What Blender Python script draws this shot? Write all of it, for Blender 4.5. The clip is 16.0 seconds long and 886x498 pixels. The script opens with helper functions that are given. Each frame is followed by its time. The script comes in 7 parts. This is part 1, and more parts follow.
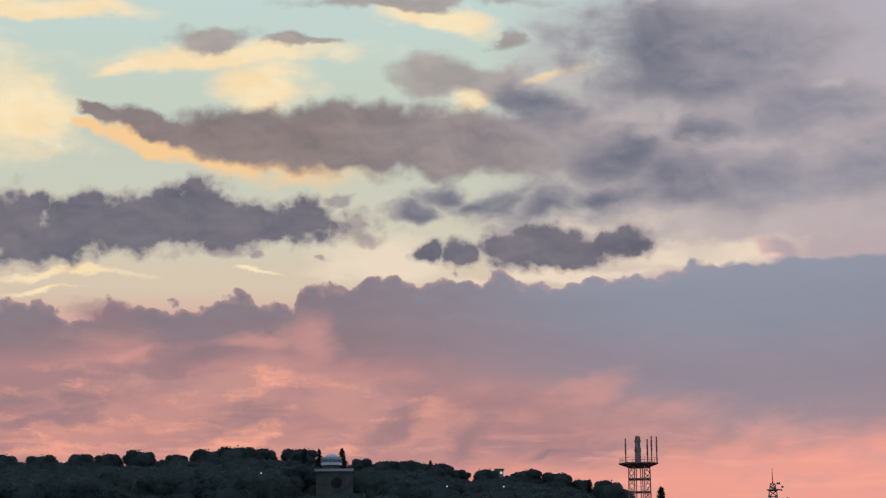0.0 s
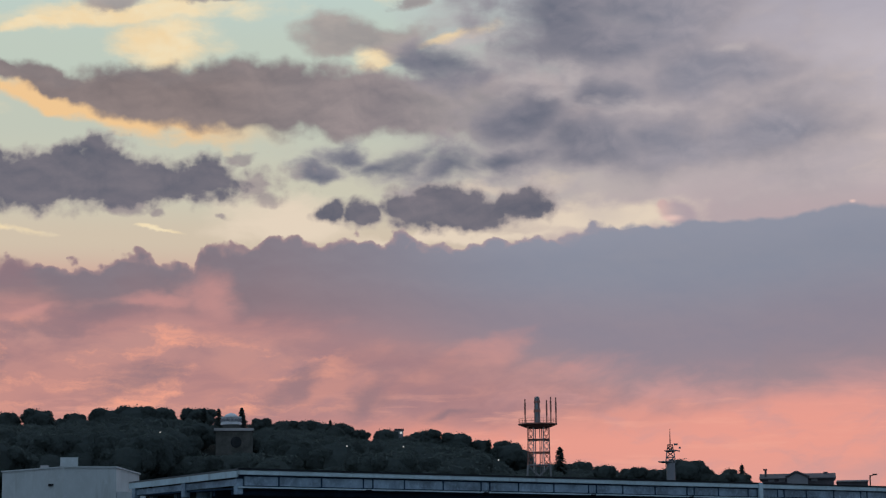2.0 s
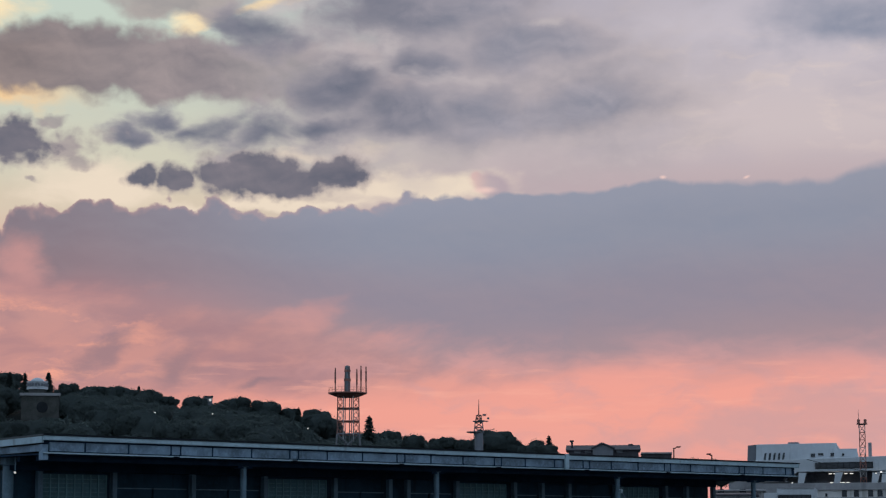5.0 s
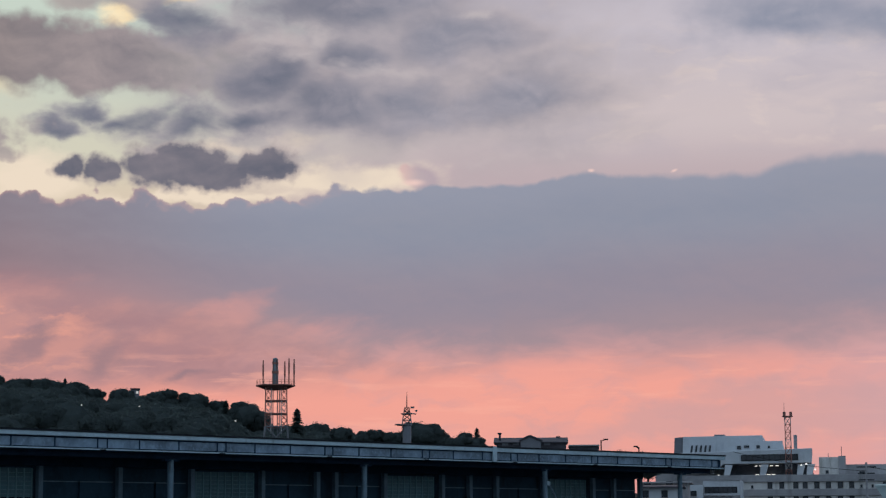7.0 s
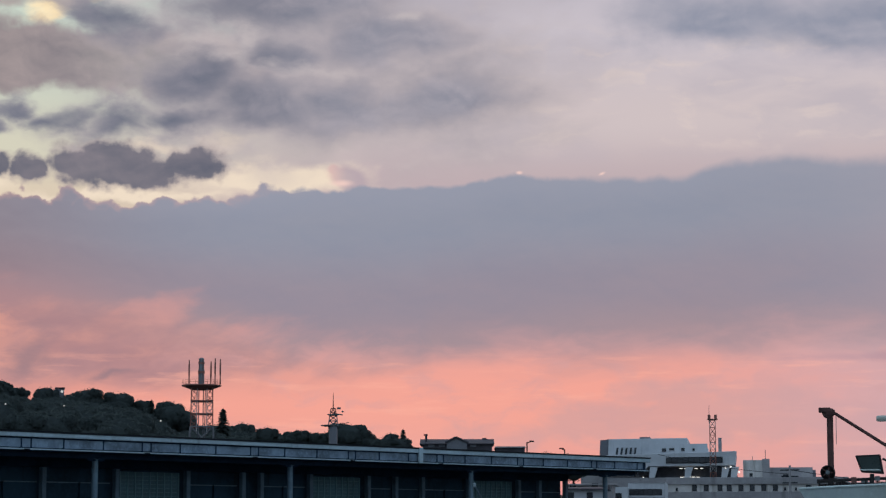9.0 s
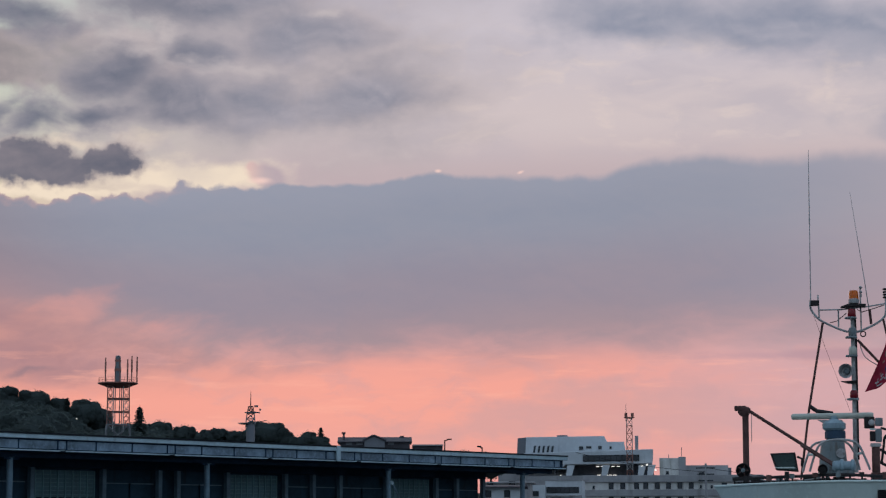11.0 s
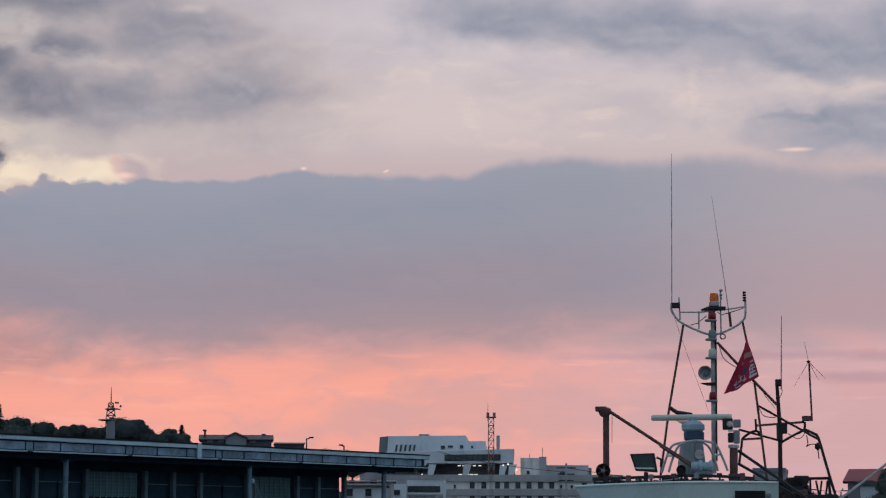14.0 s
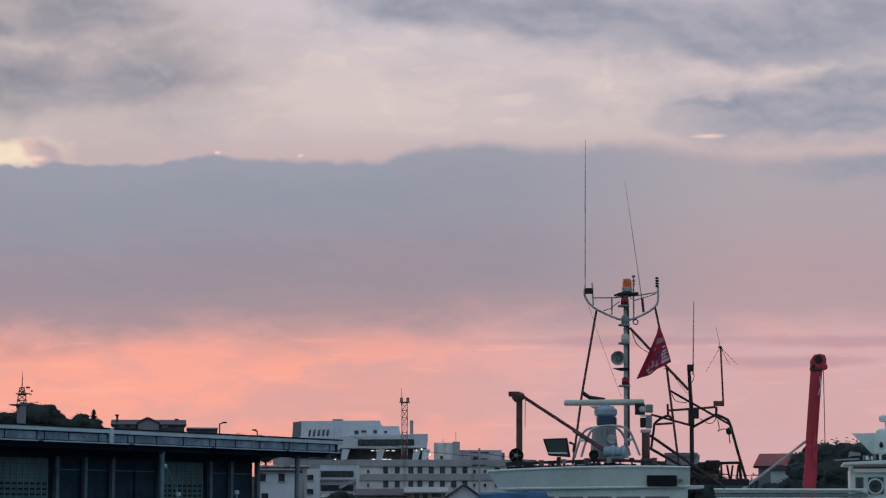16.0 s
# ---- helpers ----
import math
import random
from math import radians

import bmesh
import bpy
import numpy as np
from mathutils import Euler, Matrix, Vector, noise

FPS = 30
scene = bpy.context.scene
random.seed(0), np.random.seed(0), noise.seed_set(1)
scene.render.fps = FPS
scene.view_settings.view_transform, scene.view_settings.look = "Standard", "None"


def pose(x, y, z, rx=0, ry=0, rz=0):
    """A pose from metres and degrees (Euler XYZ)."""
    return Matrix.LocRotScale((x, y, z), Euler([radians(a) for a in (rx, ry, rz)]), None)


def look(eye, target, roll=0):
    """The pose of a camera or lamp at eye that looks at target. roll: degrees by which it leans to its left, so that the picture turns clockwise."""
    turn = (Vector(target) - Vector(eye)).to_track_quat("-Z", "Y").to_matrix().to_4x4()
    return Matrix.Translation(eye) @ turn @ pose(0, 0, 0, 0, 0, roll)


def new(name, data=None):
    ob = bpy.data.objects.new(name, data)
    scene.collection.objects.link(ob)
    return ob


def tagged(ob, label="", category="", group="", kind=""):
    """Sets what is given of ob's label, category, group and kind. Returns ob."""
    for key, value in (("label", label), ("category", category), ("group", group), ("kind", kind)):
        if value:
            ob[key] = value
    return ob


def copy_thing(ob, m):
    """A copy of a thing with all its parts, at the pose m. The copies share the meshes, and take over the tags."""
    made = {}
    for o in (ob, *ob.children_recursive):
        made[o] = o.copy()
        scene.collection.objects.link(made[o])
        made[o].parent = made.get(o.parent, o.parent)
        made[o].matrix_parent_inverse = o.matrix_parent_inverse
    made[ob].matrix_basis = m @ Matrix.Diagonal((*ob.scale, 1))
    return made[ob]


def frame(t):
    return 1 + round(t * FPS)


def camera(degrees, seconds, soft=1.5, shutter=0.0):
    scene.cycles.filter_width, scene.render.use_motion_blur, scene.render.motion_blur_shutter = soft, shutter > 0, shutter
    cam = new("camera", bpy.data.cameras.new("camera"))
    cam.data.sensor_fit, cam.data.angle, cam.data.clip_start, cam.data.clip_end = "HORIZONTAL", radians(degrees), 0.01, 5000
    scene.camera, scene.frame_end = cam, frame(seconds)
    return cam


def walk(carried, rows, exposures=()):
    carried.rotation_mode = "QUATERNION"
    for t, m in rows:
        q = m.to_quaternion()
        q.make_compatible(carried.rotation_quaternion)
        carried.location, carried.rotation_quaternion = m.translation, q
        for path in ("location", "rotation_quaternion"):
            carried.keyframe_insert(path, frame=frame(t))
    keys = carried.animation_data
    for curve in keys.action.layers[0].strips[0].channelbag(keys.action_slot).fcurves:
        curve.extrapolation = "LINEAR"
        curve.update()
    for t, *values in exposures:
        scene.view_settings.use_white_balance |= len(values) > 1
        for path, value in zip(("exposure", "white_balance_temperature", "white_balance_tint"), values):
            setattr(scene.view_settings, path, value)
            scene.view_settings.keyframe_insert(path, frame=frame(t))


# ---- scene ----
# The camera stands on the quay and pans to the right; x and y are its feet, z = 0 the quay.
EYE = 1.6
cam = camera(24.0, 16.0, soft=1.25)
ROWS = [
    (0.0, -9.890, 9.863, 0.641),
    (0.5, -9.434, 9.528, 0.691),
    (1.0, -8.754, 9.243, 0.661),
    (1.5, -8.041, 9.030, 0.620),
    (2.0, -7.161, 8.745, 0.604),
    (2.5, -6.355, 8.419, 0.483),
    (3.0, -5.383, 8.086, 0.381),
    (3.5, -4.482, 7.929, 0.296),
    (4.0, -3.485, 7.907, 0.240),
    (6.5, -0.500, 7.717, 0.259),
    (7.0, 0.000, 7.648, 0.301),
    (7.5, 0.470, 7.615, 0.265),
    (8.0, 0.992, 7.610, 0.227),
    (8.5, 1.446, 7.628, 0.149),
    (9.0, 2.002, 7.675, 0.084),
    (11.5, 4.932, 7.606, 0.205),
    (12.0, 5.636, 7.636, 0.219),
    (12.5, 6.211, 7.661, 0.198),
    (13.0, 6.814, 7.670, 0.083),
    (13.5, 7.368, 7.642, 0.016),
    (14.0, 8.017, 7.579, -0.106),
    (14.5, 8.630, 7.501, -0.137),
    (15.0, 9.279, 7.408, -0.092),
    (15.5, 9.799, 7.308, -0.076),
    (16.0, 10.396, 7.170, -0.000),
]
# yaw to the right, pitch up, lean to the right, in degrees
walk(cam, [(t, pose(0, 0, EYE, 90 + pitch, 0, -yaw) @ pose(0, 0, 0, 0, 0, -lean)) for t, yaw, pitch, lean in ROWS],
     exposures=[(t, stops, kelvin, 10) for t, stops, kelvin in (
         (0.0, -0.06, 6560), (0.5, -0.17, 6540), (1.0, -0.16, 6500), (2.0, -0.15, 6500), (3.0, -0.1, 6480), (4.0, -0.04, 6450), (7.0, -0.01, 6450), (9.0, 0.02, 6500), (12.0, 0.05, 6520), (16.0, 0.09, 6720))])


# ---------------------------------------------------------------- sky and light
def lin(r, g, b):
    """Linear colour from 0..255 values."""
    return tuple(((c / 255 + 0.055) / 1.055) ** 2.4 if c > 10 else c / 255 / 12.92 for c in (r, g, b)) + (1.0,)


class Graph:
    """Short hands for node trees."""

    def __init__(self, tree):
        self.t = tree

    def n(self, kind, **kw):
        node = self.t.nodes.new(kind)
        for k, v in kw.items():
            setattr(node, k, v)
        return node

    def put(self, sock, v):
        if isinstance(v, bpy.types.NodeSocket):
            self.t.links.new(v, sock)
        else:
            sock.default_value = v

    def m(self, op, a, b=0.0, c=0.0, clamp=False):
        node = self.n("ShaderNodeMath", operation=op, use_clamp=clamp)
        for s, v in zip(node.inputs, (a, b, c)):
            self.put(s, v)
        return node.outputs[0]

    def vm(self, op, a, b=(0, 0, 0)):
        node = self.n("ShaderNodeVectorMath", operation=op)
        self.put(node.inputs[0], a)
        self.put(node.inputs[1], b)
        return node.outputs["Value"] if op in ("LENGTH", "DISTANCE", "DOT_PRODUCT") else node.outputs[0]

    def xyz(self, x, y, z=0.0):
        node = self.n("ShaderNodeCombineXYZ")
        for s, v in zip(node.inputs, (x, y, z)):
            self.put(s, v)
        return node.outputs[0]

    def mix(self, f, a, b, blend="MIX"):
        node = self.n("ShaderNodeMix", data_type="RGBA", blend_type=blend)
        self.put(node.inputs[0], f)
        self.put(node.inputs[6], a)
        self.put(node.inputs[7], b)
        return node.outputs[2]

    def step(self, x, lo, hi, kind="SMOOTHSTEP"):
        node = self.n("ShaderNodeMapRange", interpolation_type=kind)
        for s, v in zip(node.inputs, (x, lo, hi, 0.0, 1.0)):
            self.put(s, v)
        return node.outputs[0]

    def noise(self, p, scale, detail=4.0, rough=0.55, colour=False):
        node = self.n("ShaderNodeTexNoise")
        self.put(node.inputs["Vector"], p)
        node.inputs["Scale"].default_value = scale
        node.inputs["Detail"].default_value = detail
        node.inputs["Roughness"].default_value = rough
        return node.outputs[1 if colour else 0]

    def ramp(self, f, stops, kind="EASE"):
        node = self.n("ShaderNodeValToRGB")
        node.color_ramp.interpolation = kind
        e = node.color_ramp.elements
        while len(e) < len(stops):
            e.new(0.5)
        for el, (p, c) in zip(e, stops):
            el.position, el.color = p, c
        self.put(node.inputs[0], f)
        return node.outputs[0]

    def curve(self, x, lo, hi, pts, top):
        """A smooth curve through pts = (x, y), for x in lo..hi and y in 0..top."""
        node = self.n("ShaderNodeFloatCurve")
        c = node.mapping.curves[0]
        while len(c.points) < len(pts):
            c.points.new(0.5, 0.5)
        for q, (a, b) in zip(c.points, pts):
            q.location = ((a - lo) / (hi - lo), b / top)
            q.handle_type = "AUTO_CLAMPED"
        node.mapping.update()
        self.put(node.inputs["Value"], self.m("DIVIDE", self.m("SUBTRACT", x, lo), hi - lo, clamp=True))
        return self.m("MULTIPLY", node.outputs[0], top)

    def blobs(self, p, rows):
        """1 in the middle of the nearest ellipse (centre, radii, turn in degrees), 0 at its edge, less outside."""
        best = None
        for u, v, a, b, turn in rows:
            if turn:
                c, s = math.cos(radians(turn)), math.sin(radians(turn))
                i = self.m("SUBTRACT", self.vm("DOT_PRODUCT", p, (c / a, s / a, 0)), (c * u + s * v) / a)
                j = self.m("SUBTRACT", self.vm("DOT_PRODUCT", p, (-s / b, c / b, 0)), (c * v - s * u) / b)
                d = self.m("SQRT", self.m("ADD", self.m("MULTIPLY", i, i), self.m("MULTIPLY", j, j)))
            else:
                node = self.n("ShaderNodeVectorMath", operation="MULTIPLY_ADD")
                self.put(node.inputs[0], p)
                node.inputs[1].default_value = (1 / a, 1 / b, 0)
                node.inputs[2].default_value = (-u / a, -v / b, 0)
                d = self.vm("LENGTH", node.outputs[0])
            best = d if best is None else self.m("SMOOTH_MIN", best, d, 0.3)
        return self.m("SUBTRACT", 1.0, best)


# clouds: azimuth and elevation of the middle, half width and half height, all in degrees, and the turn
PEACH = [(-15.64, 15.17, 3.73, 0.37, 2), (-14.93, 14.38, 1.4, 0.75, 0), (-21.55, 13.38, 1.71, 1.16, 0), (-20.85, 16.39, 2.64, 0.34, 0), (-9.96, 16.1, 1.63, 0.34, -12), (-8.87, 13.97, 0.9, 0.31, 15), (-18.32, 14.9, 1.24, 0.25, 10), (-20.23, 9.12, 2.17, 0.12, 0), (-15.06, 9.22, 0.7, 0.08, 0), (-21.14, 8.67, 1.09, 0.09, 0), (-23.56, 14.58, 1.71, 1.4, 0), (-6.78, 14.55, 1.09, 0.16, 14)]
HIGHGREY = [(-16.44, 15.64, 1.55, 0.34, 4), (-13.65, 15.58, 1.24, 0.19, 0), (-10.2, 16.65, 4.04, 0.28, 0), (-9.26, 14.55, 1.94, 0.56, 0), (-7.88, 15.58, 0.54, 0.25, 20)]
CREAM = [(-2.75, 9.49, 2.64, 0.43, 4), (-6.82, 9.02, 3.42, 0.22, 0), (-11.53, 9.5, 1.71, 0.65, 0), (-4.28, 10.39, 0.93, 0.22, 0), (-6.16, 10.44, 0.62, 0.16, 0)]
WEDGE = [(-19.39, 13.52, 0.85, 0.2, -20), (-17.52, 13.08, 2.02, 0.42, -13), (-15.0, 12.91, 2.95, 0.78, -6), (-12.15, 12.9, 3.73, 1.06, 0), (-8.81, 12.75, 4.04, 0.99, 0), (-5.64, 12.56, 2.95, 0.93, 0)]
VEIL = [(-1.75, 13.53, 5.12, 3.11, 0), (-3.47, 11.29, 5.12, 1.24, 0), (1.51, 12.0, 4.04, 1.86, 0)]
BLUEGREY = [(-3.82, 15.23, 1.79, 1.16, 0), (-1.14, 15.19, 1.71, 0.78, 0), (-2.27, 14.48, 2.33, 0.62, 0), (0.19, 13.44, 1.71, 0.65, 0), (-2.47, 13.03, 0.93, 0.43, 0), (-7.2, 13.76, 1.01, 0.56, 0), (-4.7, 12.18, 1.55, 0.59, 0), (-2.99, 11.51, 1.71, 0.65, 0), (-0.81, 11.65, 1.4, 0.56, 0), (-7.01, 11.11, 1.01, 0.47, 0), (-8.67, 11.07, 0.85, 0.37, 8), (-9.78, 11.28, 0.62, 0.26, 0), (-10.76, 10.82, 0.56, 0.26, 0), (-5.52, 11.07, 1.24, 0.34, 0), (2.03, 11.67, 1.48, 0.65, 10)]
CUMLEFT = [(-17.02, 10.5, 4.04, 0.62, 2), (-21.17, 10.04, 2.02, 0.56, 0), (-21.86, 10.48, 0.93, 0.85, 0), (-19.34, 10.69, 1.24, 0.56, 0), (-18.19, 10.71, 1.09, 0.56, 0), (-16.53, 11.09, 0.56, 0.65, 0), (-17.49, 10.99, 0.53, 0.53, 0), (-13.73, 10.75, 0.71, 0.5, 0), (-15.15, 10.64, 1.09, 0.5, 0), (-20.29, 10.6, 0.62, 0.47, 0), (-21.01, 11.07, 0.34, 0.28, 0)]
SHRED = [(-12.44, 10.6, 0.37, 0.37, 0), (-12.03, 10.05, 0.62, 0.22, 0), (-12.82, 11.29, 0.37, 0.14, 0), (-15.14, 9.65, 0.31, 0.12, 0), (-16.08, 9.89, 0.53, 0.31, 0), (-13.34, 9.54, 0.22, 0.09, 0)]
CUMMID = [(-6.72, 9.8, 1.94, 0.47, 2), (-8.19, 9.86, 0.68, 0.47, 0), (-5.1, 10.04, 0.81, 0.37, 0), (-7.11, 10.08, 1.09, 0.31, 0), (-6.26, 9.48, 0.93, 0.31, 0), (-10.24, 9.8, 0.47, 0.28, 0), (-9.4, 9.75, 0.43, 0.37, 0), (-4.69, 9.78, 0.56, 0.25, 0)]
RIGHT = [(13.98, 13.58, 4.19, 0.62, -4), (19.3, 12.88, 3.57, 0.59, 0), (22.54, 13.39, 3.11, 0.78, 0), (20.64, 10.86, 3.26, 0.53, 0), (21.73, 11.54, 2.02, 0.37, 0), (18.34, 11.11, 1.4, 0.19, 0), (22.27, 9.19, 1.71, 0.34, 0), (9.74, 13.91, 2.02, 0.62, 0)]
PUFF = [(-21.67, 5.78, 1.01, 0.43, 0), (-20.09, 5.68, 0.85, 0.34, 0), (-20.61, 5.23, 1.71, 0.19, 0), (-15.51, 5.3, 1.24, 0.37, 10), (-7.11, 4.08, 0.59, 0.14, 12), (-17.44, 6.8, 2.33, 0.25, 4), (-9.08, 4.76, 0.7, 0.62, 30), (-18.99, 8.02, 0.93, 0.31, 0), (-11.25, 5.16, 0.93, 0.31, 30)]
LILAC = [(7.16, 2.88, 4.04, 0.59, 3), (18.35, 2.82, 5.28, 0.93, 0), (8.16, 3.15, 2.02, 0.31, 4), (10.95, 3.2, 1.86, 0.62, 0), (8.42, 3.57, 1.71, 0.47, 0)]
STREAK = [(16.08, 4.62, 4.04, 0.14, 0), (21.41, 4.55, 3.11, 0.16, 0), (20.19, 4.02, 2.48, 0.16, 0)]
KNOB = [(-0.64, 9.65, 0.71, 0.43, -16), (-1.03, 9.85, 0.22, 0.19, 0)]
GAPS = [(-3.68, 13.67, 0.43, 0.34, 0), (-4.67, 13.26, 0.93, 0.37, 0), (-1.71, 12.61, 1.24, 0.25, 0), (0.84, 14.09, 0.53, 0.16, 8), (-6.23, 14.46, 0.78, 0.19, 14), (-4.05, 12.93, 0.62, 0.31, 0), (-3.94, 16.41, 0.4, 0.16, 0)]
BREAK = [(-13.81, 7.34, 0.7, 0.7, 0), (-15.13, 7.34, 1.09, 0.22, 0), (-5.95, 5.79, 0.93, 0.34, 24), (-18.37, 7.18, 0.93, 0.16, 6)]
SPARK = [(4.13, 9.76, 0.11, 0.06, 0), (6.43, 9.71, 0.12, 0.05, 20), (-0.8, 9.47, 0.4, 0.11, 0), (17.78, 10.19, 0.56, 0.08, 0)]

world = bpy.data.worlds.new("dusk_sky")
world.use_nodes = True
scene.world = world
g = Graph(world.node_tree)
world.node_tree.nodes.clear()
way = g.n("ShaderNodeTexCoord").outputs["Generated"]
sep = g.n("ShaderNodeSeparateXYZ")
g.put(sep.inputs[0], way)
AZ = g.m("DEGREES", g.m("ARCTAN2", sep.outputs[0], sep.outputs[1]))
EL = g.m("DEGREES", g.m("ARCSINE", sep.outputs[2]))
P = g.xyz(AZ, EL)


def spread(p, kx, ky, turn=0.0):
    """Cloud coordinates turned by some degrees and stretched."""
    c, s = math.cos(radians(turn)), math.sin(radians(turn))
    return g.xyz(g.vm("DOT_PRODUCT", p, (c * kx, s * kx, 0)), g.vm("DOT_PRODUCT", p, (-s * ky, c * ky, 0)))


def swing(n, gain=1.0):
    """Noise as a signed value about nought."""
    return g.m("MULTIPLY", g.m("SUBTRACT", n, 0.5), gain)


def warp(p, n, ax, ay):
    return g.vm("ADD", p, g.vm("MULTIPLY", g.vm("SUBTRACT", n, (0.5, 0.5, 0.5)), (ax, ay, 0)))


def heads(p, scale, rough):
    """Rounded heads upon heads, as on the rim of a cumulus; about nought."""
    cell = g.n("ShaderNodeTexVoronoi", feature="SMOOTH_F1", normalize=True)
    g.put(cell.inputs["Vector"], p)
    cell.inputs["Scale"].default_value, cell.inputs["Smoothness"].default_value = scale, 0.35
    cell.inputs["Detail"].default_value, cell.inputs["Roughness"].default_value = 2.5, rough
    return g.m("SUBTRACT", 0.36, cell.outputs["Distance"])


WIDE = spread(P, 0.35, 1.0)                     # stretched sideways, for streaks
FALL = spread(P, 0.38, 1.0, 24.0)               # stretched along the slanting trails under the bank
puffy = warp(P, g.noise(P, 1.0, 5.0, 0.5, True), 1.2, 0.8)
softy = warp(P, g.noise(spread(P, 0.6, 1.0), 0.8, 5.0, 0.52, True), 2.8, 1.5)
n_mid = g.noise(warp(WIDE, g.noise(WIDE, 0.8, 3.0, 0.5, True), 1.2, 1.0), 0.55, 6.0, 0.54)
n_grain = g.noise(warp(WIDE, g.noise(P, 0.6, 4.0, 0.5, True), 1.0, 1.0), 1.4, 6.0, 0.55)
FLAT = spread(P, 0.62, 1.0)
folded = warp(FLAT, g.noise(P, 0.7, 2.0, 0.45, True), 0.8, 0.6)
n_puff = g.noise(folded, 0.85, 6.0, 0.52)
n_lit = g.noise(g.vm("ADD", folded, (0.05, 0.16, 0)), 0.85, 6.0, 0.52)
relief = g.m("SUBTRACT", n_puff, n_lit)         # light from below on the folds of the cloud
n_fall = g.noise(warp(FALL, g.noise(P, 0.5, 3.0, 0.5, True), 0.8, 0.8), 0.9, 6.0, 0.54)
n_head = heads(warp(P, g.noise(P, 1.6, 3.0, 0.5, True), 0.5, 0.4), 1.5, 0.45)

n_bump = g.m("MAXIMUM", heads(warp(P, g.noise(P, 1.6, 3.0, 0.5, True), 0.3, 0.3), 2.4, 0.5), -0.06)

# clear sky: the left side still blue-green above cream, the right side under a pale pink veil
up = g.m("DIVIDE", EL, 18.0, clamp=True)
left = g.ramp(up, [(0.0, lin(228, 150, 138)), (0.26, lin(230, 152, 138)), (0.40, lin(216, 156, 148)), (0.50, lin(218, 202, 180)), (0.57, lin(212, 208, 188)),
                   (0.68, lin(202, 208, 193)), (0.78, lin(200, 212, 199)), (0.9, lin(197, 216, 210)), (1.0, lin(190, 222, 228))])
right = g.ramp(up, [(0.0, lin(226, 154, 150)), (0.16, lin(236, 164, 152)), (0.235, lin(232, 162, 152)), (0.30, lin(206, 158, 158)), (0.52, lin(190, 172, 176)),
                    (0.62, lin(206, 192, 193)), (0.76, lin(198, 190, 198)), (0.88, lin(182, 178, 190)), (1.0, lin(168, 170, 186))])
side = g.step(g.m("ADD", AZ, swing(n_mid, 8.0)), -9.5, 0.0)
col = g.mix(side, left, right)
# warmest just above the horizon below the bank
warm = g.m("MULTIPLY", g.step(g.m("ABSOLUTE", g.m("SUBTRACT", AZ, 0.5)), 15.0, 4.0), g.step(g.m("ABSOLUTE", g.m("SUBTRACT", EL, 3.6)), 1.6, 0.2))
col = g.mix(g.m("MULTIPLY", warm, 0.7), col, lin(246, 165, 148))
cool = g.m("MULTIPLY", g.step(g.m("ADD", AZ, g.m("MULTIPLY", n_grain, 6.0)), 10.0, 19.0), g.step(EL, 6.0, 4.8))
col = g.mix(g.m("MULTIPLY", cool, 0.9), col, lin(204, 168, 174))
# thin high haze over the pale part
haze = g.m("MULTIPLY", g.step(n_mid, 0.42, 0.66), g.m("MULTIPLY", g.step(AZ, -3.0, 4.0), g.step(EL, 9.6, 11.0)))
col = g.mix(g.m("MULTIPLY", haze, 0.5), col, lin(176, 170, 182))
gleam = g.m("MULTIPLY", g.step(n_grain, 0.5, 0.7), g.m("MULTIPLY", g.step(AZ, -1.0, 4.0), g.m("MULTIPLY", g.step(EL, 10.0, 10.8), g.step(EL, 14.2, 12.6))))
col = g.mix(g.m("MULTIPLY", gleam, 0.45), col, lin(224, 206, 198))


def lay(col, rows, p, paint, lo, hi, strength=1.0, rough=None, amount=0.5):
    f = g.blobs(p, rows)
    if rough is not None:
        f = g.m("ADD", f, rough if amount is None else swing(rough, amount))
    d = g.m("MULTIPLY", g.step(f, lo, hi), strength)
    return g.mix(d, col, paint), f


def folds(dark, light, k=1.0):
    """Cloud colour between two tones, by its mottling and the light on its folds."""
    f = g.m("ADD", g.m("ADD", 0.5, swing(n_puff, 1.6)), g.m("MULTIPLY", relief, 1.6 * k), clamp=True)
    return g.mix(f, dark, light)


col, _ = lay(col, PEACH, softy, folds(lin(254, 222, 172), lin(255, 240, 204)), -0.4, 0.6, 0.92, n_grain, 1.6)
col, _ = lay(col, CREAM, softy, lin(240, 222, 200), -0.4, 0.6, 0.92, n_grain, 1.0)
col, _ = lay(col, HIGHGREY, softy, folds(lin(146, 138, 142), lin(180, 166, 162)), -0.2, 0.5, 0.85, n_puff, 1.6)
col, _ = lay(col, VEIL, softy, folds(lin(152, 147, 155), lin(194, 182, 183)), -0.5, 0.7, 0.8, n_puff, 1.6)
under = g.m("MULTIPLY", g.step(AZ, -11.0, -14.5), 0.95)
rim_f = g.m("ADD", g.blobs(g.vm("ADD", puffy, (0.22, 0.36, 0)), WEDGE), swing(n_grain, 0.7))
col = g.mix(g.m("MULTIPLY", g.step(rim_f, -0.1, 0.35), under), col, lin(253, 208, 152))
wedge_paint = g.mix(g.step(AZ, -15.0, -4.0), folds(lin(122, 114, 118), lin(150, 136, 136)), folds(lin(140, 132, 140), lin(178, 164, 166)))
wedge_dense = g.m("SUBTRACT", 0.97, g.m("MULTIPLY", g.step(AZ, -9.0, -4.0), 0.35))
wedge_f = g.m("ADD", g.m("ADD", g.blobs(puffy, WEDGE), swing(n_puff, 0.9)), g.m("MULTIPLY", n_head, 0.6))
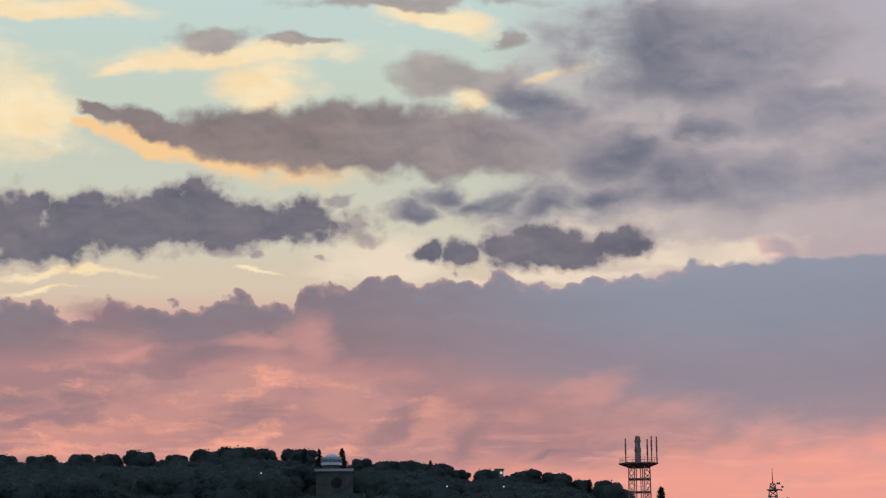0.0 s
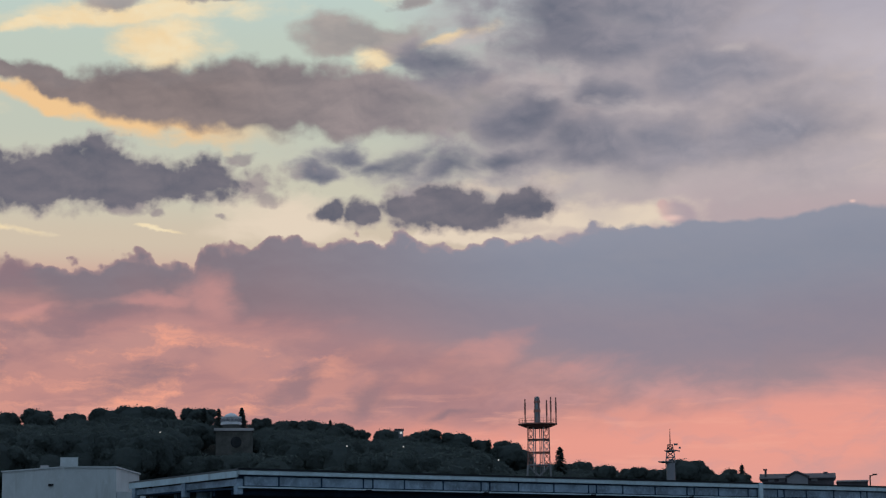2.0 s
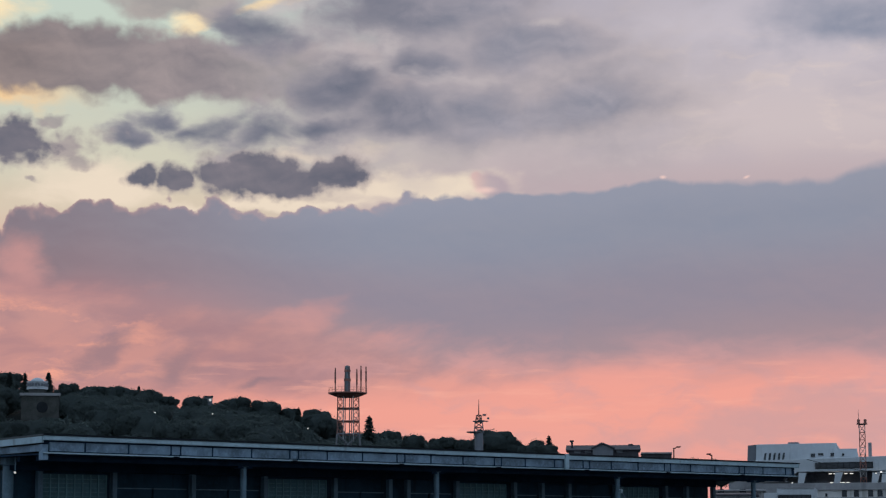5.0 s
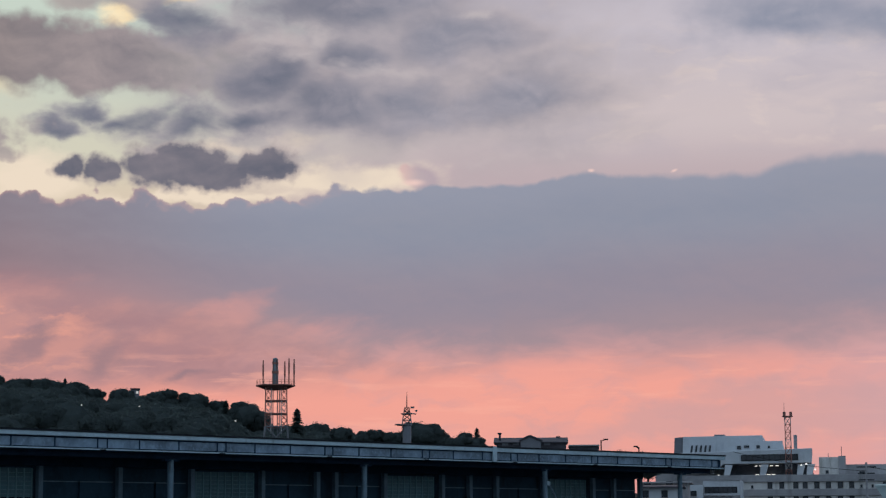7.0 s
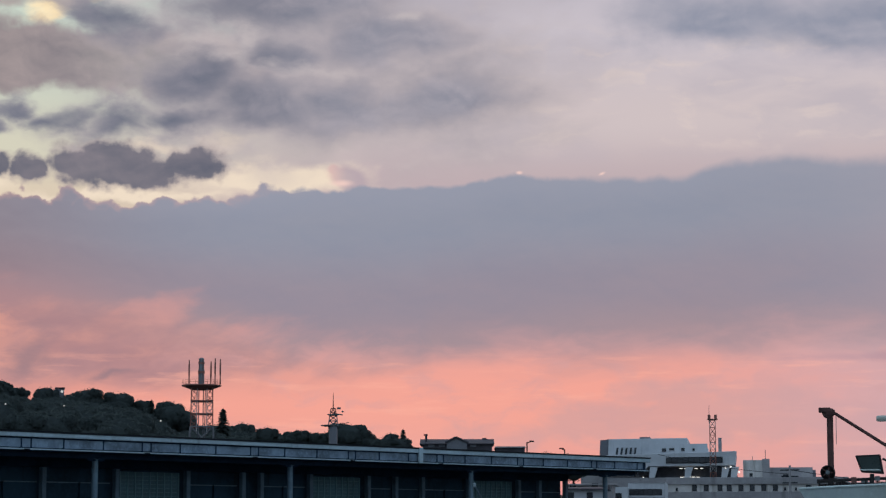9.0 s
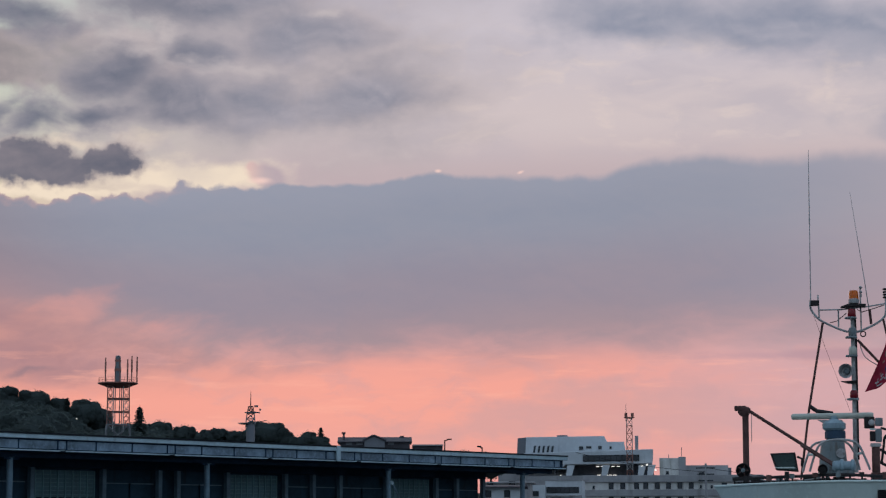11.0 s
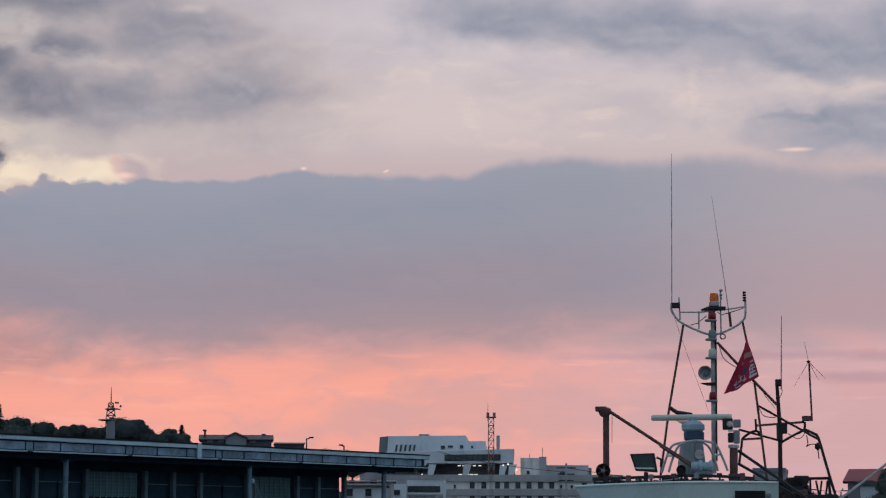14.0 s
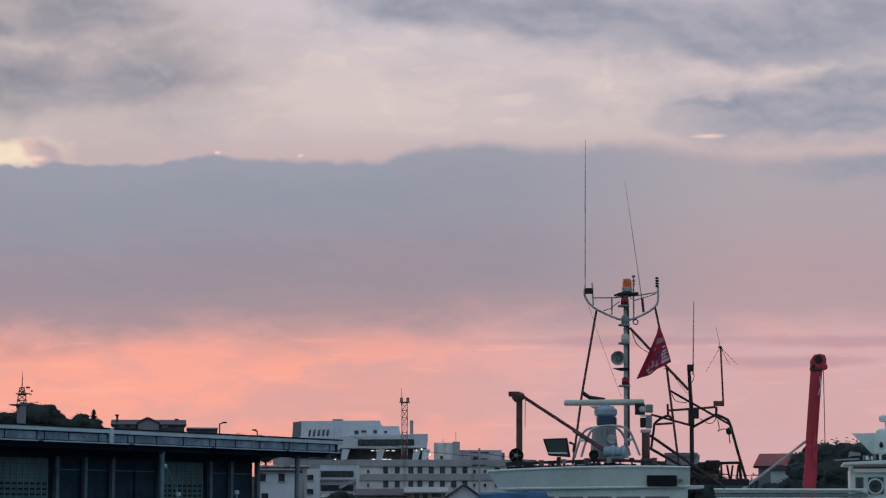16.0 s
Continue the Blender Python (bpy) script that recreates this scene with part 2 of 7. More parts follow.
col = g.mix(g.m("MULTIPLY", g.step(wedge_f, -0.08, 0.36), wedge_dense), col, wedge_paint)
col, _ = lay(col, BLUEGREY, softy, folds(lin(134, 134, 148), lin(178, 168, 174)), -0.9, 0.3, 0.6, n_puff, 2.8)
col, _ = lay(col, BLUEGREY, softy, g.mix(g.step(AZ, -4.5, 0.5), folds(lin(94, 102, 120), lin(138, 136, 148)), folds(lin(128, 132, 148), lin(170, 164, 173))), -0.55, 0.75, 0.94, n_puff, 3.2)
col, _ = lay(col, GAPS, softy, lin(200, 190, 190), -0.5, 1.0, 0.55, n_grain, 2.8)
col, _ = lay(col, RIGHT, softy, folds(lin(130, 138, 158), lin(166, 165, 178)), -1.0, 0.5, 0.92, n_puff, 2.0)
dark_paint = folds(lin(96, 99, 114), lin(130, 124, 133))
fringe = folds(lin(138, 130, 138), lin(176, 162, 162))
col, _ = lay(col, SHRED, puffy, fringe, -0.3, 0.6, 0.75, n_grain, 2.4)
for cloud in (CUMLEFT, CUMMID):
    f = g.m("ADD", g.blobs(puffy, cloud), g.m("MULTIPLY", n_bump, 1.5))
    f = g.m("ADD", f, swing(n_grain, 1.0))
    col = g.mix(g.m("MULTIPLY", g.step(f, -0.45, 0.15), 0.6), col, fringe)
    col = g.mix(g.m("MULTIPLY", g.step(f, -0.06, 0.36), 0.96), col, dark_paint)
col, _ = lay(col, KNOB, P, g.mix(g.step(AZ, -1.2, -0.6), lin(216, 182, 178), lin(180, 163, 172)), -0.1, 0.4, 0.85, n_puff, 1.0)

# the long bank: a billowing upper edge, melting into the glow below
top = g.curve(AZ, -25.0, 25.0, [(-25, 8.2), (-22.03, 8.2), (-21.13, 8.29), (-19.76, 8.13), (-18.85, 8.45), (-17.61, 8.21), (-16.69, 8.16), (-15.6, 8.63), (-14.82, 8.27), (-14.07, 8.35), (-13.73, 8.89), (-12.79, 8.63), (-11.53, 9.09), (-10.28, 8.95), (-8.86, 9.01), (-6.51, 8.82), (-4.94, 8.98), (-3.22, 9.21), (-1.21, 9.36), (2.15, 9.43), (4.04, 9.72), (6.53, 9.65), (8.7, 9.71), (9.63, 10.03), (10.86, 10.14), (11.91, 10.24), (13.17, 10.12), (15.37, 10.25), (18.47, 9.85), (25, 9.6)], 20.0)
low = g.curve(AZ, -25.0, 25.0, [(-25, 7.0), (-21.99, 6.61), (-18.51, 6.79), (-16.98, 6.42), (-14.66, 6.8), (-13.73, 6.42), (-11.24, 6.25), (-8.13, 5.98), (-4.57, 5.38), (-1.99, 4.71), (1.33, 4.55), (1.79, 4.86), (2.9, 4.82), (9.09, 5.17), (9.5, 5.06), (19.91, 4.94), (25, 4.9)], 20.0)
smooth_side = g.step(AZ, -6.0, 1.0)
billow = g.m("MULTIPLY", g.m("ADD", n_head, swing(n_puff, 0.5)), g.m("SUBTRACT", 1.7, g.m("MULTIPLY", smooth_side, 1.3)))
edge = g.m("ADD", g.m("SUBTRACT", top, EL), billow)
crisp = g.m("ADD", 0.14, g.m("MULTIPLY", g.step(AZ, 0.0, 22.0), 0.5))
above = g.m("MULTIPLY", g.step(edge, 0.0, crisp), g.m("SUBTRACT", 1.0, g.m("MULTIPLY", g.step(AZ, 12.0, 20.0), 0.35)))
slant = g.m("MULTIPLY", g.step(AZ, -16.0, -11.0), g.step(AZ, 4.0, -3.0))
fray = g.m("ADD", swing(n_mid, 3.4), g.m("MULTIPLY", swing(n_fall, 2.4), slant))
below = g.step(g.m("ADD", g.m("SUBTRACT", EL, low), fray), -0.9, 0.8)
h = g.m("DIVIDE", g.m("SUBTRACT", EL, low), g.m("SUBTRACT", top, low), clamp=True)
bank_left = g.ramp(h, [(0.0, lin(172, 128, 132)), (0.45, lin(140, 120, 128)), (1.0, lin(132, 119, 129))])
bank_right = g.ramp(h, [(0.0, lin(160, 140, 148)), (0.35, lin(144, 138, 153)), (0.75, lin(140, 145, 162)), (1.0, lin(146, 151, 168))])
bank = g.mix(g.step(AZ, -14.0, -3.0), bank_left, bank_right)
bank = g.mix(g.m("MULTIPLY", g.step(AZ, 8.0, 20.0), 0.6), bank, lin(158, 155, 168))
mottle = g.m("ADD", g.m("ADD", 0.5, swing(n_mid, 1.4)), g.m("MULTIPLY", relief, 1.4), clamp=True)
bank = g.mix(g.m("MULTIPLY", mottle, 0.32), bank, g.mix(g.step(h, 0.2, 0.8), lin(176, 150, 154), lin(164, 160, 168)))
rim = g.m("MULTIPLY", g.m("SUBTRACT", 1.0, g.step(edge, 0.0, 0.34)), g.step(AZ, -1.0, -5.0))
bank = g.mix(g.m("MULTIPLY", rim, 0.4), bank, lin(214, 168, 160))
col = g.mix(g.m("MULTIPLY", above, below), col, bank)

break_f = g.m("ADD", g.blobs(softy, BREAK), swing(n_fall, 1.6))
col = g.mix(g.m("MULTIPLY", g.step(break_f, -0.6, 0.9), 0.65), col, lin(216, 156, 150))

# the ragged pink underside, slanting trails, streaks, puffs and glints
hem = g.m("MULTIPLY", g.step(AZ, 2.0, -7.0), g.m("MULTIPLY", g.step(g.m("SUBTRACT", EL, low), 0.5, -0.5), g.step(EL, 3.4, 4.4)))
col = g.mix(g.m("MULTIPLY", hem, 0.5), col, lin(174, 144, 144))
col = g.mix(g.m("MULTIPLY", g.m("MULTIPLY", g.step(n_fall, 0.42, 0.62), g.m("MULTIPLY", hem, slant)), 0.7), col, lin(178, 138, 142))
col = g.mix(g.m("MULTIPLY", g.m("MULTIPLY", g.step(n_mid, 0.44, 0.62), hem), 0.7), col, lin(166, 128, 134))
spots = g.noise(warp(spread(P, 0.28, 1.0), g.noise(P, 0.9, 4.0, 0.6, True), 0.6, 0.7), 1.5, 6.0, 0.6)
glint = g.m("MULTIPLY", g.step(spots, 0.47, 0.72), g.m("MULTIPLY", g.step(AZ, -8.5, -12.5), g.m("MULTIPLY", g.step(g.m("SUBTRACT", EL, low), 0.3, -0.4), g.step(EL, 3.9, 4.5))))
col = g.mix(g.m("MULTIPLY", glint, 0.95), col, lin(253, 174, 148))
wisp = g.m("MULTIPLY", g.step(n_grain, 0.46, 0.66), g.m("MULTIPLY", g.step(AZ, -9.0, -2.0), g.step(EL, 5.8, 4.6)))
col = g.mix(g.m("MULTIPLY", wisp, 0.5), col, lin(212, 160, 158))
thin = g.m("MULTIPLY", g.step(g.noise(spread(P, 0.13, 1.0), 2.4, 5.0, 0.6), 0.52, 0.68), g.m("MULTIPLY", g.step(EL, 5.0, 4.4), g.step(EL, 1.6, 2.6)))
col = g.mix(g.m("MULTIPLY", thin, 0.42), col, g.mix(g.step(AZ, 9.0, 18.0), lin(252, 178, 158), lin(236, 184, 178)))
col, _ = lay(col, PUFF, softy, lin(150, 124, 132), -0.5, 0.8, 0.75, n_grain, 2.2)
col, _ = lay(col, LILAC, softy, g.mix(g.step(AZ, 8.0, 15.0), lin(208, 160, 158), lin(204, 164, 168)), -0.35, 0.5, 0.7, n_puff, 2.6)
col, _ = lay(col, STREAK, P, lin(182, 148, 158), -0.5, 0.7, 0.75, n_grain, 1.6)
col, _ = lay(col, SPARK, P, lin(250, 212, 200), -0.2, 1.0, 0.7, n_grain, 0.8)

# the rest of the dome: grey-blue dusk overhead and behind
dome = g.ramp(g.m("DIVIDE", EL, 90.0, clamp=True), [(0.0, (0.23, 0.32, 0.42, 1)), (0.25, (0.32, 0.43, 0.56, 1)), (1.0, (0.34, 0.46, 0.62, 1))])
sky = g.n("ShaderNodeTexSky", sky_type="NISHITA", sun_disc=False, sun_elevation=radians(2.0), sun_rotation=radians(-8.0))
dome = g.mix(0.03, dome, sky.outputs[0], "ADD")
col = g.mix(g.step(g.m("ABSOLUTE", AZ), 34.0, 75.0), col, dome)
col = g.mix(g.step(EL, 17.0, 40.0), col, dome)
col = g.mix(g.step(EL, -0.5, -4.0), col, lin(60, 70, 80))
lit = g.n("ShaderNodeBackground")
g.put(lit.inputs[0], col)
lit.inputs[1].default_value = 1.0
g.put(g.n("ShaderNodeOutputWorld").inputs[0], lit.outputs[0])

sun = new("sun", bpy.data.lights.new("sun", "SUN"))
sun.data.energy, sun.data.angle, sun.data.color = 0.25, radians(30), (1.0, 0.72, 0.6)
sun.matrix_world = look((-60, 400, 90), (0, 0, 0))


# ---------------------------------------------------------------- materials
def material(name, rgb, rough=0.55, metal=0.0, vary=0.18, size=1.0, bump=0.15, stain=None, streak=0.0, glow=0.0):
    """A weathered surface: colour drifting at two scales, stains that run down, fine relief. size: metres of the larger patches."""
    mt = bpy.data.materials.new(name)
    mt.use_nodes = True
    q = Graph(mt.node_tree)
    bsdf = mt.node_tree.nodes["Principled BSDF"]
    p = q.n("ShaderNodeTexCoord").outputs["Object"]
    rnd = q.n("ShaderNodeObjectInfo").outputs["Random"]
    base = (*rgb, 1.0)
    dark = tuple(c * (1 - vary * 1.6) for c in rgb) + (1.0,)
    light = tuple(min(1.0, c * (1 + vary)) for c in rgb) + (1.0,)
    big = q.noise(p, 1.0 / size, 4.0, 0.6)
    fine = q.noise(p, 9.0 / size, 5.0, 0.65)
    c = q.mix(q.step(big, 0.35, 0.68), dark, base)
    c = q.mix(q.m("MULTIPLY", q.step(fine, 0.45, 0.75), 0.6), c, light)
    c = q.mix(q.m("MULTIPLY", q.m("SUBTRACT", rnd, 0.5), vary), c, dark)
    if stain:
        run = q.vm("MULTIPLY", p, (1.0, 1.0, 0.12 if streak else 1.0))
        s = q.step(q.noise(run, 3.0 / size, 6.0, 0.7), 0.54, 0.72)
        c = q.mix(q.m("MULTIPLY", s, 0.75), c, (*stain, 1.0))
    q.put(bsdf.inputs["Base Color"], c)
    q.put(bsdf.inputs["Roughness"], q.m("ADD", rough - 0.1, q.m("MULTIPLY", fine, 0.2), clamp=True))
    bsdf.inputs["Metallic"].default_value = metal
    bsdf.inputs["Specular IOR Level"].default_value = 0.12 if rough > 0.5 and max(rgb) < 0.12 else 0.4
    if bump:
        b = q.n("ShaderNodeBump")
        b.inputs["Strength"].default_value = bump
        b.inputs["Distance"].default_value = 0.02 * size
        q.put(b.inputs["Height"], fine)
        q.put(bsdf.inputs["Normal"], b.outputs[0])
    if glow:
        bsdf.inputs["Emission Color"].default_value = (1.0, 0.93, 0.82, 1.0)
        bsdf.inputs["Emission Strength"].default_value = glow
    return mt


RUST = (0.16, 0.06, 0.035)
M_FASCIA = material("painted_steel_fascia", (0.46, 0.6, 0.68), 0.5, 0.0, 0.15, 2.0, 0.1, (0.2, 0.24, 0.28), 1)
M_PANEL = material("weathered_blue_grey_panel", (0.24, 0.34, 0.45), 0.55, 0.0, 0.36, 1.6, 0.15, (0.11, 0.15, 0.2), 1)
M_TRIM = material("dark_flashing", (0.015, 0.018, 0.024), 0.6, 0.0, 0.2, 1.0)
# the navy tint of the shade under the eaves is mixed into these two
M_SOFFIT = material("boards_with_shade_blue", (0.019, 0.044, 0.08), 0.8, 0.0, 0.25, 2.0)
M_SHEDWALL = material("sheet_wall_with_shade_blue", (0.03, 0.072, 0.112), 0.6, 0.0, 0.25, 2.0, 0.2, (0.02, 0.025, 0.03), 1)
M_POST = material("grey_painted_post", (0.15, 0.24, 0.31), 0.55, 0.0, 0.2, 0.8, 0.1, (0.08, 0.08, 0.08), 1)
M_SHUTTER = material("green_grey_shutter", (0.075, 0.18, 0.21), 0.45, 0.0, 0.2, 1.5, 0.1, (0.04, 0.085, 0.1), 1)
M_SHUTTERBAR = material("pale_shutter_bar", (0.16, 0.3, 0.33), 0.45, 0.0, 0.15, 1.0, 0.1)
M_ROOF = material("grey_sheet_roof", (0.12, 0.13, 0.14), 0.6, 0.0, 0.2, 3.0)
M_WHITEWALL = material("white_rendered_wall", (0.44, 0.49, 0.52), 0.8, 0.0, 0.1, 3.0, 0.15, (0.3, 0.32, 0.33), 1)
M_HOSP = material("pale_tiled_facade", (0.6, 0.63, 0.67), 0.6, 0.0, 0.08, 6.0, 0.1, (0.36, 0.38, 0.41), 1)
M_HOSPSIDE = material("shaded_grey_cladding", (0.2, 0.21, 0.24), 0.6, 0.0, 0.1, 5.0)
M_GREY = material("grey_concrete", (0.38, 0.37, 0.385), 0.85, 0.0, 0.15, 4.0, 0.2, (0.17, 0.17, 0.17), 1)
M_YELLOW = material("cream_yellow_render", (0.38, 0.36, 0.26), 0.85, 0.0, 0.12, 3.0, 0.2, (0.33, 0.3, 0.2), 1)
M_BEIGE = material("beige_render", (0.72, 0.7, 0.68), 0.85, 0.0, 0.12, 4.0, 0.2, (0.28, 0.26, 0.23), 1)
M_GLASS = material("dark_window_glass", (0.05, 0.058, 0.07), 0.12, 0.0, 0.3, 2.0, 0.0)
M_DUSK = material("grey_undercroft_wall", (0.1, 0.105, 0.125), 0.8, 0.0, 0.25, 3.0, 0.1, (0.05, 0.055, 0.065), 1)
M_PLINTH = material("painted_recess_shade", (0.03, 0.034, 0.04), 0.8, 0.0, 0.2, 2.0)
M_LAMP = material("lit_lamp_tube", (0.8, 0.8, 0.78), 0.4, 0.0, 0.0, 1.0, 0.0, glow=0.9)
M_GLINT = material("small_lit_window", (0.7, 0.7, 0.7), 0.4, 0.0, 0.0, 1.0, 0.0, glow=0.45)
M_TOWERRED = material("faded_red_lattice_paint", (0.36, 0.16, 0.13), 0.6, 0.0, 0.25, 1.5)
M_TOWERWHITE = material("faded_white_lattice_paint", (0.42, 0.4, 0.4), 0.6, 0.0, 0.2, 1.5)
M_TOWERGREY = material("galvanised_lattice", (0.2, 0.21, 0.23), 0.5, 0.4, 0.2, 1.5)
M_BRICK = material("brown_brick", (0.105, 0.105, 0.1), 0.9, 0.0, 0.25, 2.0, 0.3)
M_BARK = material("bark", (0.06, 0.045, 0.035), 0.9, 0.0, 0.3, 0.6, 0.5)
M_REDROOF = material("faded_red_roof", (0.3, 0.05, 0.055), 0.7, 0.0, 0.2, 2.0)
M_SLATE = material("dark_slate_roof", (0.095, 0.09, 0.105), 0.7, 0.0, 0.2, 2.0)
M_EARTH = material("hill_soil", (0.016, 0.02, 0.018), 0.95, 0.0, 0.3, 8.0, 0.4)
M_ASPHALT = material("quay_asphalt", (0.06, 0.06, 0.062), 0.9, 0.0, 0.25, 4.0, 0.4)
M_CONCRETE = material("quay_concrete", (0.28, 0.27, 0.26), 0.9, 0.0, 0.2, 3.0, 0.3)
M_WATER = material("harbour_water", (0.02, 0.03, 0.035), 0.08, 0.0, 0.1, 4.0, 0.5)


def foliage(name, rgb):
    mt = material(name, rgb, 0.8, 0.0, 0.18, 3.0, 0.0)
    q = Graph(mt.node_tree)
    bsdf = mt.node_tree.nodes["Principled BSDF"]
    c = bsdf.inputs["Base Color"].links[0].from_socket
    isl = q.n("ShaderNodeNewGeometry").outputs["Random Per Island"]
    c = q.mix(q.m("MULTIPLY", isl, 0.12), c, (rgb[0] * 1.4, rgb[1] * 1.35, rgb[2] * 1.1, 1.0))
    q.put(bsdf.inputs["Base Color"], c)
    # normals bent up and towards the quay, so that a crown shades as one soft mass
    geo = q.n("ShaderNodeNewGeometry").outputs["Normal"]
    q.put(bsdf.inputs["Normal"], q.vm("NORMALIZE", q.vm("ADD", q.vm("MULTIPLY", geo, (0.5, 0.5, 0.5)), (0.0, -0.5, 0.55))))
    # half of the light passes through the leaves
    thin = q.n("ShaderNodeBsdfTranslucent")
    q.put(thin.inputs[0], q.mix(0.5, c, (rgb[0] * 2.4, rgb[1] * 2.4, rgb[2] * 2.2, 1.0)))
    both = q.n("ShaderNodeMixShader")
    both.inputs[0].default_value = 0.5
    q.put(both.inputs[1], bsdf.outputs[0])
    q.put(both.inputs[2], thin.outputs[0])
    q.put(mt.node_tree.nodes["Material Output"].inputs[0], both.outputs[0])
    return mt


# leaf colours lifted and blued to stand in for distance haze
M_LEAF = foliage("broad_leaves", (0.082, 0.102, 0.102))
M_NEEDLE = foliage("conifer_needles", (0.075, 0.094, 0.092))


# ---------------------------------------------------------------- mesh helpers
BASE = {}


def facing(az, d):
    """A place d metres away at azimuth az, its x axis to the right and its y axis away from the quay where the camera stands."""
    return pose(d * math.sin(radians(az)), d * math.cos(radians(az)), 0, 0, 0, -az)


def thing(name, label, category, m, at=(0, 0, 0), group="", kind=""):
    """An empty at the thing's base; its parts are given in the frame m."""
    ob = new(name)
    ob.empty_display_size = 0.3
    ob.matrix_world = m @ Matrix.Translation(at)
    BASE[ob] = Vector(at)
    return tagged(ob, label, category, group, kind)


def link(name, bm, mat, smooth=False, shift=None):
    if shift is not None:
        bmesh.ops.translate(bm, vec=-shift, verts=bm.verts)
    me = bpy.data.meshes.new(name)
    bm.to_mesh(me)
    bm.free()
    me.materials.append(mat)
    if smooth:
        me.shade_smooth()
        me.set_sharp_from_angle(angle=radians(38))
    return new(name, me)


def part(name, bm, mat, parent, label="", smooth=False):
    ob = link(name, bm, mat, smooth, BASE[parent])
    ob.parent = parent
    BASE[ob] = BASE[parent]
    return tagged(ob, label)


def share(name, ob, parent, move):
    """Another part on the mesh of ob, moved by a vector."""
    o = new(name, ob.data)
    o.parent = parent
    o.location = ob.location + Vector(move)
    BASE[o] = BASE[parent]
    if "label" in ob:
        o["label"] = ob["label"]
    return o


def box(a, b, bm=None, bevel=0.0):
    bm = bm or bmesh.new()
    lo = [min(p, q) for p, q in zip(a, b)]
    hi = [max(p, q) for p, q in zip(a, b)]
    r = bmesh.ops.create_cube(bm, size=1, matrix=Matrix.LocRotScale([(p + q) / 2 for p, q in zip(lo, hi)], None, [q - p for p, q in zip(lo, hi)]))
    if bevel:
        es = list({e for v in r["verts"] for e in v.link_edges})
        bmesh.ops.bevel(bm, geom=es, offset=bevel, segments=2, affect="EDGES", profile=0.6)
    return bm


def prism(pts, y0, y1, bm=None, bevel=0.0):
    """A plate of outline pts = (x, y, z), y ignored, from y0 to y1."""
    bm = bm or bmesh.new()
    f = [bm.verts.new((p[0], y0, p[-1])) for p in pts]
    k = [bm.verts.new((p[0], y1, p[-1])) for p in pts]
    n = len(pts)
    faces = [bm.faces.new(f), bm.faces.new(k[::-1])]
    faces += [bm.faces.new((f[i], k[i], k[(i + 1) % n], f[(i + 1) % n])) for i in range(n)]
    bmesh.ops.recalc_face_normals(bm, faces=faces)
    if bevel:
        es = list({e for fc in faces for e in fc.edges})
        bmesh.ops.bevel(bm, geom=es, offset=bevel, segments=2, affect="EDGES", profile=0.6)
    return bm


def slab(pts, z0, z1, bm=None):
    """A plan pts = (x, y) raised from z0 to z1."""
    bm = bm or bmesh.new()
    f = [bm.verts.new((p[0], p[1], z0)) for p in pts]
    k = [bm.verts.new((p[0], p[1], z1)) for p in pts]
    n = len(pts)
    faces = [bm.faces.new(f), bm.faces.new(k[::-1])]
    faces += [bm.faces.new((f[i], k[i], k[(i + 1) % n], f[(i + 1) % n])) for i in range(n)]
    bmesh.ops.recalc_face_normals(bm, faces=faces)
    return bm


def tube(pts, r, n=8, bm=None):
    """A round bar along pts; r: one radius or one a point."""
    bm = bm or bmesh.new()
    pts = [Vector(p) for p in pts]
    rs = r if isinstance(r, (list, tuple)) else [r] * len(pts)
    rings = []
    side = None
    for i, p in enumerate(pts):
        d = (pts[min(i + 1, len(pts) - 1)] - pts[max(i - 1, 0)]).normalized()
        if side is None:
            side = d.orthogonal().normalized()
        side = (side - d * side.dot(d)).normalized()
        up = d.cross(side)
        rings.append([bm.verts.new(p + (side * math.cos(a) + up * math.sin(a)) * rs[i]) for a in (2 * math.pi * j / n for j in range(n))])
    for a, b in zip(rings, rings[1:]):
        for j in range(n):
            bm.faces.new((a[j], a[(j + 1) % n], b[(j + 1) % n], b[j]))
    bm.faces.new(rings[0][::-1])
    bm.faces.new(rings[-1])
    return bm


def bend(pts, steps=5):
    """A smooth line through pts."""
    v = [Vector(p) for p in pts]
    out = []
    for i in range(len(v) - 1):
        a, b, c, d = v[max(i - 1, 0)], v[i], v[i + 1], v[min(i + 2, len(v) - 1)]
        for s in range(steps):
            t = s / steps
            out.append(0.5 * (2 * b + (c - a) * t + (2 * a - 5 * b + 4 * c - d) * t * t + (3 * b - 3 * c + d - a) * t ** 3))
    return out + [v[-1]]


def lathe(c, profile, n=20, axis="z", bm=None):
    """A turned body: profile = (radius, height) along the axis from c."""
    bm = bm or bmesh.new()
    rings = []
    for r, h in profile:
        ring = []
        for j in range(n):
            a = 2 * math.pi * j / n
            u, v = r * math.cos(a), r * math.sin(a)
            o = {"z": (u, v, h), "y": (u, h, v), "x": (h, u, v)}[axis]
            ring.append(bm.verts.new((c[0] + o[0], c[1] + o[1], c[2] + o[2])))
        rings.append(ring)
    faces = [bm.faces.new(rings[0]), bm.faces.new(rings[-1])]
    for a, b in zip(rings, rings[1:]):
        faces += [bm.faces.new((a[j], a[(j + 1) % n], b[(j + 1) % n], b[j])) for j in range(n)]
    bmesh.ops.recalc_face_normals(bm, faces=faces)
    return bm


def lift(p, dx=0, dy=0, dz=0):
    return (p[0] + dx, p[1] + dy, p[2] + dz)


# ---------------------------------------------------------------- ground, water, quay
def sheet(name, bm, mat, label):
    return tagged(link(name, bm, mat), label, "", "", "structure")


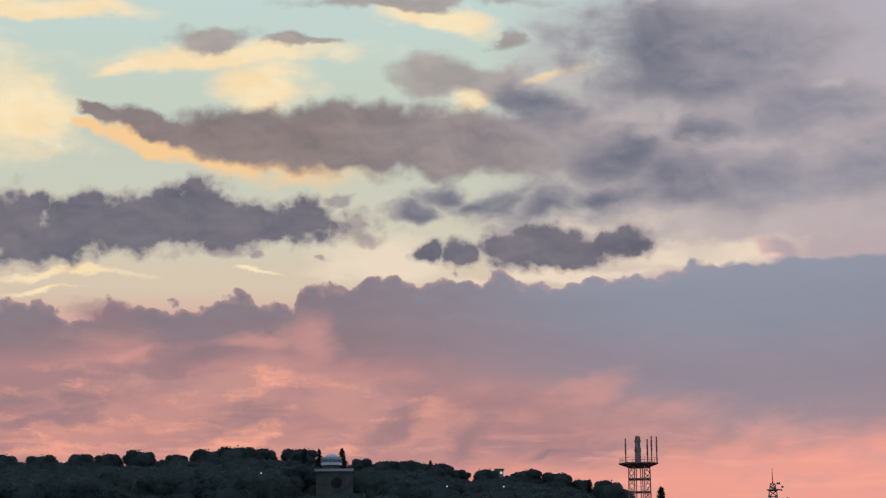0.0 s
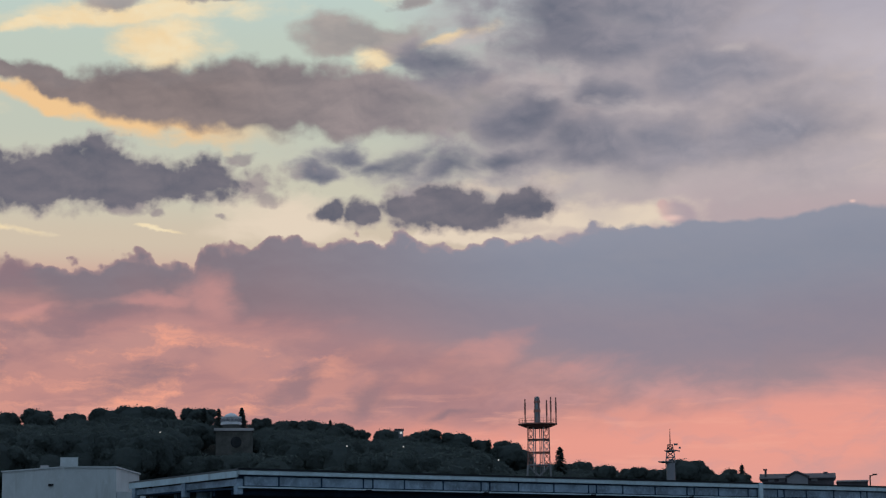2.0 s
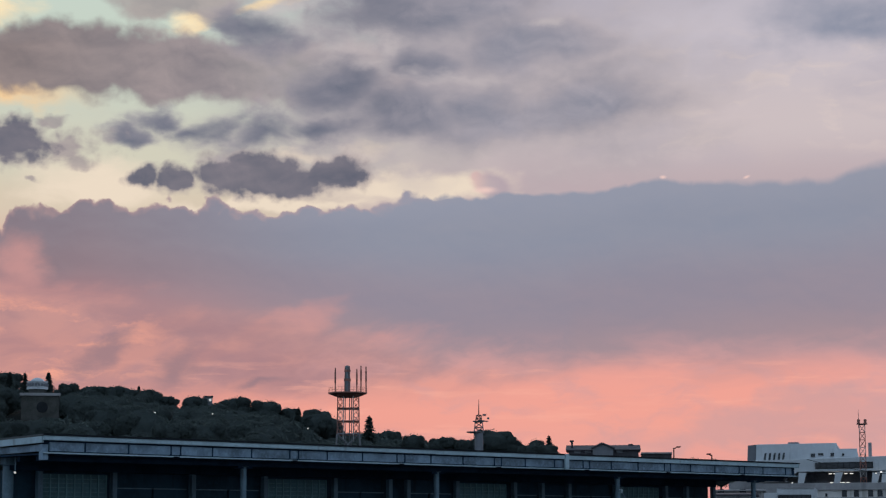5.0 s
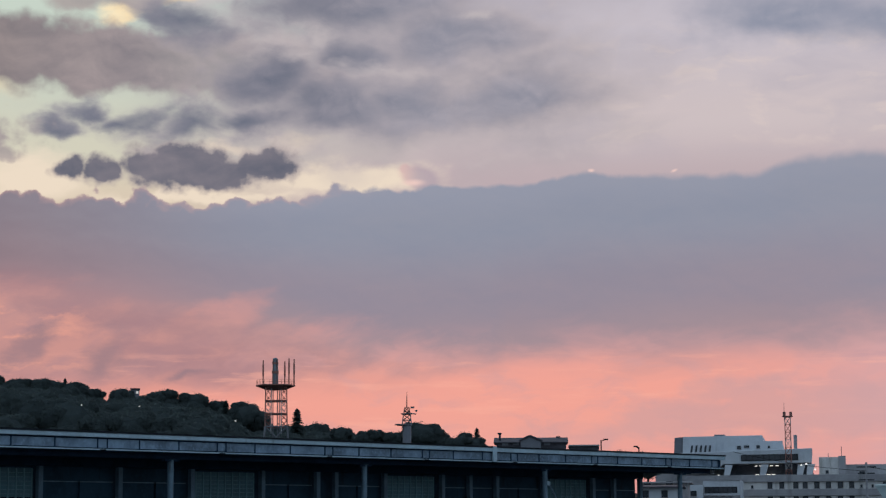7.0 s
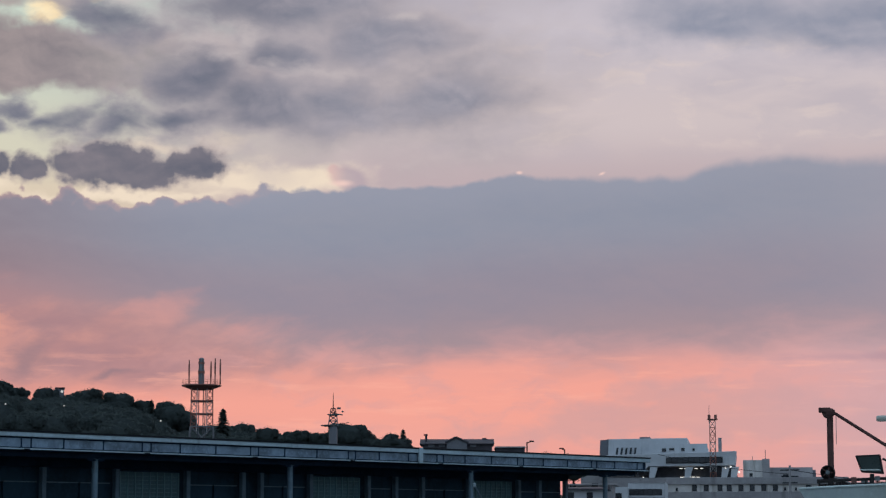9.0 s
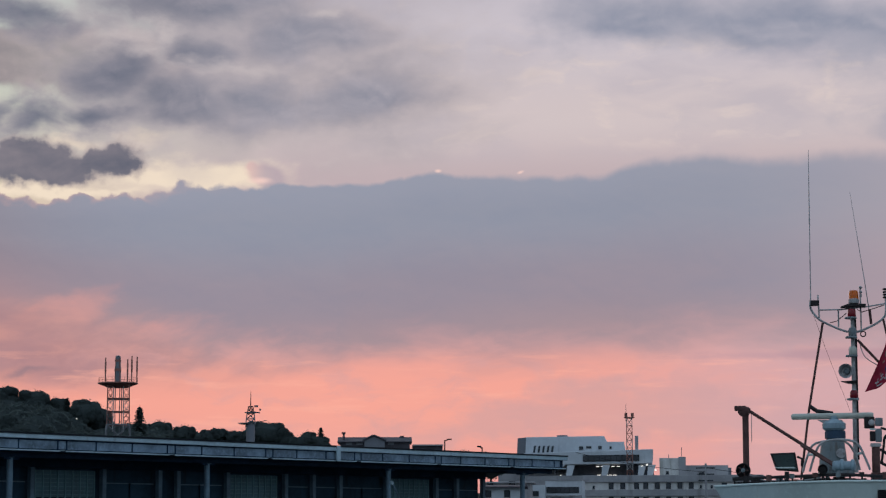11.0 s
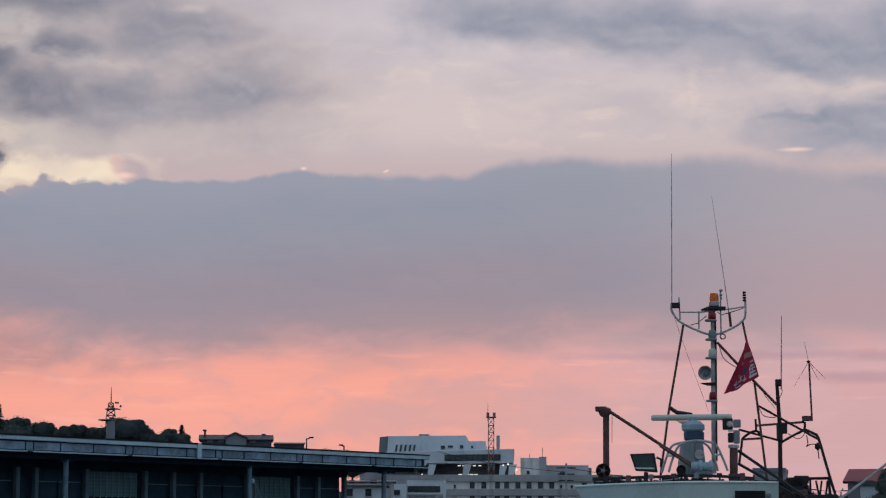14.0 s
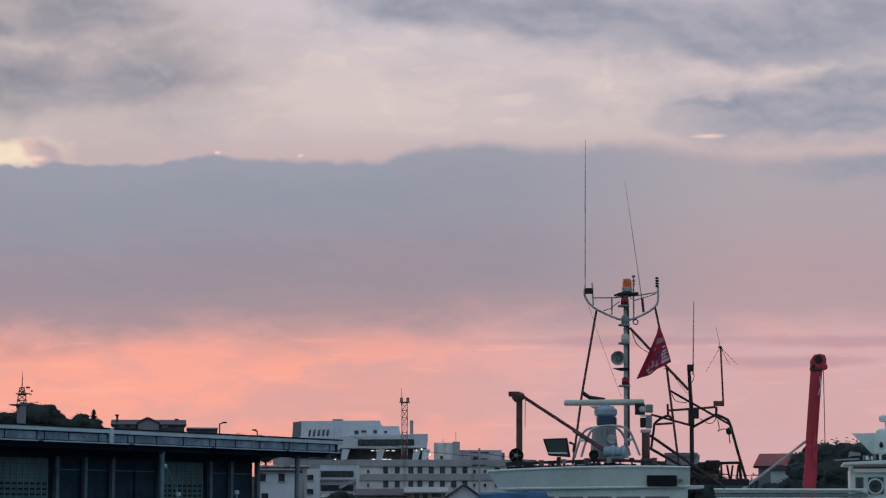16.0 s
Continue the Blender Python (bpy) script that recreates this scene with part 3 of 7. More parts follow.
sheet("water", slab([(-3500, -600), (3500, -600), (3500, 3500), (-3500, 3500)], -4.0, -1.6), M_WATER, "calm dark harbour water")
sheet("pavement", slab([(-60, -30), (60, -30), (60, 6), (-60, 6)], -3.9, 0.0), M_CONCRETE, "worn concrete quay under the viewpoint")
sheet("ground", slab([(-400, 76), (-40, 76), (-12, 92), (36, 132), (70, 140), (400, 140), (3300, 900), (3300, 3400), (-3300, 3400), (-3300, 900)], -3.9, 0.0), M_ASPHALT,
      "asphalt waterfront ground across the harbour")


# ---------------------------------------------------------------- the fish market shed on the far quay
SHED = pose(-22.8, 100.4, 0, 0, 0, 47.55)      # x along the eaves, y into the building
L_SHED, D_SHED = 62.8, 10.0


def market_shed():
    t = thing("market_shed", "long low market shed with blue-grey fascia and roller shutters", "shed", SHED)
    roof = part("roof", prism_y([(0.0, 6.52), (D_SHED, 6.24), (D_SHED, 6.32), (0.0, 6.6)], -0.06, L_SHED + 0.06), M_ROOF, t, "flat grey sheet roof")
    part("roof_edge", box((-0.1, -0.14, 6.53), (L_SHED + 0.1, -0.062, 6.615)), M_TRIM, roof)
    part("gutter", box((-0.02, -0.1, 6.30), (27.0, 0.1, 6.52), bevel=0.03), M_FASCIA, t, "pale painted eaves gutter")
    part("gutter", box((38.2, -0.1, 6.27), (L_SHED + 0.1, 0.1, 6.52), bevel=0.03), M_FASCIA, t, "pale painted eaves gutter")
    part("gutter", box((27.0, -0.1, 6.285), (38.2, 0.1, 6.52), bevel=0.03), M_FASCIA, t, "pale painted eaves gutter")
    # fascia boards, one a field, with narrow ones at the downpipes
    x, k = 0.35, 0
    widths = (2.1, 2.65, 2.68, 0.62)
    while x < L_SHED - 1.0:
        w = min(widths[k % 4], L_SHED - 0.6 - x)
        part("panel", box((x + 0.03, 0.06, 5.78), (x + w - 0.03, 0.16, 6.22), bevel=0.012), M_PANEL, t)
        part("panel_joint", box((x + w - 0.035, 0.03, 5.74), (x + w + 0.035, 0.2, 6.24)), M_SOFFIT, t)
        if k % 4 == 3:
            part("bracket", lathe((x + w / 2, 0.05, 5.62), [(0.16, 0.0), (0.2, 0.03), (0.2, 0.08)], 12), M_TRIM, t, smooth=True)
        x, k = x + w, k + 1
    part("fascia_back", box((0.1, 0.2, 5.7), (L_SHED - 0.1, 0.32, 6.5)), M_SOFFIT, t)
    part("lower_trim", box((0.0, -0.02, 5.66), (L_SHED, 0.2, 5.725)), M_FASCIA, t)
    part("downpipe", box((38.1, -0.16, 5.66), (38.45, -0.03, 6.6), bevel=0.03), M_FASCIA, t, "white rainwater pipe over the fascia joint")
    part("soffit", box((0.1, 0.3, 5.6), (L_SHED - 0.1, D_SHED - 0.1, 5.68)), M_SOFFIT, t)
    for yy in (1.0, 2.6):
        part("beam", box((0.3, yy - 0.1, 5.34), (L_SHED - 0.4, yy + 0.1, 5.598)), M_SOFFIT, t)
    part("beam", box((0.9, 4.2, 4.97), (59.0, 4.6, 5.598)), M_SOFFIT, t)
    # gable end towards the white building
    part("end_fascia", prism_y([(0.12, 6.18), (D_SHED, 5.95), (D_SHED, 6.24), (0.12, 6.5)], -0.05, 0.05), M_FASCIA, t, "pale end fascia")
    part("end_board", prism_y([(0.3, 5.78), (D_SHED - 0.3, 5.62), (D_SHED - 0.3, 5.9), (0.3, 6.1)], 0.08, 0.2), M_PANEL, t)
    for yy in (0.25, 4.9, 9.6):
        part("end_bracket", box((-0.02, yy - 0.16, 5.35), (0.3, yy + 0.16, 6.1)), M_PANEL, t)
    # posts: the stout corner one, three at the eaves, the others in the wall line
    part("column", lathe((1.0, 4.5, 0.0), [(0.28, 0), (0.28, 5.2), (0.42, 5.25), (0.42, 5.598)], 16), M_POST, t, "stout round corner column", True)
    for px in (13.4, 28.0, 44.4, 58.95):
        part("column", lathe((px, 1.0, 0.0), [(0.17, 0), (0.17, 5.3), (0.3, 5.34)], 12), M_POST, t, smooth=True)
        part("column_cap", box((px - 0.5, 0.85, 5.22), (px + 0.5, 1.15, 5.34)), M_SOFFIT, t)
    for px in (2.8, 7.45, 12.7, 17.8, 23.1, 27.5, 29.0, 33.2, 38.4, 41.0, 43.6, 48.3, 53.6, 55.9, 58.9):
        part("post", box((px - 0.14, 4.28, 0), (px + 0.14, 4.56, 4.968)), M_POST, t)
    for py in (7.0, 9.3):
        part("post", box((0.9, py - 0.15, 0), (1.2, py + 0.15, 5.599)), M_POST, t)
    # the closed wall between the posts: sheeted fields with a rail, and shutters
    part("wall", box((1.3, 4.85, 0), (58.9, 5.0, 4.99)), M_SHEDWALL, t)
    part("wall", box((58.6, 5.01, 0), (58.9, 9.6, 5.0)), M_SHEDWALL, t)
    part("wall", box((1.3, 9.45, 0), (58.59, 9.6, 5.0)), M_SHEDWALL, t)
    part("wall", box((1.3, 5.01, 0), (1.5, 9.44, 5.0)), M_SHEDWALL, t)
    fields = [(7.6, 10.1), (10.3, 12.5), (12.9, 15.3), (15.5, 17.6), (23.3, 25.3), (25.5, 27.3), (29.2, 31.0), (31.2, 33.0), (38.6, 40.8), (41.2, 43.4), (43.8, 46.0), (46.2, 48.1), (53.8, 55.7), (56.1, 58.7)]
    for a, b in fields:
        part("wall_sheet", box((a, 4.7, 0), (b, 4.84, 4.15)), M_SHEDWALL, t)
        part("rail", box((a, 4.66, 4.15), (b, 4.84, 4.21)), M_POST, t)
    for a, b in ((3.1, 7.1), (18.25, 22.6), (33.55, 37.8), (48.75, 53.0)):
        door = part("shutter", box((a, 4.6, 0), (b, 4.7, 4.85)), M_SHUTTER, t, "pale green-grey roller shutter with rows of slots")
        for i in range(9):
            xx = a + (b - a) * i / 8
            part("shutter_rib", box((xx - 0.035, 4.56, 0.05), (xx + 0.035, 4.599, 4.84)), M_SHUTTERBAR, door)
        for zz in (3.5, 3.72, 3.94, 4.16, 4.38, 4.6):
            part("shutter_rail", box((a + 0.04, 4.575, zz - 0.012), (b - 0.04, 4.598, zz + 0.012)), M_SHUTTERBAR, door)
        for zz in (2.62, 2.95, 3.28):
            for i in range(8):
                xx = a + (b - a) * (i + 0.5) / 8
                part("slot", box((xx - 0.17, 4.57, zz - 0.06), (xx + 0.17, 4.598, zz + 0.06), bevel=0.01), M_TRIM, door)
    # an inclined lamp arm on the last front column
    part("lamp_arm", tube([(44.5, 0.8, 4.4), (44.7, 0.7, 4.1), (45.6, 0.6, 2.6)], 0.05), M_POST, t)
    part("lamp_head", lathe((44.5, 0.8, 4.3), [(0.07, 0), (0.12, 0.05), (0.12, 0.22), (0.05, 0.28)], 10), M_FASCIA, t, smooth=True)
    part("bulb", lathe((0.4, 3.0, 4.75), [(0.02, 0), (0.06, 0.03), (0.06, 0.09), (0.02, 0.12)], 10), M_GLINT, t, "small lit bulb under the eaves")
    part("bulb_hanger", tube([(0.4, 3.0, 4.9), (0.4, 3.0, 5.62)], 0.03), M_POST, t)


def prism_y(pts, x0, x1):
    """A profile pts = (y, z) drawn out along x."""
    bm = bmesh.new()
    a = [bm.verts.new((x0, y, z)) for y, z in pts]
    b = [bm.verts.new((x1, y, z)) for y, z in pts]
    n = len(pts)
    fs = [bm.faces.new(a), bm.faces.new(b[::-1])] + [bm.faces.new((a[i], b[i], b[(i + 1) % n], a[(i + 1) % n])) for i in range(n)]
    bmesh.ops.recalc_face_normals(bm, faces=fs)
    return bm


market_shed()


def quay_light(x, y, z):
    t = thing("quay_lamp", "small grey quay lamp post by the shed", "lamp", SHED, (x, y, 0), "quay lamps")
    part("pole", tube([(x, y, 0), (x, y, z)], 0.05), M_POST, t)
    part("lamp_box", box((x - 0.13, y - 0.1, z - 0.24), (x + 0.13, y + 0.1, z), bevel=0.03), M_FASCIA, t)
    part("bracket", box((x - 0.3, y - 0.04, z - 1.0), (x + 0.1, y + 0.04, z - 0.9)), M_POST, t)


quay_light(41.2, -3.0, 2.75)
quay_light(47.0, -3.0, 2.9)


def white_store():
    m = facing(-17.4, 125)
    t = thing("white_store", "plain white rendered store with a flat roof and stair head", "building", m)
    pts = [(2.85, 0.3), (-0.2, 0.0), (-3.9, 5.6), (-2.0, 11), (4.5, 9)]
    part("wall", slab(pts, 0, 7.75), M_WHITEWALL, t)
    part("coping", slab([(2.9, 0.24), (-0.2, -0.07), (-3.98, 5.6), (-2.0, 11.1), (4.6, 9.1)], 7.754, 7.84), M_WHITEWALL, t)
    part("stair_head", box((-0.42, 1.2, 7.844), (0.62, 3.4, 8.42)), M_WHITEWALL, t)
    part("annexe", slab([(2.9, 0.5), (4.6, 0.5), (4.6, 6), (2.9, 6)], 0, 6.35), M_WHITEWALL, t)
    part("vent", box((-1.1, 0.9, 6.75), (-0.7, 1.35, 6.85)), M_TRIM, t)
    part("pipe", tube([(3.6, 0.45, 0), (3.6, 0.45, 5.4)], 0.09), M_TRIM, t)
    part("roof_box", box((-1.6, 3.2, 7.844), (-1.1, 3.6, 8.05)), M_GREY, t)


white_store()


# ---------------------------------------------------------------- towers
def lattice(t, mat_of, w0, w1, c0, c1, z0, z1, bays, r, pattern="X"):
    """Four legs with braces between them, bay by bay, each bay one part."""
    for i in range(bays):
        a, b = i / bays, (i + 1) / bays
        za, zb = z0 + (z1 - z0) * a, z0 + (z1 - z0) * b
        wa, wb = w0 + (w1 - w0) * a, w0 + (w1 - w0) * b
        ca, cb = c0 + (c1 - c0) * a, c0 + (c1 - c0) * b
        bm = bmesh.new()
        lo = [(ca + sx * wa / 2, sy * wa / 2, za) for sx, sy in ((-1, -1), (1, -1), (1, 1), (-1, 1))]
        hi = [(cb + sx * wb / 2, sy * wb / 2, zb) for sx, sy in ((-1, -1), (1, -1), (1, 1), (-1, 1))]
        for j in range(4):
            k = (j + 1) % 4
            tube([lo[j], hi[j]], r, 6, bm)
            tube([hi[j], hi[k]], r * 0.7, 5, bm)
            tube([lo[j], hi[k]], r * 0.6, 5, bm)
            tube([lo[k], hi[j]], r * 0.6, 5, bm)
        part("lattice_bay", bm, mat_of(i), t)


def telecom_tower():
    m = facing(-4.6, 400)
    c, foot, spread = (0.0, 0, 18.71), (-2.41, 0, 18.72), (2.94, 0, 18.7)
    t = thing("telecom_tower", "red and white lattice telecom tower with a round antenna platform", "tower", m, (c[0], 0, 0))
    zp = (0.02, 0, 28.81)[2]
    zk = (0.0, 0, 21.03)[2]
    wl, wr = (-1.97, 0, 26.53)[0], (2.04, 0, 26.51)[0]
    x0 = (wl + wr) / 2
    # grey splayed foot, then the straight shaft of paired legs with rings and fine braces
    w = wr - wl
    lattice(t, lambda i: M_TOWERGREY, w * 1.75, w * 1.05, x0, x0, 0.0, zk, 5, 0.2)
    near = [(-1, -1), (-0.46, -1), (0.46, -1), (1, -1), (1, -0.46), (1, 0.46), (1, 1), (0.46, 1), (-0.46, 1), (-1, 1), (-1, 0.46), (-1, -0.46)]
    for sx, sy in near:
        part("leg", tube([(x0 + sx * w * 0.53, sy * w * 0.53, zk - 1.2), (x0 + sx * w / 2, sy * w / 2, zp - 0.5)], 0.1, 6), M_TOWERRED if abs(sx) == abs(sy) else M_TOWERWHITE, t)
    rise = (zp - 0.4 - zk) / 3
    for k in range(4):
        z = zk + rise * k
        part("ring_beam", tube([(x0 + sx * w * 0.51, sy * w * 0.51, z) for sx, sy in near + near[:1]], 0.13, 5), M_TOWERRED, t)
        for (ax, ay), (bx, by) in zip(near, near[1:] + near[:1]):
            if k < 3 and abs(ax - bx) + abs(ay - by) < 0.6:
                for u in range(2):
                    za, zb = z + rise * u / 2, z + rise * (u + 1) / 2
                    for lo, hi in ((za, zb), (zb, za)):
                        part("brace", tube([(x0 + ax * w * 0.51, ay * w * 0.51, lo), (x0 + bx * w * 0.51, by * w * 0.51, hi)], 0.05, 4), M_TOWERWHITE if k == 1 else M_TOWERRED, t)
    for sx in (-0.3, 0.12, 0.3):
        part("cable_pipe", tube([(x0 + sx * w / 2, 0, 2), (x0 + sx * w / 2, 0, zp)], 0.09, 7), M_TOWERGREY, t, "", True)
    half = ((3.67, 0, 28.89)[0] - (-3.86, 0, 28.91)[0]) / 2
    xc = ((3.67, 0, 28.89)[0] + (-3.86, 0, 28.91)[0]) / 2
    plat = part("platform", lathe((xc, 0, zp), [(half * 0.5, -0.7), (half * 0.56, -0.62), (half * 0.92, -0.1), (half, 0.0), (half, 0.2), (0.3, 0.2)], 28), M_TOWERRED, t, "round red antenna platform", True)
    bm = bmesh.new()
    for j in range(20):
        a = 2 * math.pi * j / 20
        u, v = xc + half * 0.97 * math.cos(a), half * 0.97 * math.sin(a)
        tube([(u, v, zp + 0.2), (u, v, zp + 1.1)], 0.025, 4, bm)
    for hh in (0.65, 1.1):
        tube([(xc + half * 0.97 * math.cos(a), half * 0.97 * math.sin(a), zp + hh) for a in (2 * math.pi * j / 28 for j in range(29))], 0.025, 4, bm)
    part("guard_rail", bm, M_TOWERRED, plat)
    top = (-0.24, 0, 34.24)[2]
    xm = (-0.16, 0, 30.93)[0]
    part("radome", lathe((xm, 0, zp + 0.2), [(0.58, 0), (0.58, (top - zp) * 0.55), (0.5, (top - zp) * 0.58), (0.5, (top - zp) * 0.93), (0.2, top - zp - 0.2)], 14), M_TOWERGREY, t, "tall grey radome mast", True)
    for k in range(4):
        part("radome_rib", tube([(xm + 0.6 * math.cos(k * 1.57 + 0.6), 0.6 * math.sin(k * 1.57 + 0.6), zp + 0.2), (xm + 0.54 * math.cos(k * 1.57 + 0.6), 0.54 * math.sin(k * 1.57 + 0.6), top - 0.5)], 0.07, 5), M_TOWERRED, t)
    part("radome_band", lathe((xm, 0, zp + 2.4), [(0.66, 0), (0.66, 0.5)], 14), M_TOWERRED, t, smooth=True)
    part("radome_band", lathe((xm, 0, zp + 4.2), [(0.6, 0), (0.6, 0.4)], 14), M_TOWERRED, t, smooth=True)
    for px, ytop in ((469, 35), (563, 38), (581, 25), (603, 30)):
        x = xc + (px - 523) * half / 85.5
        zt = zp + (148 - ytop) / (148 - 25) * (top - zp)
        off = 1.2 if px in (563, 581) else 0.0
        mast = part("antenna_mast", tube([(x, off, zp + 0.3), (x, off, zt)], 0.12, 6), M_TOWERRED, t)
        part("antenna_panel", box((x - 0.16, off - 0.16, zt - 3.0), (x + 0.16, off + 0.1, zt - 0.8), bevel=0.04), M_TOWERRED, mast)


telecom_tower()


def weather_mast():
    m = facing(-0.8, 330)
    b = (-1.24, 0, 15.91)
    t = thing("weather_mast", "grey concrete mast tower with a lattice head and instruments", "tower", m, (b[0], 0, 0))
    x = b[0]
    l, r = (-1.92, 0, 16.63)[0], (-0.58, 0, 16.63)[0]
    zt = (-1.22, 0, 17.78)[2]
    part("shaft", lathe((x, 0, 0), [((r - l) * 0.58, 0), ((r - l) * 0.5, zt)], 14), M_HOSPSIDE, t, "grey round shaft", True)
    part("gallery", lathe((x - 0.8, 0, (-1.22, 0, 17.78)[2]), [(0.7, 0), (1.15, 0.12), (1.15, 0.25)], 14), M_TOWERGREY, t, smooth=True)
    z1, z2, z3 = (-1.2, 0, 19.52)[2], (-1.19, 0, 20.61)[2], (-1.17, 0, 22.49)[2]
    lattice(t, lambda i: M_TOWERGREY, 1.5, 1.1, x, x, zt, z1, 2, 0.08)
    lattice(t, lambda i: M_TOWERRED, 1.0, 0.7, x, x, z1, z2, 2, 0.08)
    part("gallery", lathe((x, 0, z1), [(0.7, 0), (0.95, 0.08), (0.95, 0.2)], 14), M_TOWERGREY, t, smooth=True)
    part("pole", tube([(x, 0, z2), (x, 0, z3), (x, 0, (-1.31, 0, 23.15)[2])], [0.1, 0.05, 0.02], 8), M_TOWERRED, t)
    e = (0.25, 0, 19.8)
    part("arm", tube([(x, 0, z1 + 0.3), (e[0], 0, e[2] - 0.2)], 0.1, 6), M_TOWERGREY, t)
    part("dish", lathe((e[0], -0.2, e[2] + 0.3), [(0.04, 0.14), (0.15, 0.04), (0.18, 0.0)], 12, "y"), M_TOWERGREY, t, smooth=True)
    part("vane", box((e[0] - 0.9, -0.05, e[2] + 0.7), (e[0] - 0.3, 0.05, e[2] + 1.0)), M_TOWERGREY, t)


weather_mast()


def observatory():
    m = facing(-13.0, 480)
    a, b = (-3.6, 0, 33.45), (4.89, 0, 33.51)
    c = (a[0] + b[0]) / 2
    t = thing("hill_observatory", "square brick lookout on the wooded hill with a white glazed lantern", "tower", m, (c, 0, 0))
    part("body", box((a[0], 0, 6), (b[0], 9, (0.51, 0, 33.48)[2])), M_BRICK, t)
    part("cornice", box((a[0] - 0.4, -0.4, (0.51, 0, 33.48)[2]), (b[0] + 0.2, 9.2, (0.5, 0, 34.1)[2])), M_GREY, t)
    o = (1.07, 0, 30.88)
    # dark disc on the wall, its colour standing for the shade inside
    part("opening", lathe((o[0], -0.15, o[2]), [(1.0, 0.0), (1.25, 0.04), (1.25, 0.149)], 16, "y"), M_PLINTH, t)
    l, r = (-2.51, 0, 35.28), (2.33, 0, 35.32)
    x, w = (l[0] + r[0]) / 2, (r[0] - l[0]) / 2
    z0, z1, z2, z3 = (-20.96, 0, 33.95)[2], (-20.99, 0, 35.14)[2], (-21.03, 0, 36.96)[2], (-21.06, 0, 38.1)[2]
    part("drum", lathe((x, 4, z0), [(w * 0.8, 0), (w * 0.8, z1 - z0)], 16), M_BRICK, t, smooth=True)
    lan = part("lantern", lathe((x, 4, z1), [(w, 0), (w, 0.5), (w * 0.92, 0.55), (w * 0.92, z2 - z1 - 0.3), (w, z2 - z1 - 0.2), (w, z2 - z1)], 16), M_HOSP, t, "white lantern room", True)
    for j in range(10):
        an = math.pi + math.pi * (j + 0.5) / 10
        u, v = x + w * 0.93 * math.cos(an), 4 + w * 0.93 * math.sin(an)
        part("pane", tube([(u, v, z1 + 0.7), (u, v, z2 - 0.5)], 0.3, 6), M_HOSPSIDE, lan)
    part("dome", lathe((x, 4, z2), [(w * 0.62, 0), (w * 0.6, (z3 - z2) * 0.3), (w * 0.35, (z3 - z2) * 0.62), (0.12, (z3 - z2) * 0.8)], 16), M_HOSP, t, "white dome", True)


observatory()


# ---------------------------------------------------------------- wooded hill
CREST = [(-27, 4.2), (-22, 4.24), (-20.4, 4.24), (-18, 4.28), (-15.4, 4.42), (-14.4, 4.32), (-13.6, 4.36), (-12.2, 4.16), (-11, 4.06), (-10.2, 4.02), (-9.4, 3.68), (-8.8, 3.8), (-8.2, 3.78), (-7.2, 3.67),
         (-6.4, 3.52), (-6.0, 3.22), (-5.5, 3.1), (-4.4, 3.02), (-3.6, 2.94), (-2.5, 2.8), (-1.9, 2.62), (0.8, 2.45), (2.0, 2.3), (5.0, 1.8), (9.0, 0.8)]


def crest(az):
    """Elevation of the tree tops, in degrees."""
    for (a, e), (b, f) in zip(CREST, CREST[1:]):
        if a <= az <= b:
            return e + (f - e) * (az - a) / (b - a)
    return 0.8 if az > 0 else 4.2


# crowns that stand out on the skyline: azimuth and elevation of the tip, and size
CROWNS = [(-21.86, 4.29, 1.06), (-20.82, 4.23, 0.91), (-19.79, 4.27, 0.91), (-19.04, 4.3, 0.91), (-18.22, 4.36, 0.91), (-17.23, 4.27, 0.76), (-16.4, 4.38, 0.94), (-15.57, 4.49, 1.27), (-14.88, 4.43, 0.82), (-13.88, 4.42, 0.97), (-12.18, 4.09, 0.76), (-11.49, 4.06, 0.82), (-10.76, 4.05, 0.91), (-10.14, 3.94, 0.76), (-10.91, 4.07, 1.09), (-10.08, 3.98, 0.94), (-9.53, 3.77, 0.64), (-8.79, 3.81, 0.82), (-7.65, 3.78, 1.09), (-6.88, 3.69, 1.09), (-6.24, 3.48, 0.67), (-5.42, 3.43, 0.94), (-3.49, 2.89, 0.91), (-2.8, 2.77, 0.79), (-2.02, 2.66, 0.76), (-0.69, 2.85, 0.88), (0.56, 2.6, 0.7)]
RIDGE = 560.0


def hill_height(az, d):
    top = EYE + RIDGE * math.tan(radians(crest(az))) - 8.0
    s = max(0.0, min(1.0, (d - 330.0) / (RIDGE - 330.0)))
    back = max(0.0, (d - RIDGE) / 300.0)
    return max(0.02, top * (s * s * (3 - 2 * s)) ** 0.8 * (1 - back * 0.3) + 1.2 * noise.noise((az * 0.9, d * 0.02, 0)))


def hill():
    bm = bmesh.new()
    rows = []
    for i in range(60):
        az = -34 + i * 46 / 59
        rows.append([bm.verts.new((d * math.sin(radians(az)), d * math.cos(radians(az)), hill_height(az, d) if d > 325 and -33.5 < az < 11.5 else 0.01)) for d in range(320, 900, 20)])
    for a, b in zip(rows, rows[1:]):
        for j in range(len(a) - 1):
            bm.faces.new((a[j], b[j], b[j + 1], a[j + 1]))
    bmesh.ops.recalc_face_normals(bm, faces=bm.faces)
    return tagged(link("hillside", bm, M_EARTH, True), "dark wooded hillside behind the harbour", "", "", "structure")


hill()


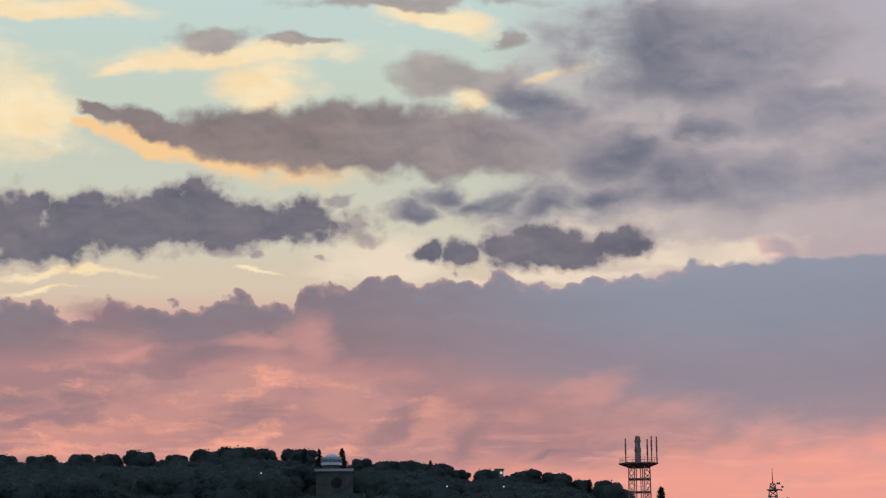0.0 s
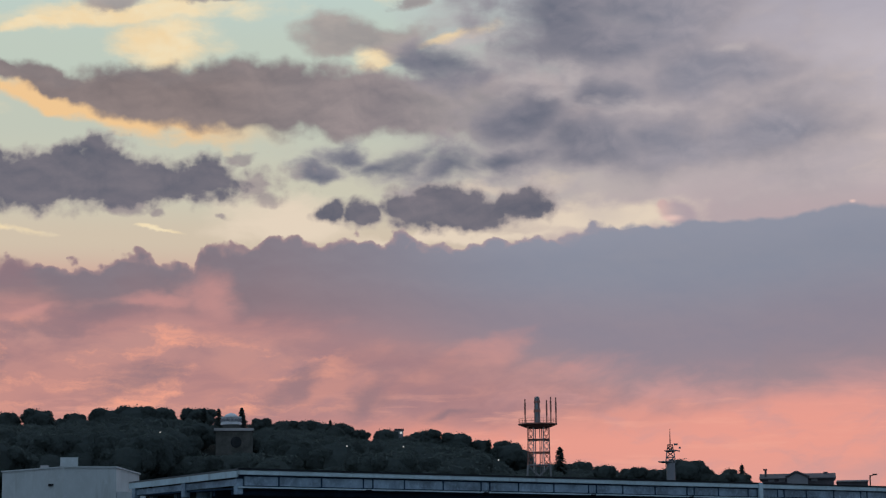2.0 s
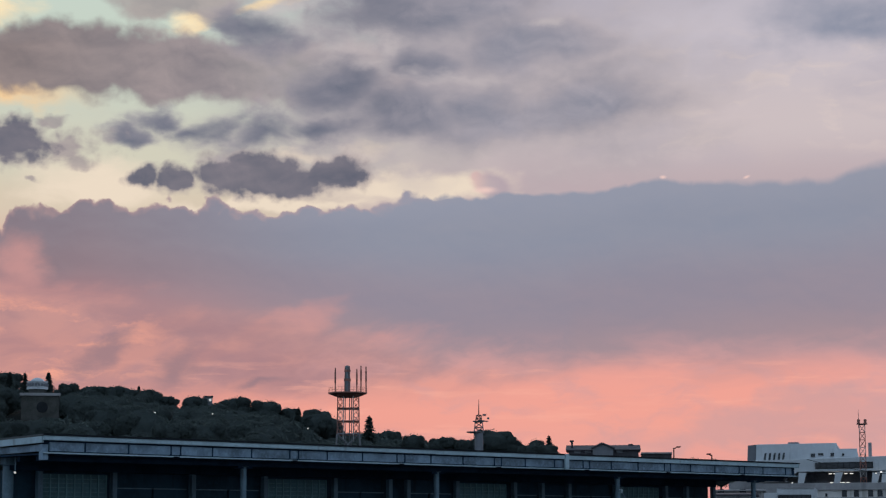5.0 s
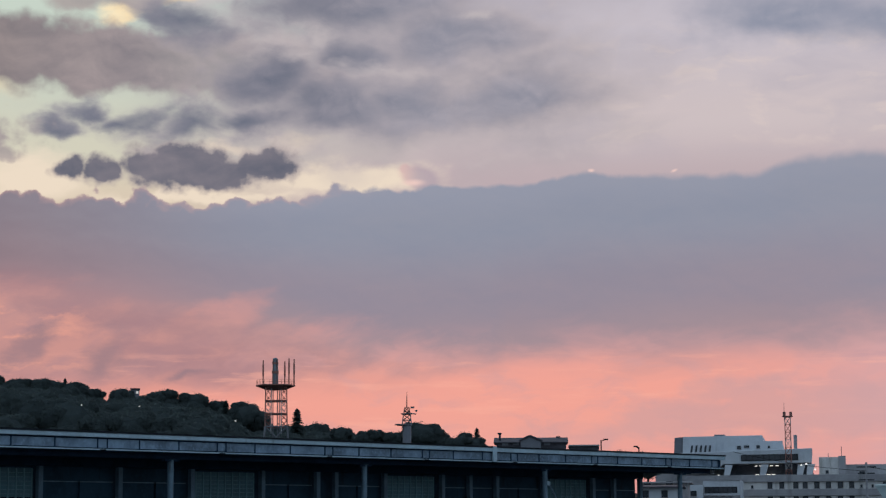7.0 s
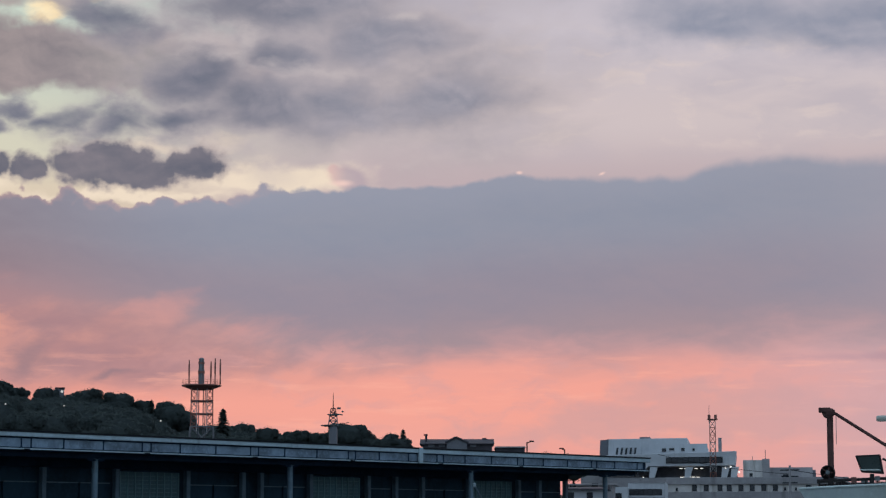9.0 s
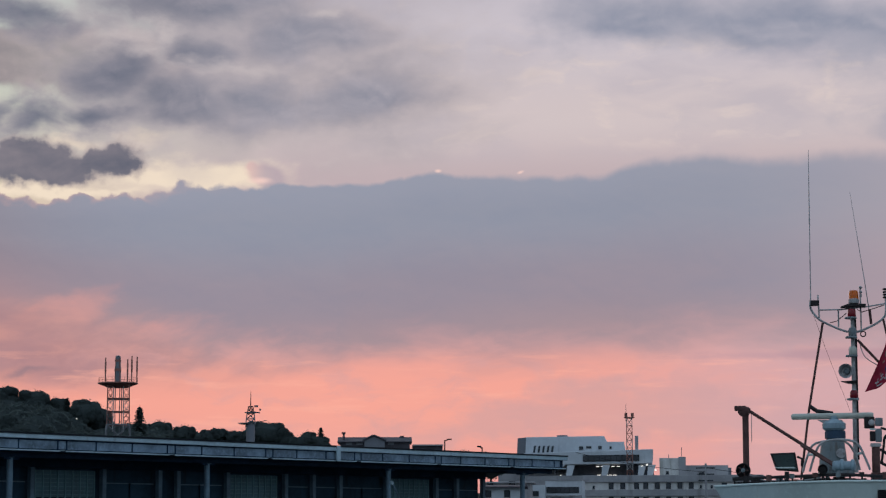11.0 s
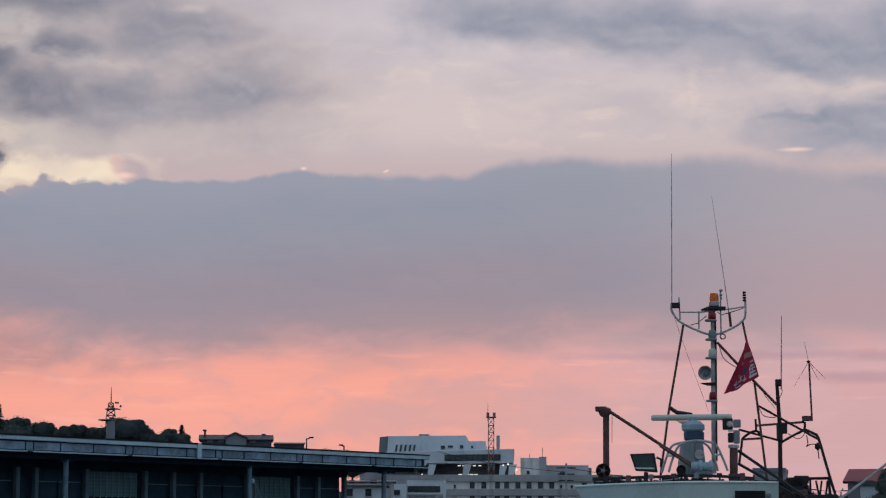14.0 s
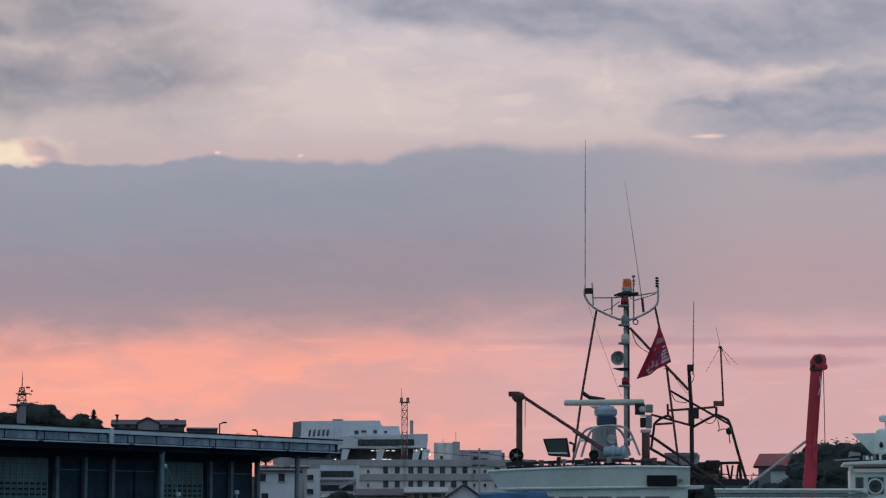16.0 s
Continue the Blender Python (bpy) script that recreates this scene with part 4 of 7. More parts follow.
def leafy(rng, rx, rz, n, leaf, bumps):
    """A crown: many tilted leaf clumps on and in a lumpy body with gaps."""
    lobes = [(Vector((0, 0, 0)), 0.84)]
    for _ in range(bumps):
        a, h = rng.uniform(0, 6.28), rng.uniform(-0.35, 0.75)
        lobes.append((Vector((0.68 * math.cos(a) * math.sqrt(1 - h * h * 0.7), 0.68 * math.sin(a) * math.sqrt(1 - h * h * 0.7), h * 0.7)), rng.uniform(0.2, 0.34)))
    verts, faces = [], []
    for c, r in lobes:                       # solid dark hearts
        u = bmesh.new()
        bmesh.ops.create_icosphere(u, subdivisions=2, radius=r * 0.91)
        k = len(verts)
        for v in u.verts:
            f = 1 + 0.16 * noise.noise(v.co * 5 + c * 9)
            p = v.co * f + c
            verts.append((p.x * rx, p.y * rx, p.z * rz))
        faces += [tuple(k + v.index for v in f.verts) for f in u.faces]
        u.free()
    for _ in range(n):
        c, r = lobes[rng.randrange(len(lobes))]
        d = Vector((rng.gauss(0, 1), rng.gauss(0, 1), rng.gauss(0, 1))).normalized()
        p = c + d * r * rng.uniform(0.82, 1.1)
        p = Vector((p.x * rx, p.y * rx, p.z * rz))
        s = leaf * rng.uniform(0.6, 1.3)
        t1 = (d.orthogonal() + Vector((rng.uniform(-.5, .5), rng.uniform(-.5, .5), rng.uniform(-.5, .5)))).normalized()
        t2 = (d.cross(t1) + d * rng.uniform(-0.6, 0.6)).normalized()
        k = len(verts)
        for a, b in ((-1, -0.5), (0, -1), (1, -0.3), (0.6, 0.7), (-0.5, 0.9)):
            verts.append(tuple(p + (t1 * a + t2 * b) * s + d * rng.uniform(-0.15, 0.25) * s))
        faces.append((k, k + 1, k + 2, k + 3, k + 4))
    return verts, faces


def raw(name, verts, faces, mat, parent, z=0.0):
    me = bpy.data.meshes.new(name)
    me.from_pydata([(x, y, h + z) for x, y, h in verts], [], faces)
    me.materials.append(mat)
    o = new(name, me)
    o.parent = parent
    return o


def broad_tree(seed, height, rx, name="broadleaf_tree", label="dark green broadleaf tree with a rounded uneven crown"):
    rng = random.Random(seed)
    t = thing(name, label, "tree", Matrix.Translation((0, -900, -200)), (0, 0, 0), "trees on the hill")
    rz = height * 0.40
    zc = height - rz
    bm = tube([(0, 0, -1.5), (0.15, 0, zc * 0.5), (0.0, 0.1, zc)], [height * 0.035, height * 0.028, height * 0.016], 7)
    for j in range(5):
        a = j * 1.26 + rng.uniform(-.3, .3)
        tube([(0, 0, zc * 0.55), (rx * 0.3 * math.cos(a), rx * 0.3 * math.sin(a), zc * 0.85), (rx * 0.6 * math.cos(a), rx * 0.6 * math.sin(a), zc * 1.1)], [height * 0.015, height * 0.01, 0.03], 5, bm)
    part("trunk", bm, M_BARK, t)
    v, f = leafy(rng, rx, rz, 7000, height * 0.0165, 14)
    raw("crown", v, f, M_LEAF, t, zc)
    return t


def conifer(seed, height):
    rng = random.Random(seed)
    t = thing("conifer", "dark pointed conifer with drooping tiers", "tree", Matrix.Translation((0, -900, -200)), (0, 0, 0), "conifers on the hill")
    part("trunk", tube([(0, 0, -1.5), (0, 0, height * 0.6), (0, 0, height)], [height * 0.025, height * 0.014, 0.03], 7), M_BARK, t)
    verts, faces = [], []
    tiers = 20
    for i in range(tiers):
        z = height * (0.16 + 0.82 * i / tiers)
        r = height * 0.31 * (1 - i / tiers) ** 0.9 + 0.12
        for j in range(15):
            a = rng.uniform(0, 6.28)
            rr = r * rng.uniform(0.55, 1.15)
            for s in range(5):
                q = (s + 1) / 5
                c = Vector((rr * q * math.cos(a), rr * q * math.sin(a), z - rr * 0.25 * q + rng.uniform(-.15, .15)))
                w = height * 0.022 * rng.uniform(0.7, 1.4)
                k = len(verts)
                n = Vector((-math.sin(a), math.cos(a), rng.uniform(-.4, .4)))
                o = Vector((math.cos(a), math.sin(a), -0.4))
                for u, b in ((-1, -0.8), (1, -0.8), (0.8, 0.9), (-0.8, 0.9)):
                    verts.append(tuple(c + n * u * w + o * b * w * 1.3))
                faces.append((k, k + 1, k + 2, k + 3))
    raw("crown", verts, faces, M_NEEDLE, t)
    return t


def plant(proto, az, d, z, scale, turn):
    o = copy_thing(proto, Matrix.Translation((d * math.sin(radians(az)), d * math.cos(radians(az)), z)) @ Matrix.Rotation(turn, 4, "Z"))
    o.scale = (scale, scale, scale)
    return o


def forest():
    rng = random.Random(7)
    kinds = [broad_tree(s, 10.0, r) for s, r in ((1, 4.6), (2, 5.2), (3, 4.2), (4, 5.6), (5, 4.9))]
    cones = [conifer(11, 10.0), conifer(12, 10.0)]
    # the skyline, tree by tree
    az = -26.5
    while az < 2.2:
        d = RIDGE + rng.uniform(-12, 8)
        if az > -3.2:
            d = 470 + rng.uniform(-15, 10)
        w = rng.uniform(1.0, 1.8) * (0.7 if az > -3.2 else 1.0)
        tip = EYE + d * math.tan(radians(crest(az))) + rng.uniform(-3.2, -0.9)
        plant(kinds[rng.randrange(5)], az, d, tip - 10.0 * w, w, rng.uniform(0, 6.28))
        az += rng.uniform(0.4, 0.85) * (0.75 if az > -3.2 else 1.0)
    for az, el, s in CROWNS:
        d = 545.0 if az < -3.2 else 445.0
        k = s if az < -3.2 else s * 0.82
        plant(kinds[rng.randrange(5)], az, d, EYE + d * math.tan(radians(el + 0.09)) - 10.0 * k, k, rng.uniform(0, 6.28))
    # the slope below it
    for row, d in enumerate((540, 522, 505, 488, 470, 452, 436, 420)):
        az = -26.5 + rng.uniform(0, 0.5)
        while az < 1.6:
            w = rng.uniform(1.0, 1.75)
            dd = d + rng.uniform(-9, 9)
            z = hill_height(az, dd) - 1.0
            cap = EYE + dd * math.tan(radians(crest(az) - 0.14 - row * 0.06)) - 9.6 * w
            if -14.3 < az < -11.8 and dd < 482:
                cap = EYE + dd * math.tan(radians(3.42 - row * 0.04)) - 9.6 * w
            if dd < 474 or not -13.75 < az < -12.3:
                plant(kinds[rng.randrange(5)], az, dd, min(z, cap), w, rng.uniform(0, 6.28))
            az += rng.uniform(0.6, 1.05)
    # named conifers and lone round trees on the skyline
    for az, el, d, s in ((-5.96, 3.54, 500, 0.9), (-4.02, 3.32, 470, 1.0), (-13.75, 4.46, 500, 0.85), (-13.35, 4.44, 505, 0.85), (-12.72, 4.46, 510, 0.85), (0.9, 2.76, 440, 0.7), (-10.3, 4.1, 545, 0.6)):
        plant(cones[rng.randrange(2)], az, d, EYE + d * math.tan(radians(el)) - 10.0 * s, s, rng.uniform(0, 6.28))
    for az, el, d, s in ((-5.45, 3.46, 505, 1.0), (-5.1, 3.34, 505, 0.9), (-5.72, 3.36, 508, 0.9), (-9.0, 3.62, 540, 0.75), (-0.62, 2.97, 440, 0.9), (-0.25, 2.78, 440, 0.75), (-1.3, 2.72, 445, 0.75), (-1.7, 2.72, 450, 0.75), (0.45, 2.6, 430, 0.75), (0.72, 2.56, 430, 0.65)):
        plant(kinds[rng.randrange(5)], az, d, EYE + d * math.tan(radians(el)) - 10.0 * s, s, rng.uniform(0, 6.28))
    for k in kinds + cones:
        for o in (*k.children, k):
            bpy.data.objects.remove(o)
    return


forest()


# ---------------------------------------------------------------- town behind the shed
def window(t, a, b, y, deep=0.25, mat=None):
    """A framed window between the corners a and b on the wall plane y: a recessed pane with frame and sill."""
    x0, x1, z0, z1 = min(a[0], b[0]), max(a[0], b[0]), min(a[2], b[2]), max(a[2], b[2])
    w = part("window", box((x0, y - 0.05, z0), (x1, y + 0.06, z1)), M_TRIM, t)
    part("pane", box((x0 + 0.07, y - 0.08, z0 + 0.07), (x1 - 0.07, y - 0.054, z1 - 0.07)), mat or M_GLASS, w)
    part("sill", box((x0 - 0.06, y - 0.14, z0 - 0.08), (x1 + 0.06, y - 0.0, z0 - 0.002)), M_GREY, w)
    return w


def hospital():
    m = facing(10.0, 360)
    c = (-10.71, 0, 12.78)
    t = thing("town_hall", "large pale stepped building with slanted side and ribbon window", "building", m, (c[0], 0, 0))
    part("upper_block", prism([(-21.88, 0, 17.01), (-8.43, 0, 17.12), (-8.32, 0, 15.88), (-5.14, 0, 15.99), (-4.99, 0, 14.12), (-22.03, 0, 14.11)], 0, 22, bevel=0.1), M_HOSP, t, "pale upper storeys")
    # the flank's shade is put into its darker grey
    part("dark_flank", prism([(-23.36, 0, 16.86), (-21.91, 0, 17.01), (-22.06, 0, 14.11), (-23.51, 0, 14.11)], 0.6, 20), M_HOSPSIDE, t, "flank in grey darkened for shade")
    a, b = (-16.75, 0, 17.15), (-14.98, 0, 17.5)
    part("roof_vent", box((a[0], 4, a[2] - 0.2), (b[0], 8, b[2])), M_HOSPSIDE, t)
    for x in (318, 340, 362, 384, 405):
        a, b = offset_h(x, 262), offset_h(x + 14, 220)
        w = part("window", prism([(a[0], 0, a[2]), (b[0], 0, a[2]), (b[0] + 0.22, 0, b[2]), (a[0] + 0.22, 0, b[2] - 0.12)], -0.06, 0.05), M_DUSK, t, "slanted grey window")
        part("pane", prism([(a[0] + 0.08, 0, a[2] + 0.1), (b[0] - 0.12, 0, a[2] + 0.1), (b[0] + 0.06, 0, b[2] - 0.12), (a[0] + 0.26, 0, b[2] - 0.24)], -0.09, -0.062), M_GLASS, w)
        part("mullion", prism([(b[0] - 0.1, 0, a[2]), (b[0], 0, a[2]), (b[0] + 0.22, 0, b[2]), (b[0] + 0.1, 0, b[2])], -0.2, -0.09), M_HOSP, w)
    part("lower_block", prism([(-22.03, 0, 14.11), (-0.11, 0, 14.65), (-0.36, 0, 12.25), (-14.95, 0, 12.14), (-15.3, 0, 11.72), (-22.36, 0, 11.72)], -5, 22, bevel=0.1), M_HOSP, t, "pale lower storeys")
    part("terrace", prism([(-14.89, -2, 16.04), (-5.04, -2, 16.05), (-5.03, -2, 14.05), (-14.88, -2, 14.05)], -2, -0.01), M_HOSP, t)
    for p in ((543, 243, 563, 227), (578, 236, 602, 226), (636, 240, 652, 225), (690, 238, 700, 228)):
        window(t, offset_h(p[0], p[1], -2), offset_h(p[2], p[3], -2), -2.04)
    w = part("ribbon_window", prism([(-11.95, -5.1, 12.62), (-2.48, -5.1, 12.69), (-2.48, -5.1, 13.73), (-11.96, -5.1, 13.66)], -5.12, -4.9), M_TRIM, t, "long dark ribbon window")
    for i in range(10):
        x0 = 563 + i * 26.8
        a, b = offset_h(x0, 296, -5.1), offset_h(x0 + 24, 272, -5.1)
        part("pane", box((a[0], -5.16, a[2]), (b[0], -5.125, b[2])), M_GLASS, w)
    # ground floor with slanted piers and ceiling lamps; a solid block coloured as shaded depth
    part("undercroft", prism([(-14.38, -1, 12.08), (-0.46, -1, 12.19), (0.07, -1, 10.22), (-14.54, -1, 10.01)], -1.0, 10), M_DUSK, t, "undercroft block with interior shade in its grey")
    a, b = (-22.01, 0, 11.72), (2.01, 0, 9.97)
    part("podium", box((a[0], -6, 0), (b[0], 20, (-10.7, 0, 10.25)[2])), M_GREY, t)
    for x in (490, 660, 835, 880):
        p, q = offset_h(x, 376, -4.6), offset_h(x + 6, 318, -4.6)
        part("pier", prism([(p[0] - 0.4, 0, p[2]), (p[0] + 0.5, 0, p[2]), (q[0] + 0.9, 0, q[2]), (q[0] - 0.4, 0, q[2])], -5.0, -4.4), M_HOSP, t)
    for x in (632, 655, 678, 705, 732):
        p = offset_h(x, 324, -4.0)
        part("ceiling_lamp", box((p[0] - 0.27, -4.2, p[2] - 0.07), (p[0] + 0.27, -3.6, p[2] + 0.05), bevel=0.03), M_LAMP, t, "lit ceiling lamp")
    for x in (635, 670, 690, 712):
        p = offset_h(x, 365, -4.0)
        part("lit_window", box((p[0] - 0.3, -1.2, p[2] - 0.08), (p[0] + 0.3, -1.02, p[2] + 0.08)), M_LAMP, t)
    for x, y in ((845, 326), (870, 322), (910, 348), (452, 373)):
        p = offset_h(x, y, -5.5)
        part("wall_lamp", lathe((p[0], -5.6, p[2]), [(0.06, 0), (0.15, 0.05), (0.15, 0.24), (0.06, 0.3)], 10), M_LAMP, t, "small bright lamp", True)
    a, b = (-3.26, 0, 14.72), (-2.66, 0, 17.36)
    part("chimney", lathe(((a[0] + b[0]) / 2, 6, a[2] - 3), [((b[0] - a[0]) / 2, 0), ((b[0] - a[0]) / 2, b[2] - a[2] + 3)], 12), M_GREY, t, "grey flue", True)
    a, b = offset_h(150, 400, 2), offset_h(492, 322, 2)
    part("low_wing", box((a[0], 2, 0), (b[0], 14, b[2])), M_GREY, t, "grey low wing")
    # slots in the low wing at the foot
    for x in (330, 352, 374, 398, 420):
        window(t, offset_h(x, 358, -6), offset_h(x + 11, 338, -6), -6.04)


HX0, HX1, HZ0, HZ1 = (-32.03, 0, 23.37)[0], (3.43, 0, 23.38)[0], (-14.23, 0, 9.26)[2], (-14.29, 0, 19.83)[2]


def offset_h(x, y, dy=0.0):
    """Places on the front of the large pale building, over a grid of its front."""
    s = (360 + dy) / 360
    return ((HX0 + (HX1 - HX0) * x / 1000) * s, dy, EYE + (HZ0 + (HZ1 - HZ0) * (400 - y) / 300 - EYE) * s)


hospital()


def lattice_mast():
    m = facing(10.0, 330)
    k = 330 / 360
    p, q = offset_h(787, 330), offset_h(787, 92)
    x, z0, z1 = p[0] * k, 0.0, EYE + (q[2] - EYE) * k
    t = thing("lattice_mast", "red and white lattice radio mast with a box head", "tower", m, (x, 0, 0))
    lattice(t, lambda i: M_TOWERWHITE if i % 3 == 0 else M_TOWERRED, 0.95, 0.85, x, x, z0, z1, 16, 0.06)
    zt = EYE + (offset_h(787, 60)[2] - EYE) * k
    for sx in (-1, 1):
        for sy in (-1, 1):
            part("antenna_box", box((x + sx * 0.5 - 0.22, sy * 0.5 - 0.15, z1 + 0.1), (x + sx * 0.5 + 0.22, sy * 0.5 + 0.15, zt - 0.2), bevel=0.04), M_TOWERRED, t)
    part("head_frame", lathe((x, 0, z1), [(0.6, 0), (0.85, 0.06), (0.85, 0.16), (0.6, 0.2)], 12), M_TOWERRED, t)
    part("spike", tube([(x - 0.5, 0, zt - 1.5), (x - 0.5, 0, EYE + (offset_h(775, 20)[2] - EYE) * k)], [0.07, 0.025], 6), M_TOWERGREY, t)


lattice_mast()

NX0, NX1, NZ0, NZ1 = (-21.36, 0, 16.11)[0], (2.29, 0, 16.12)[0], (-9.47, 0, 4.37)[2], (-9.51, 0, 11.4)[2]


def on_n(x, y, d=240.0):
    """A place on the fronts of the nearer row, d metres away."""
    s = d / 240
    return ((NX0 + (NX1 - NX0) * x / 1000) * s, d - 240, EYE + (NZ0 + (NZ1 - NZ0) * (500 - y) / 300 - EYE) * s)


def office_row():
    m = facing(10.0, 240)
    a, b = on_n(545, 555), on_n(1330, 370)
    t = thing("grey_office_row", "long grey office building with two rows of dark windows", "building", m, ((a[0] + b[0]) / 2, 0, 0))
    part("wall", box((on_n(560, 0)[0], 0.1, 0), (on_n(1420, 0)[0], 12, on_n(0, 372)[2])), M_BEIGE, t)
    for y0, y1 in ((402, 368), (470, 438)):
        part("band", box((on_n(557, 0)[0], -0.15, on_n(0, y0)[2]), (on_n(1425, 0)[0], 0.099, on_n(0, y1)[2]), bevel=0.04), M_GREY, t, "grey concrete band")
    for y0, y1 in ((434, 404), (501, 472)):
        for x in (684, 740, 806, 850, 905, 959, 1014, 1068):
            window(t, on_n(x, y0), on_n(x + 23, y1), 0.06)
        for x in (1120, 1172, 606):
            window(t, on_n(x, y0 - 2), on_n(x + 10, y0 - 16), 0.06)
        window(t, on_n(1225, y0), on_n(1250, y0 - 28), 0.06)
    # roof rooms
    p, q = on_n(930, 372), on_n(1030, 283)
    rr = part("roof_room", box((p[0], 2, p[2] - 0.1), (q[0], 9, q[2])), M_BEIGE, t)
    part("flue", box((on_n(1022, 0)[0], 1.5, p[2] - 0.1), (on_n(1056, 0)[0], 8, on_n(0, 278)[2])), M_GREY, t)
    window(t, on_n(960, 362), on_n(974, 347), 1.96)
    p, q = on_n(1056, 368), on_n(1262, 318)
    part("roof_room", box((p[0] + 0.01, 3, p[2] - 0.1), (q[0], 10, q[2])), M_GREY, t)
    part("roof_room", box((q[0] + 0.01, 5, p[2] - 0.1), (on_n(1280, 0)[0], 9, on_n(0, 328)[2])), M_HOSPSIDE, t)
    window(t, on_n(1120, 366), on_n(1145, 352), 2.96)
    for x in (975, 1038):
        part("aerial", tube([(on_n(x, 0)[0], 4, q[2]), (on_n(x, 0)[0], 4, on_n(0, 228 if x > 1000 else 262)[2])], 0.035, 5), M_TOWERGREY, t)


office_row()


def white_block():
    m = facing(10.0, 225)
    k = 225.0
    t = thing("white_annexe", "white three-storey annexe with strip windows", "building", m, (on_n(430, 0, k)[0], 0, 0))
    part("wall", box((on_n(380, 0, k)[0], -1.0, 0), (on_n(556, 0, k)[0], 9, on_n(0, 390, k)[2])), M_HOSP, t)
    part("wall", box((on_n(285, 0, k)[0], -2.5, 0), (on_n(382, 0, k)[0], 7, on_n(0, 415, k)[2])), M_HOSP, t)
    part("parapet", box((on_n(378, 0, k)[0], -1.08, on_n(0, 394, k)[2]), (on_n(558, 0, k)[0], -0.6, on_n(0, 387, k)[2])), M_GREY, t)
    for y0, y1 in ((454, 424), (520, 492)):
        f = part("strip_window", box((on_n(386, 0, k)[0], -1.07, on_n(0, y0, k)[2]), (on_n(542, 0, k)[0], -0.9, on_n(0, y1, k)[2])), M_TRIM, t, "dark strip window")
        for i in range(7):
            x = 388 + i * 22
            part("pane", box((on_n(x, 0, k)[0], -1.1, on_n(0, y0 - 2, k)[2]), (on_n(x + 19, 0, k)[0], -1.075, on_n(0, y1 + 2, k)[2])), M_GLASS, f)
    window(t, on_n(320, 468, k), on_n(352, 444, k), -2.54)
    window(t, on_n(320, 535, k), on_n(352, 512, k), -2.54)
    part("ledge", box((on_n(386, 0, k)[0], -1.5, on_n(0, 470, k)[2]), (on_n(556, 0, k)[0], -1.002, on_n(0, 464, k)[2])), M_GREY, t)
    part("outside_stair", prism([on_n(470, 500, k), on_n(540, 466, k), on_n(552, 466, k), on_n(552, 474, k), on_n(480, 512, k)], -2.2, -1.2), M_GREY, t)


white_block()


def low_house(az, d, label, x, w, eave, ridge, wall_mat, roof_mat, deep=7.0, gable=False, wins=(), back=0.0):
    m = facing(az, d) @ Matrix.Translation((0, back, 0))
    t = thing("house", label, "house", m, (x, 0, 0), "low houses by the harbour")
    part("wall", box((x - w / 2, 0, 0), (x + w / 2, deep, eave)), wall_mat, t)
    if gable:
        part("gable", prism([(x - w / 2, 0, eave), (x + w / 2, 0, eave), (x, 0, ridge)], 0.02, deep), wall_mat, t)
        for s in (-1, 1):
            part("roof", prism([(x, 0, ridge + 0.02), (x + s * (w / 2 + 0.4), 0, eave - 0.25), (x + s * (w / 2 + 0.4), 0, eave - 0.08), (x, 0, ridge + 0.2)], -0.35, deep + 0.3), roof_mat, t)
    else:
        part("roof", prism_y([(-0.5, eave), (deep / 2, ridge), (deep + 0.5, eave), (deep + 0.5, eave - 0.12), (deep / 2, ridge - 0.15), (-0.5, eave - 0.12)], x - w / 2 - 0.3, x + w / 2 + 0.3), roof_mat, t)
    for u, v, ww, hh in wins:
        window(t, (x + u - ww / 2, 0, v), (x + u + ww / 2, 0, v + hh), -0.01)
    return t


LX0, LX1, LZ0, LZ1 = (-13.57, 0, 13.07)[0], (5.13, 0, 13.1)[0], (-4.17, 0, 2.78)[2], (-4.2, 0, 8.33)[2]


def on_l(x, y):
    return (LX0 + (LX1 - LX0) * x / 1000, 0, LZ0 + (LZ1 - LZ0) * (555 - y) / 300)


def between(x0, x1, eave, ridge, label, wall, roof, gable=False, wins=(), back=0.0):
    a, b = on_l(x0, eave), on_l(x1, eave)
    low_house(9.0, 190, label, (a[0] + b[0]) / 2, b[0] - a[0], a[2], on_l(0, ridge)[2], wall, roof, 7.0, gable, wins, back)


between(560, 800, 540, 508, "low house with a plain grey metal roof", M_GREY, M_SLATE)
between(800, 985, 525, 498, "cream harbour house with two small dark windows", M_YELLOW, M_GREY, False, ((-0.86, 2.75, 0.42, 0.42), (-0.1, 2.75, 0.42, 0.45), (0.7, 2.85, 0.36, 0.45), (1.15, 2.85, 0.36, 0.45)))
between(1000, 1150, 550, 494, "small white gabled boathouse with dark roof edges", M_HOSP, M_SLATE, True)
between(400, 555, 552, 535, "low shed with a greenish metal roof", M_GREY, M_SHUTTER)
between(90, 262, 420, 408, "white two-storey house seen through the open bay", M_HOSP, M_SLATE, False, ((-1.4, 4.3, 0.55, 0.65), (0.3, 4.3, 0.55, 0.65), (-1.2, 2.6, 0.6, 0.6)))
between(40, 275, 384, 378, "grey block behind with a flat roof", M_GREY, M_GREY, False, ((-1.6, 5.6, 0.6, 0.4), (0.5, 5.6, 0.6, 0.4)), 12.0)


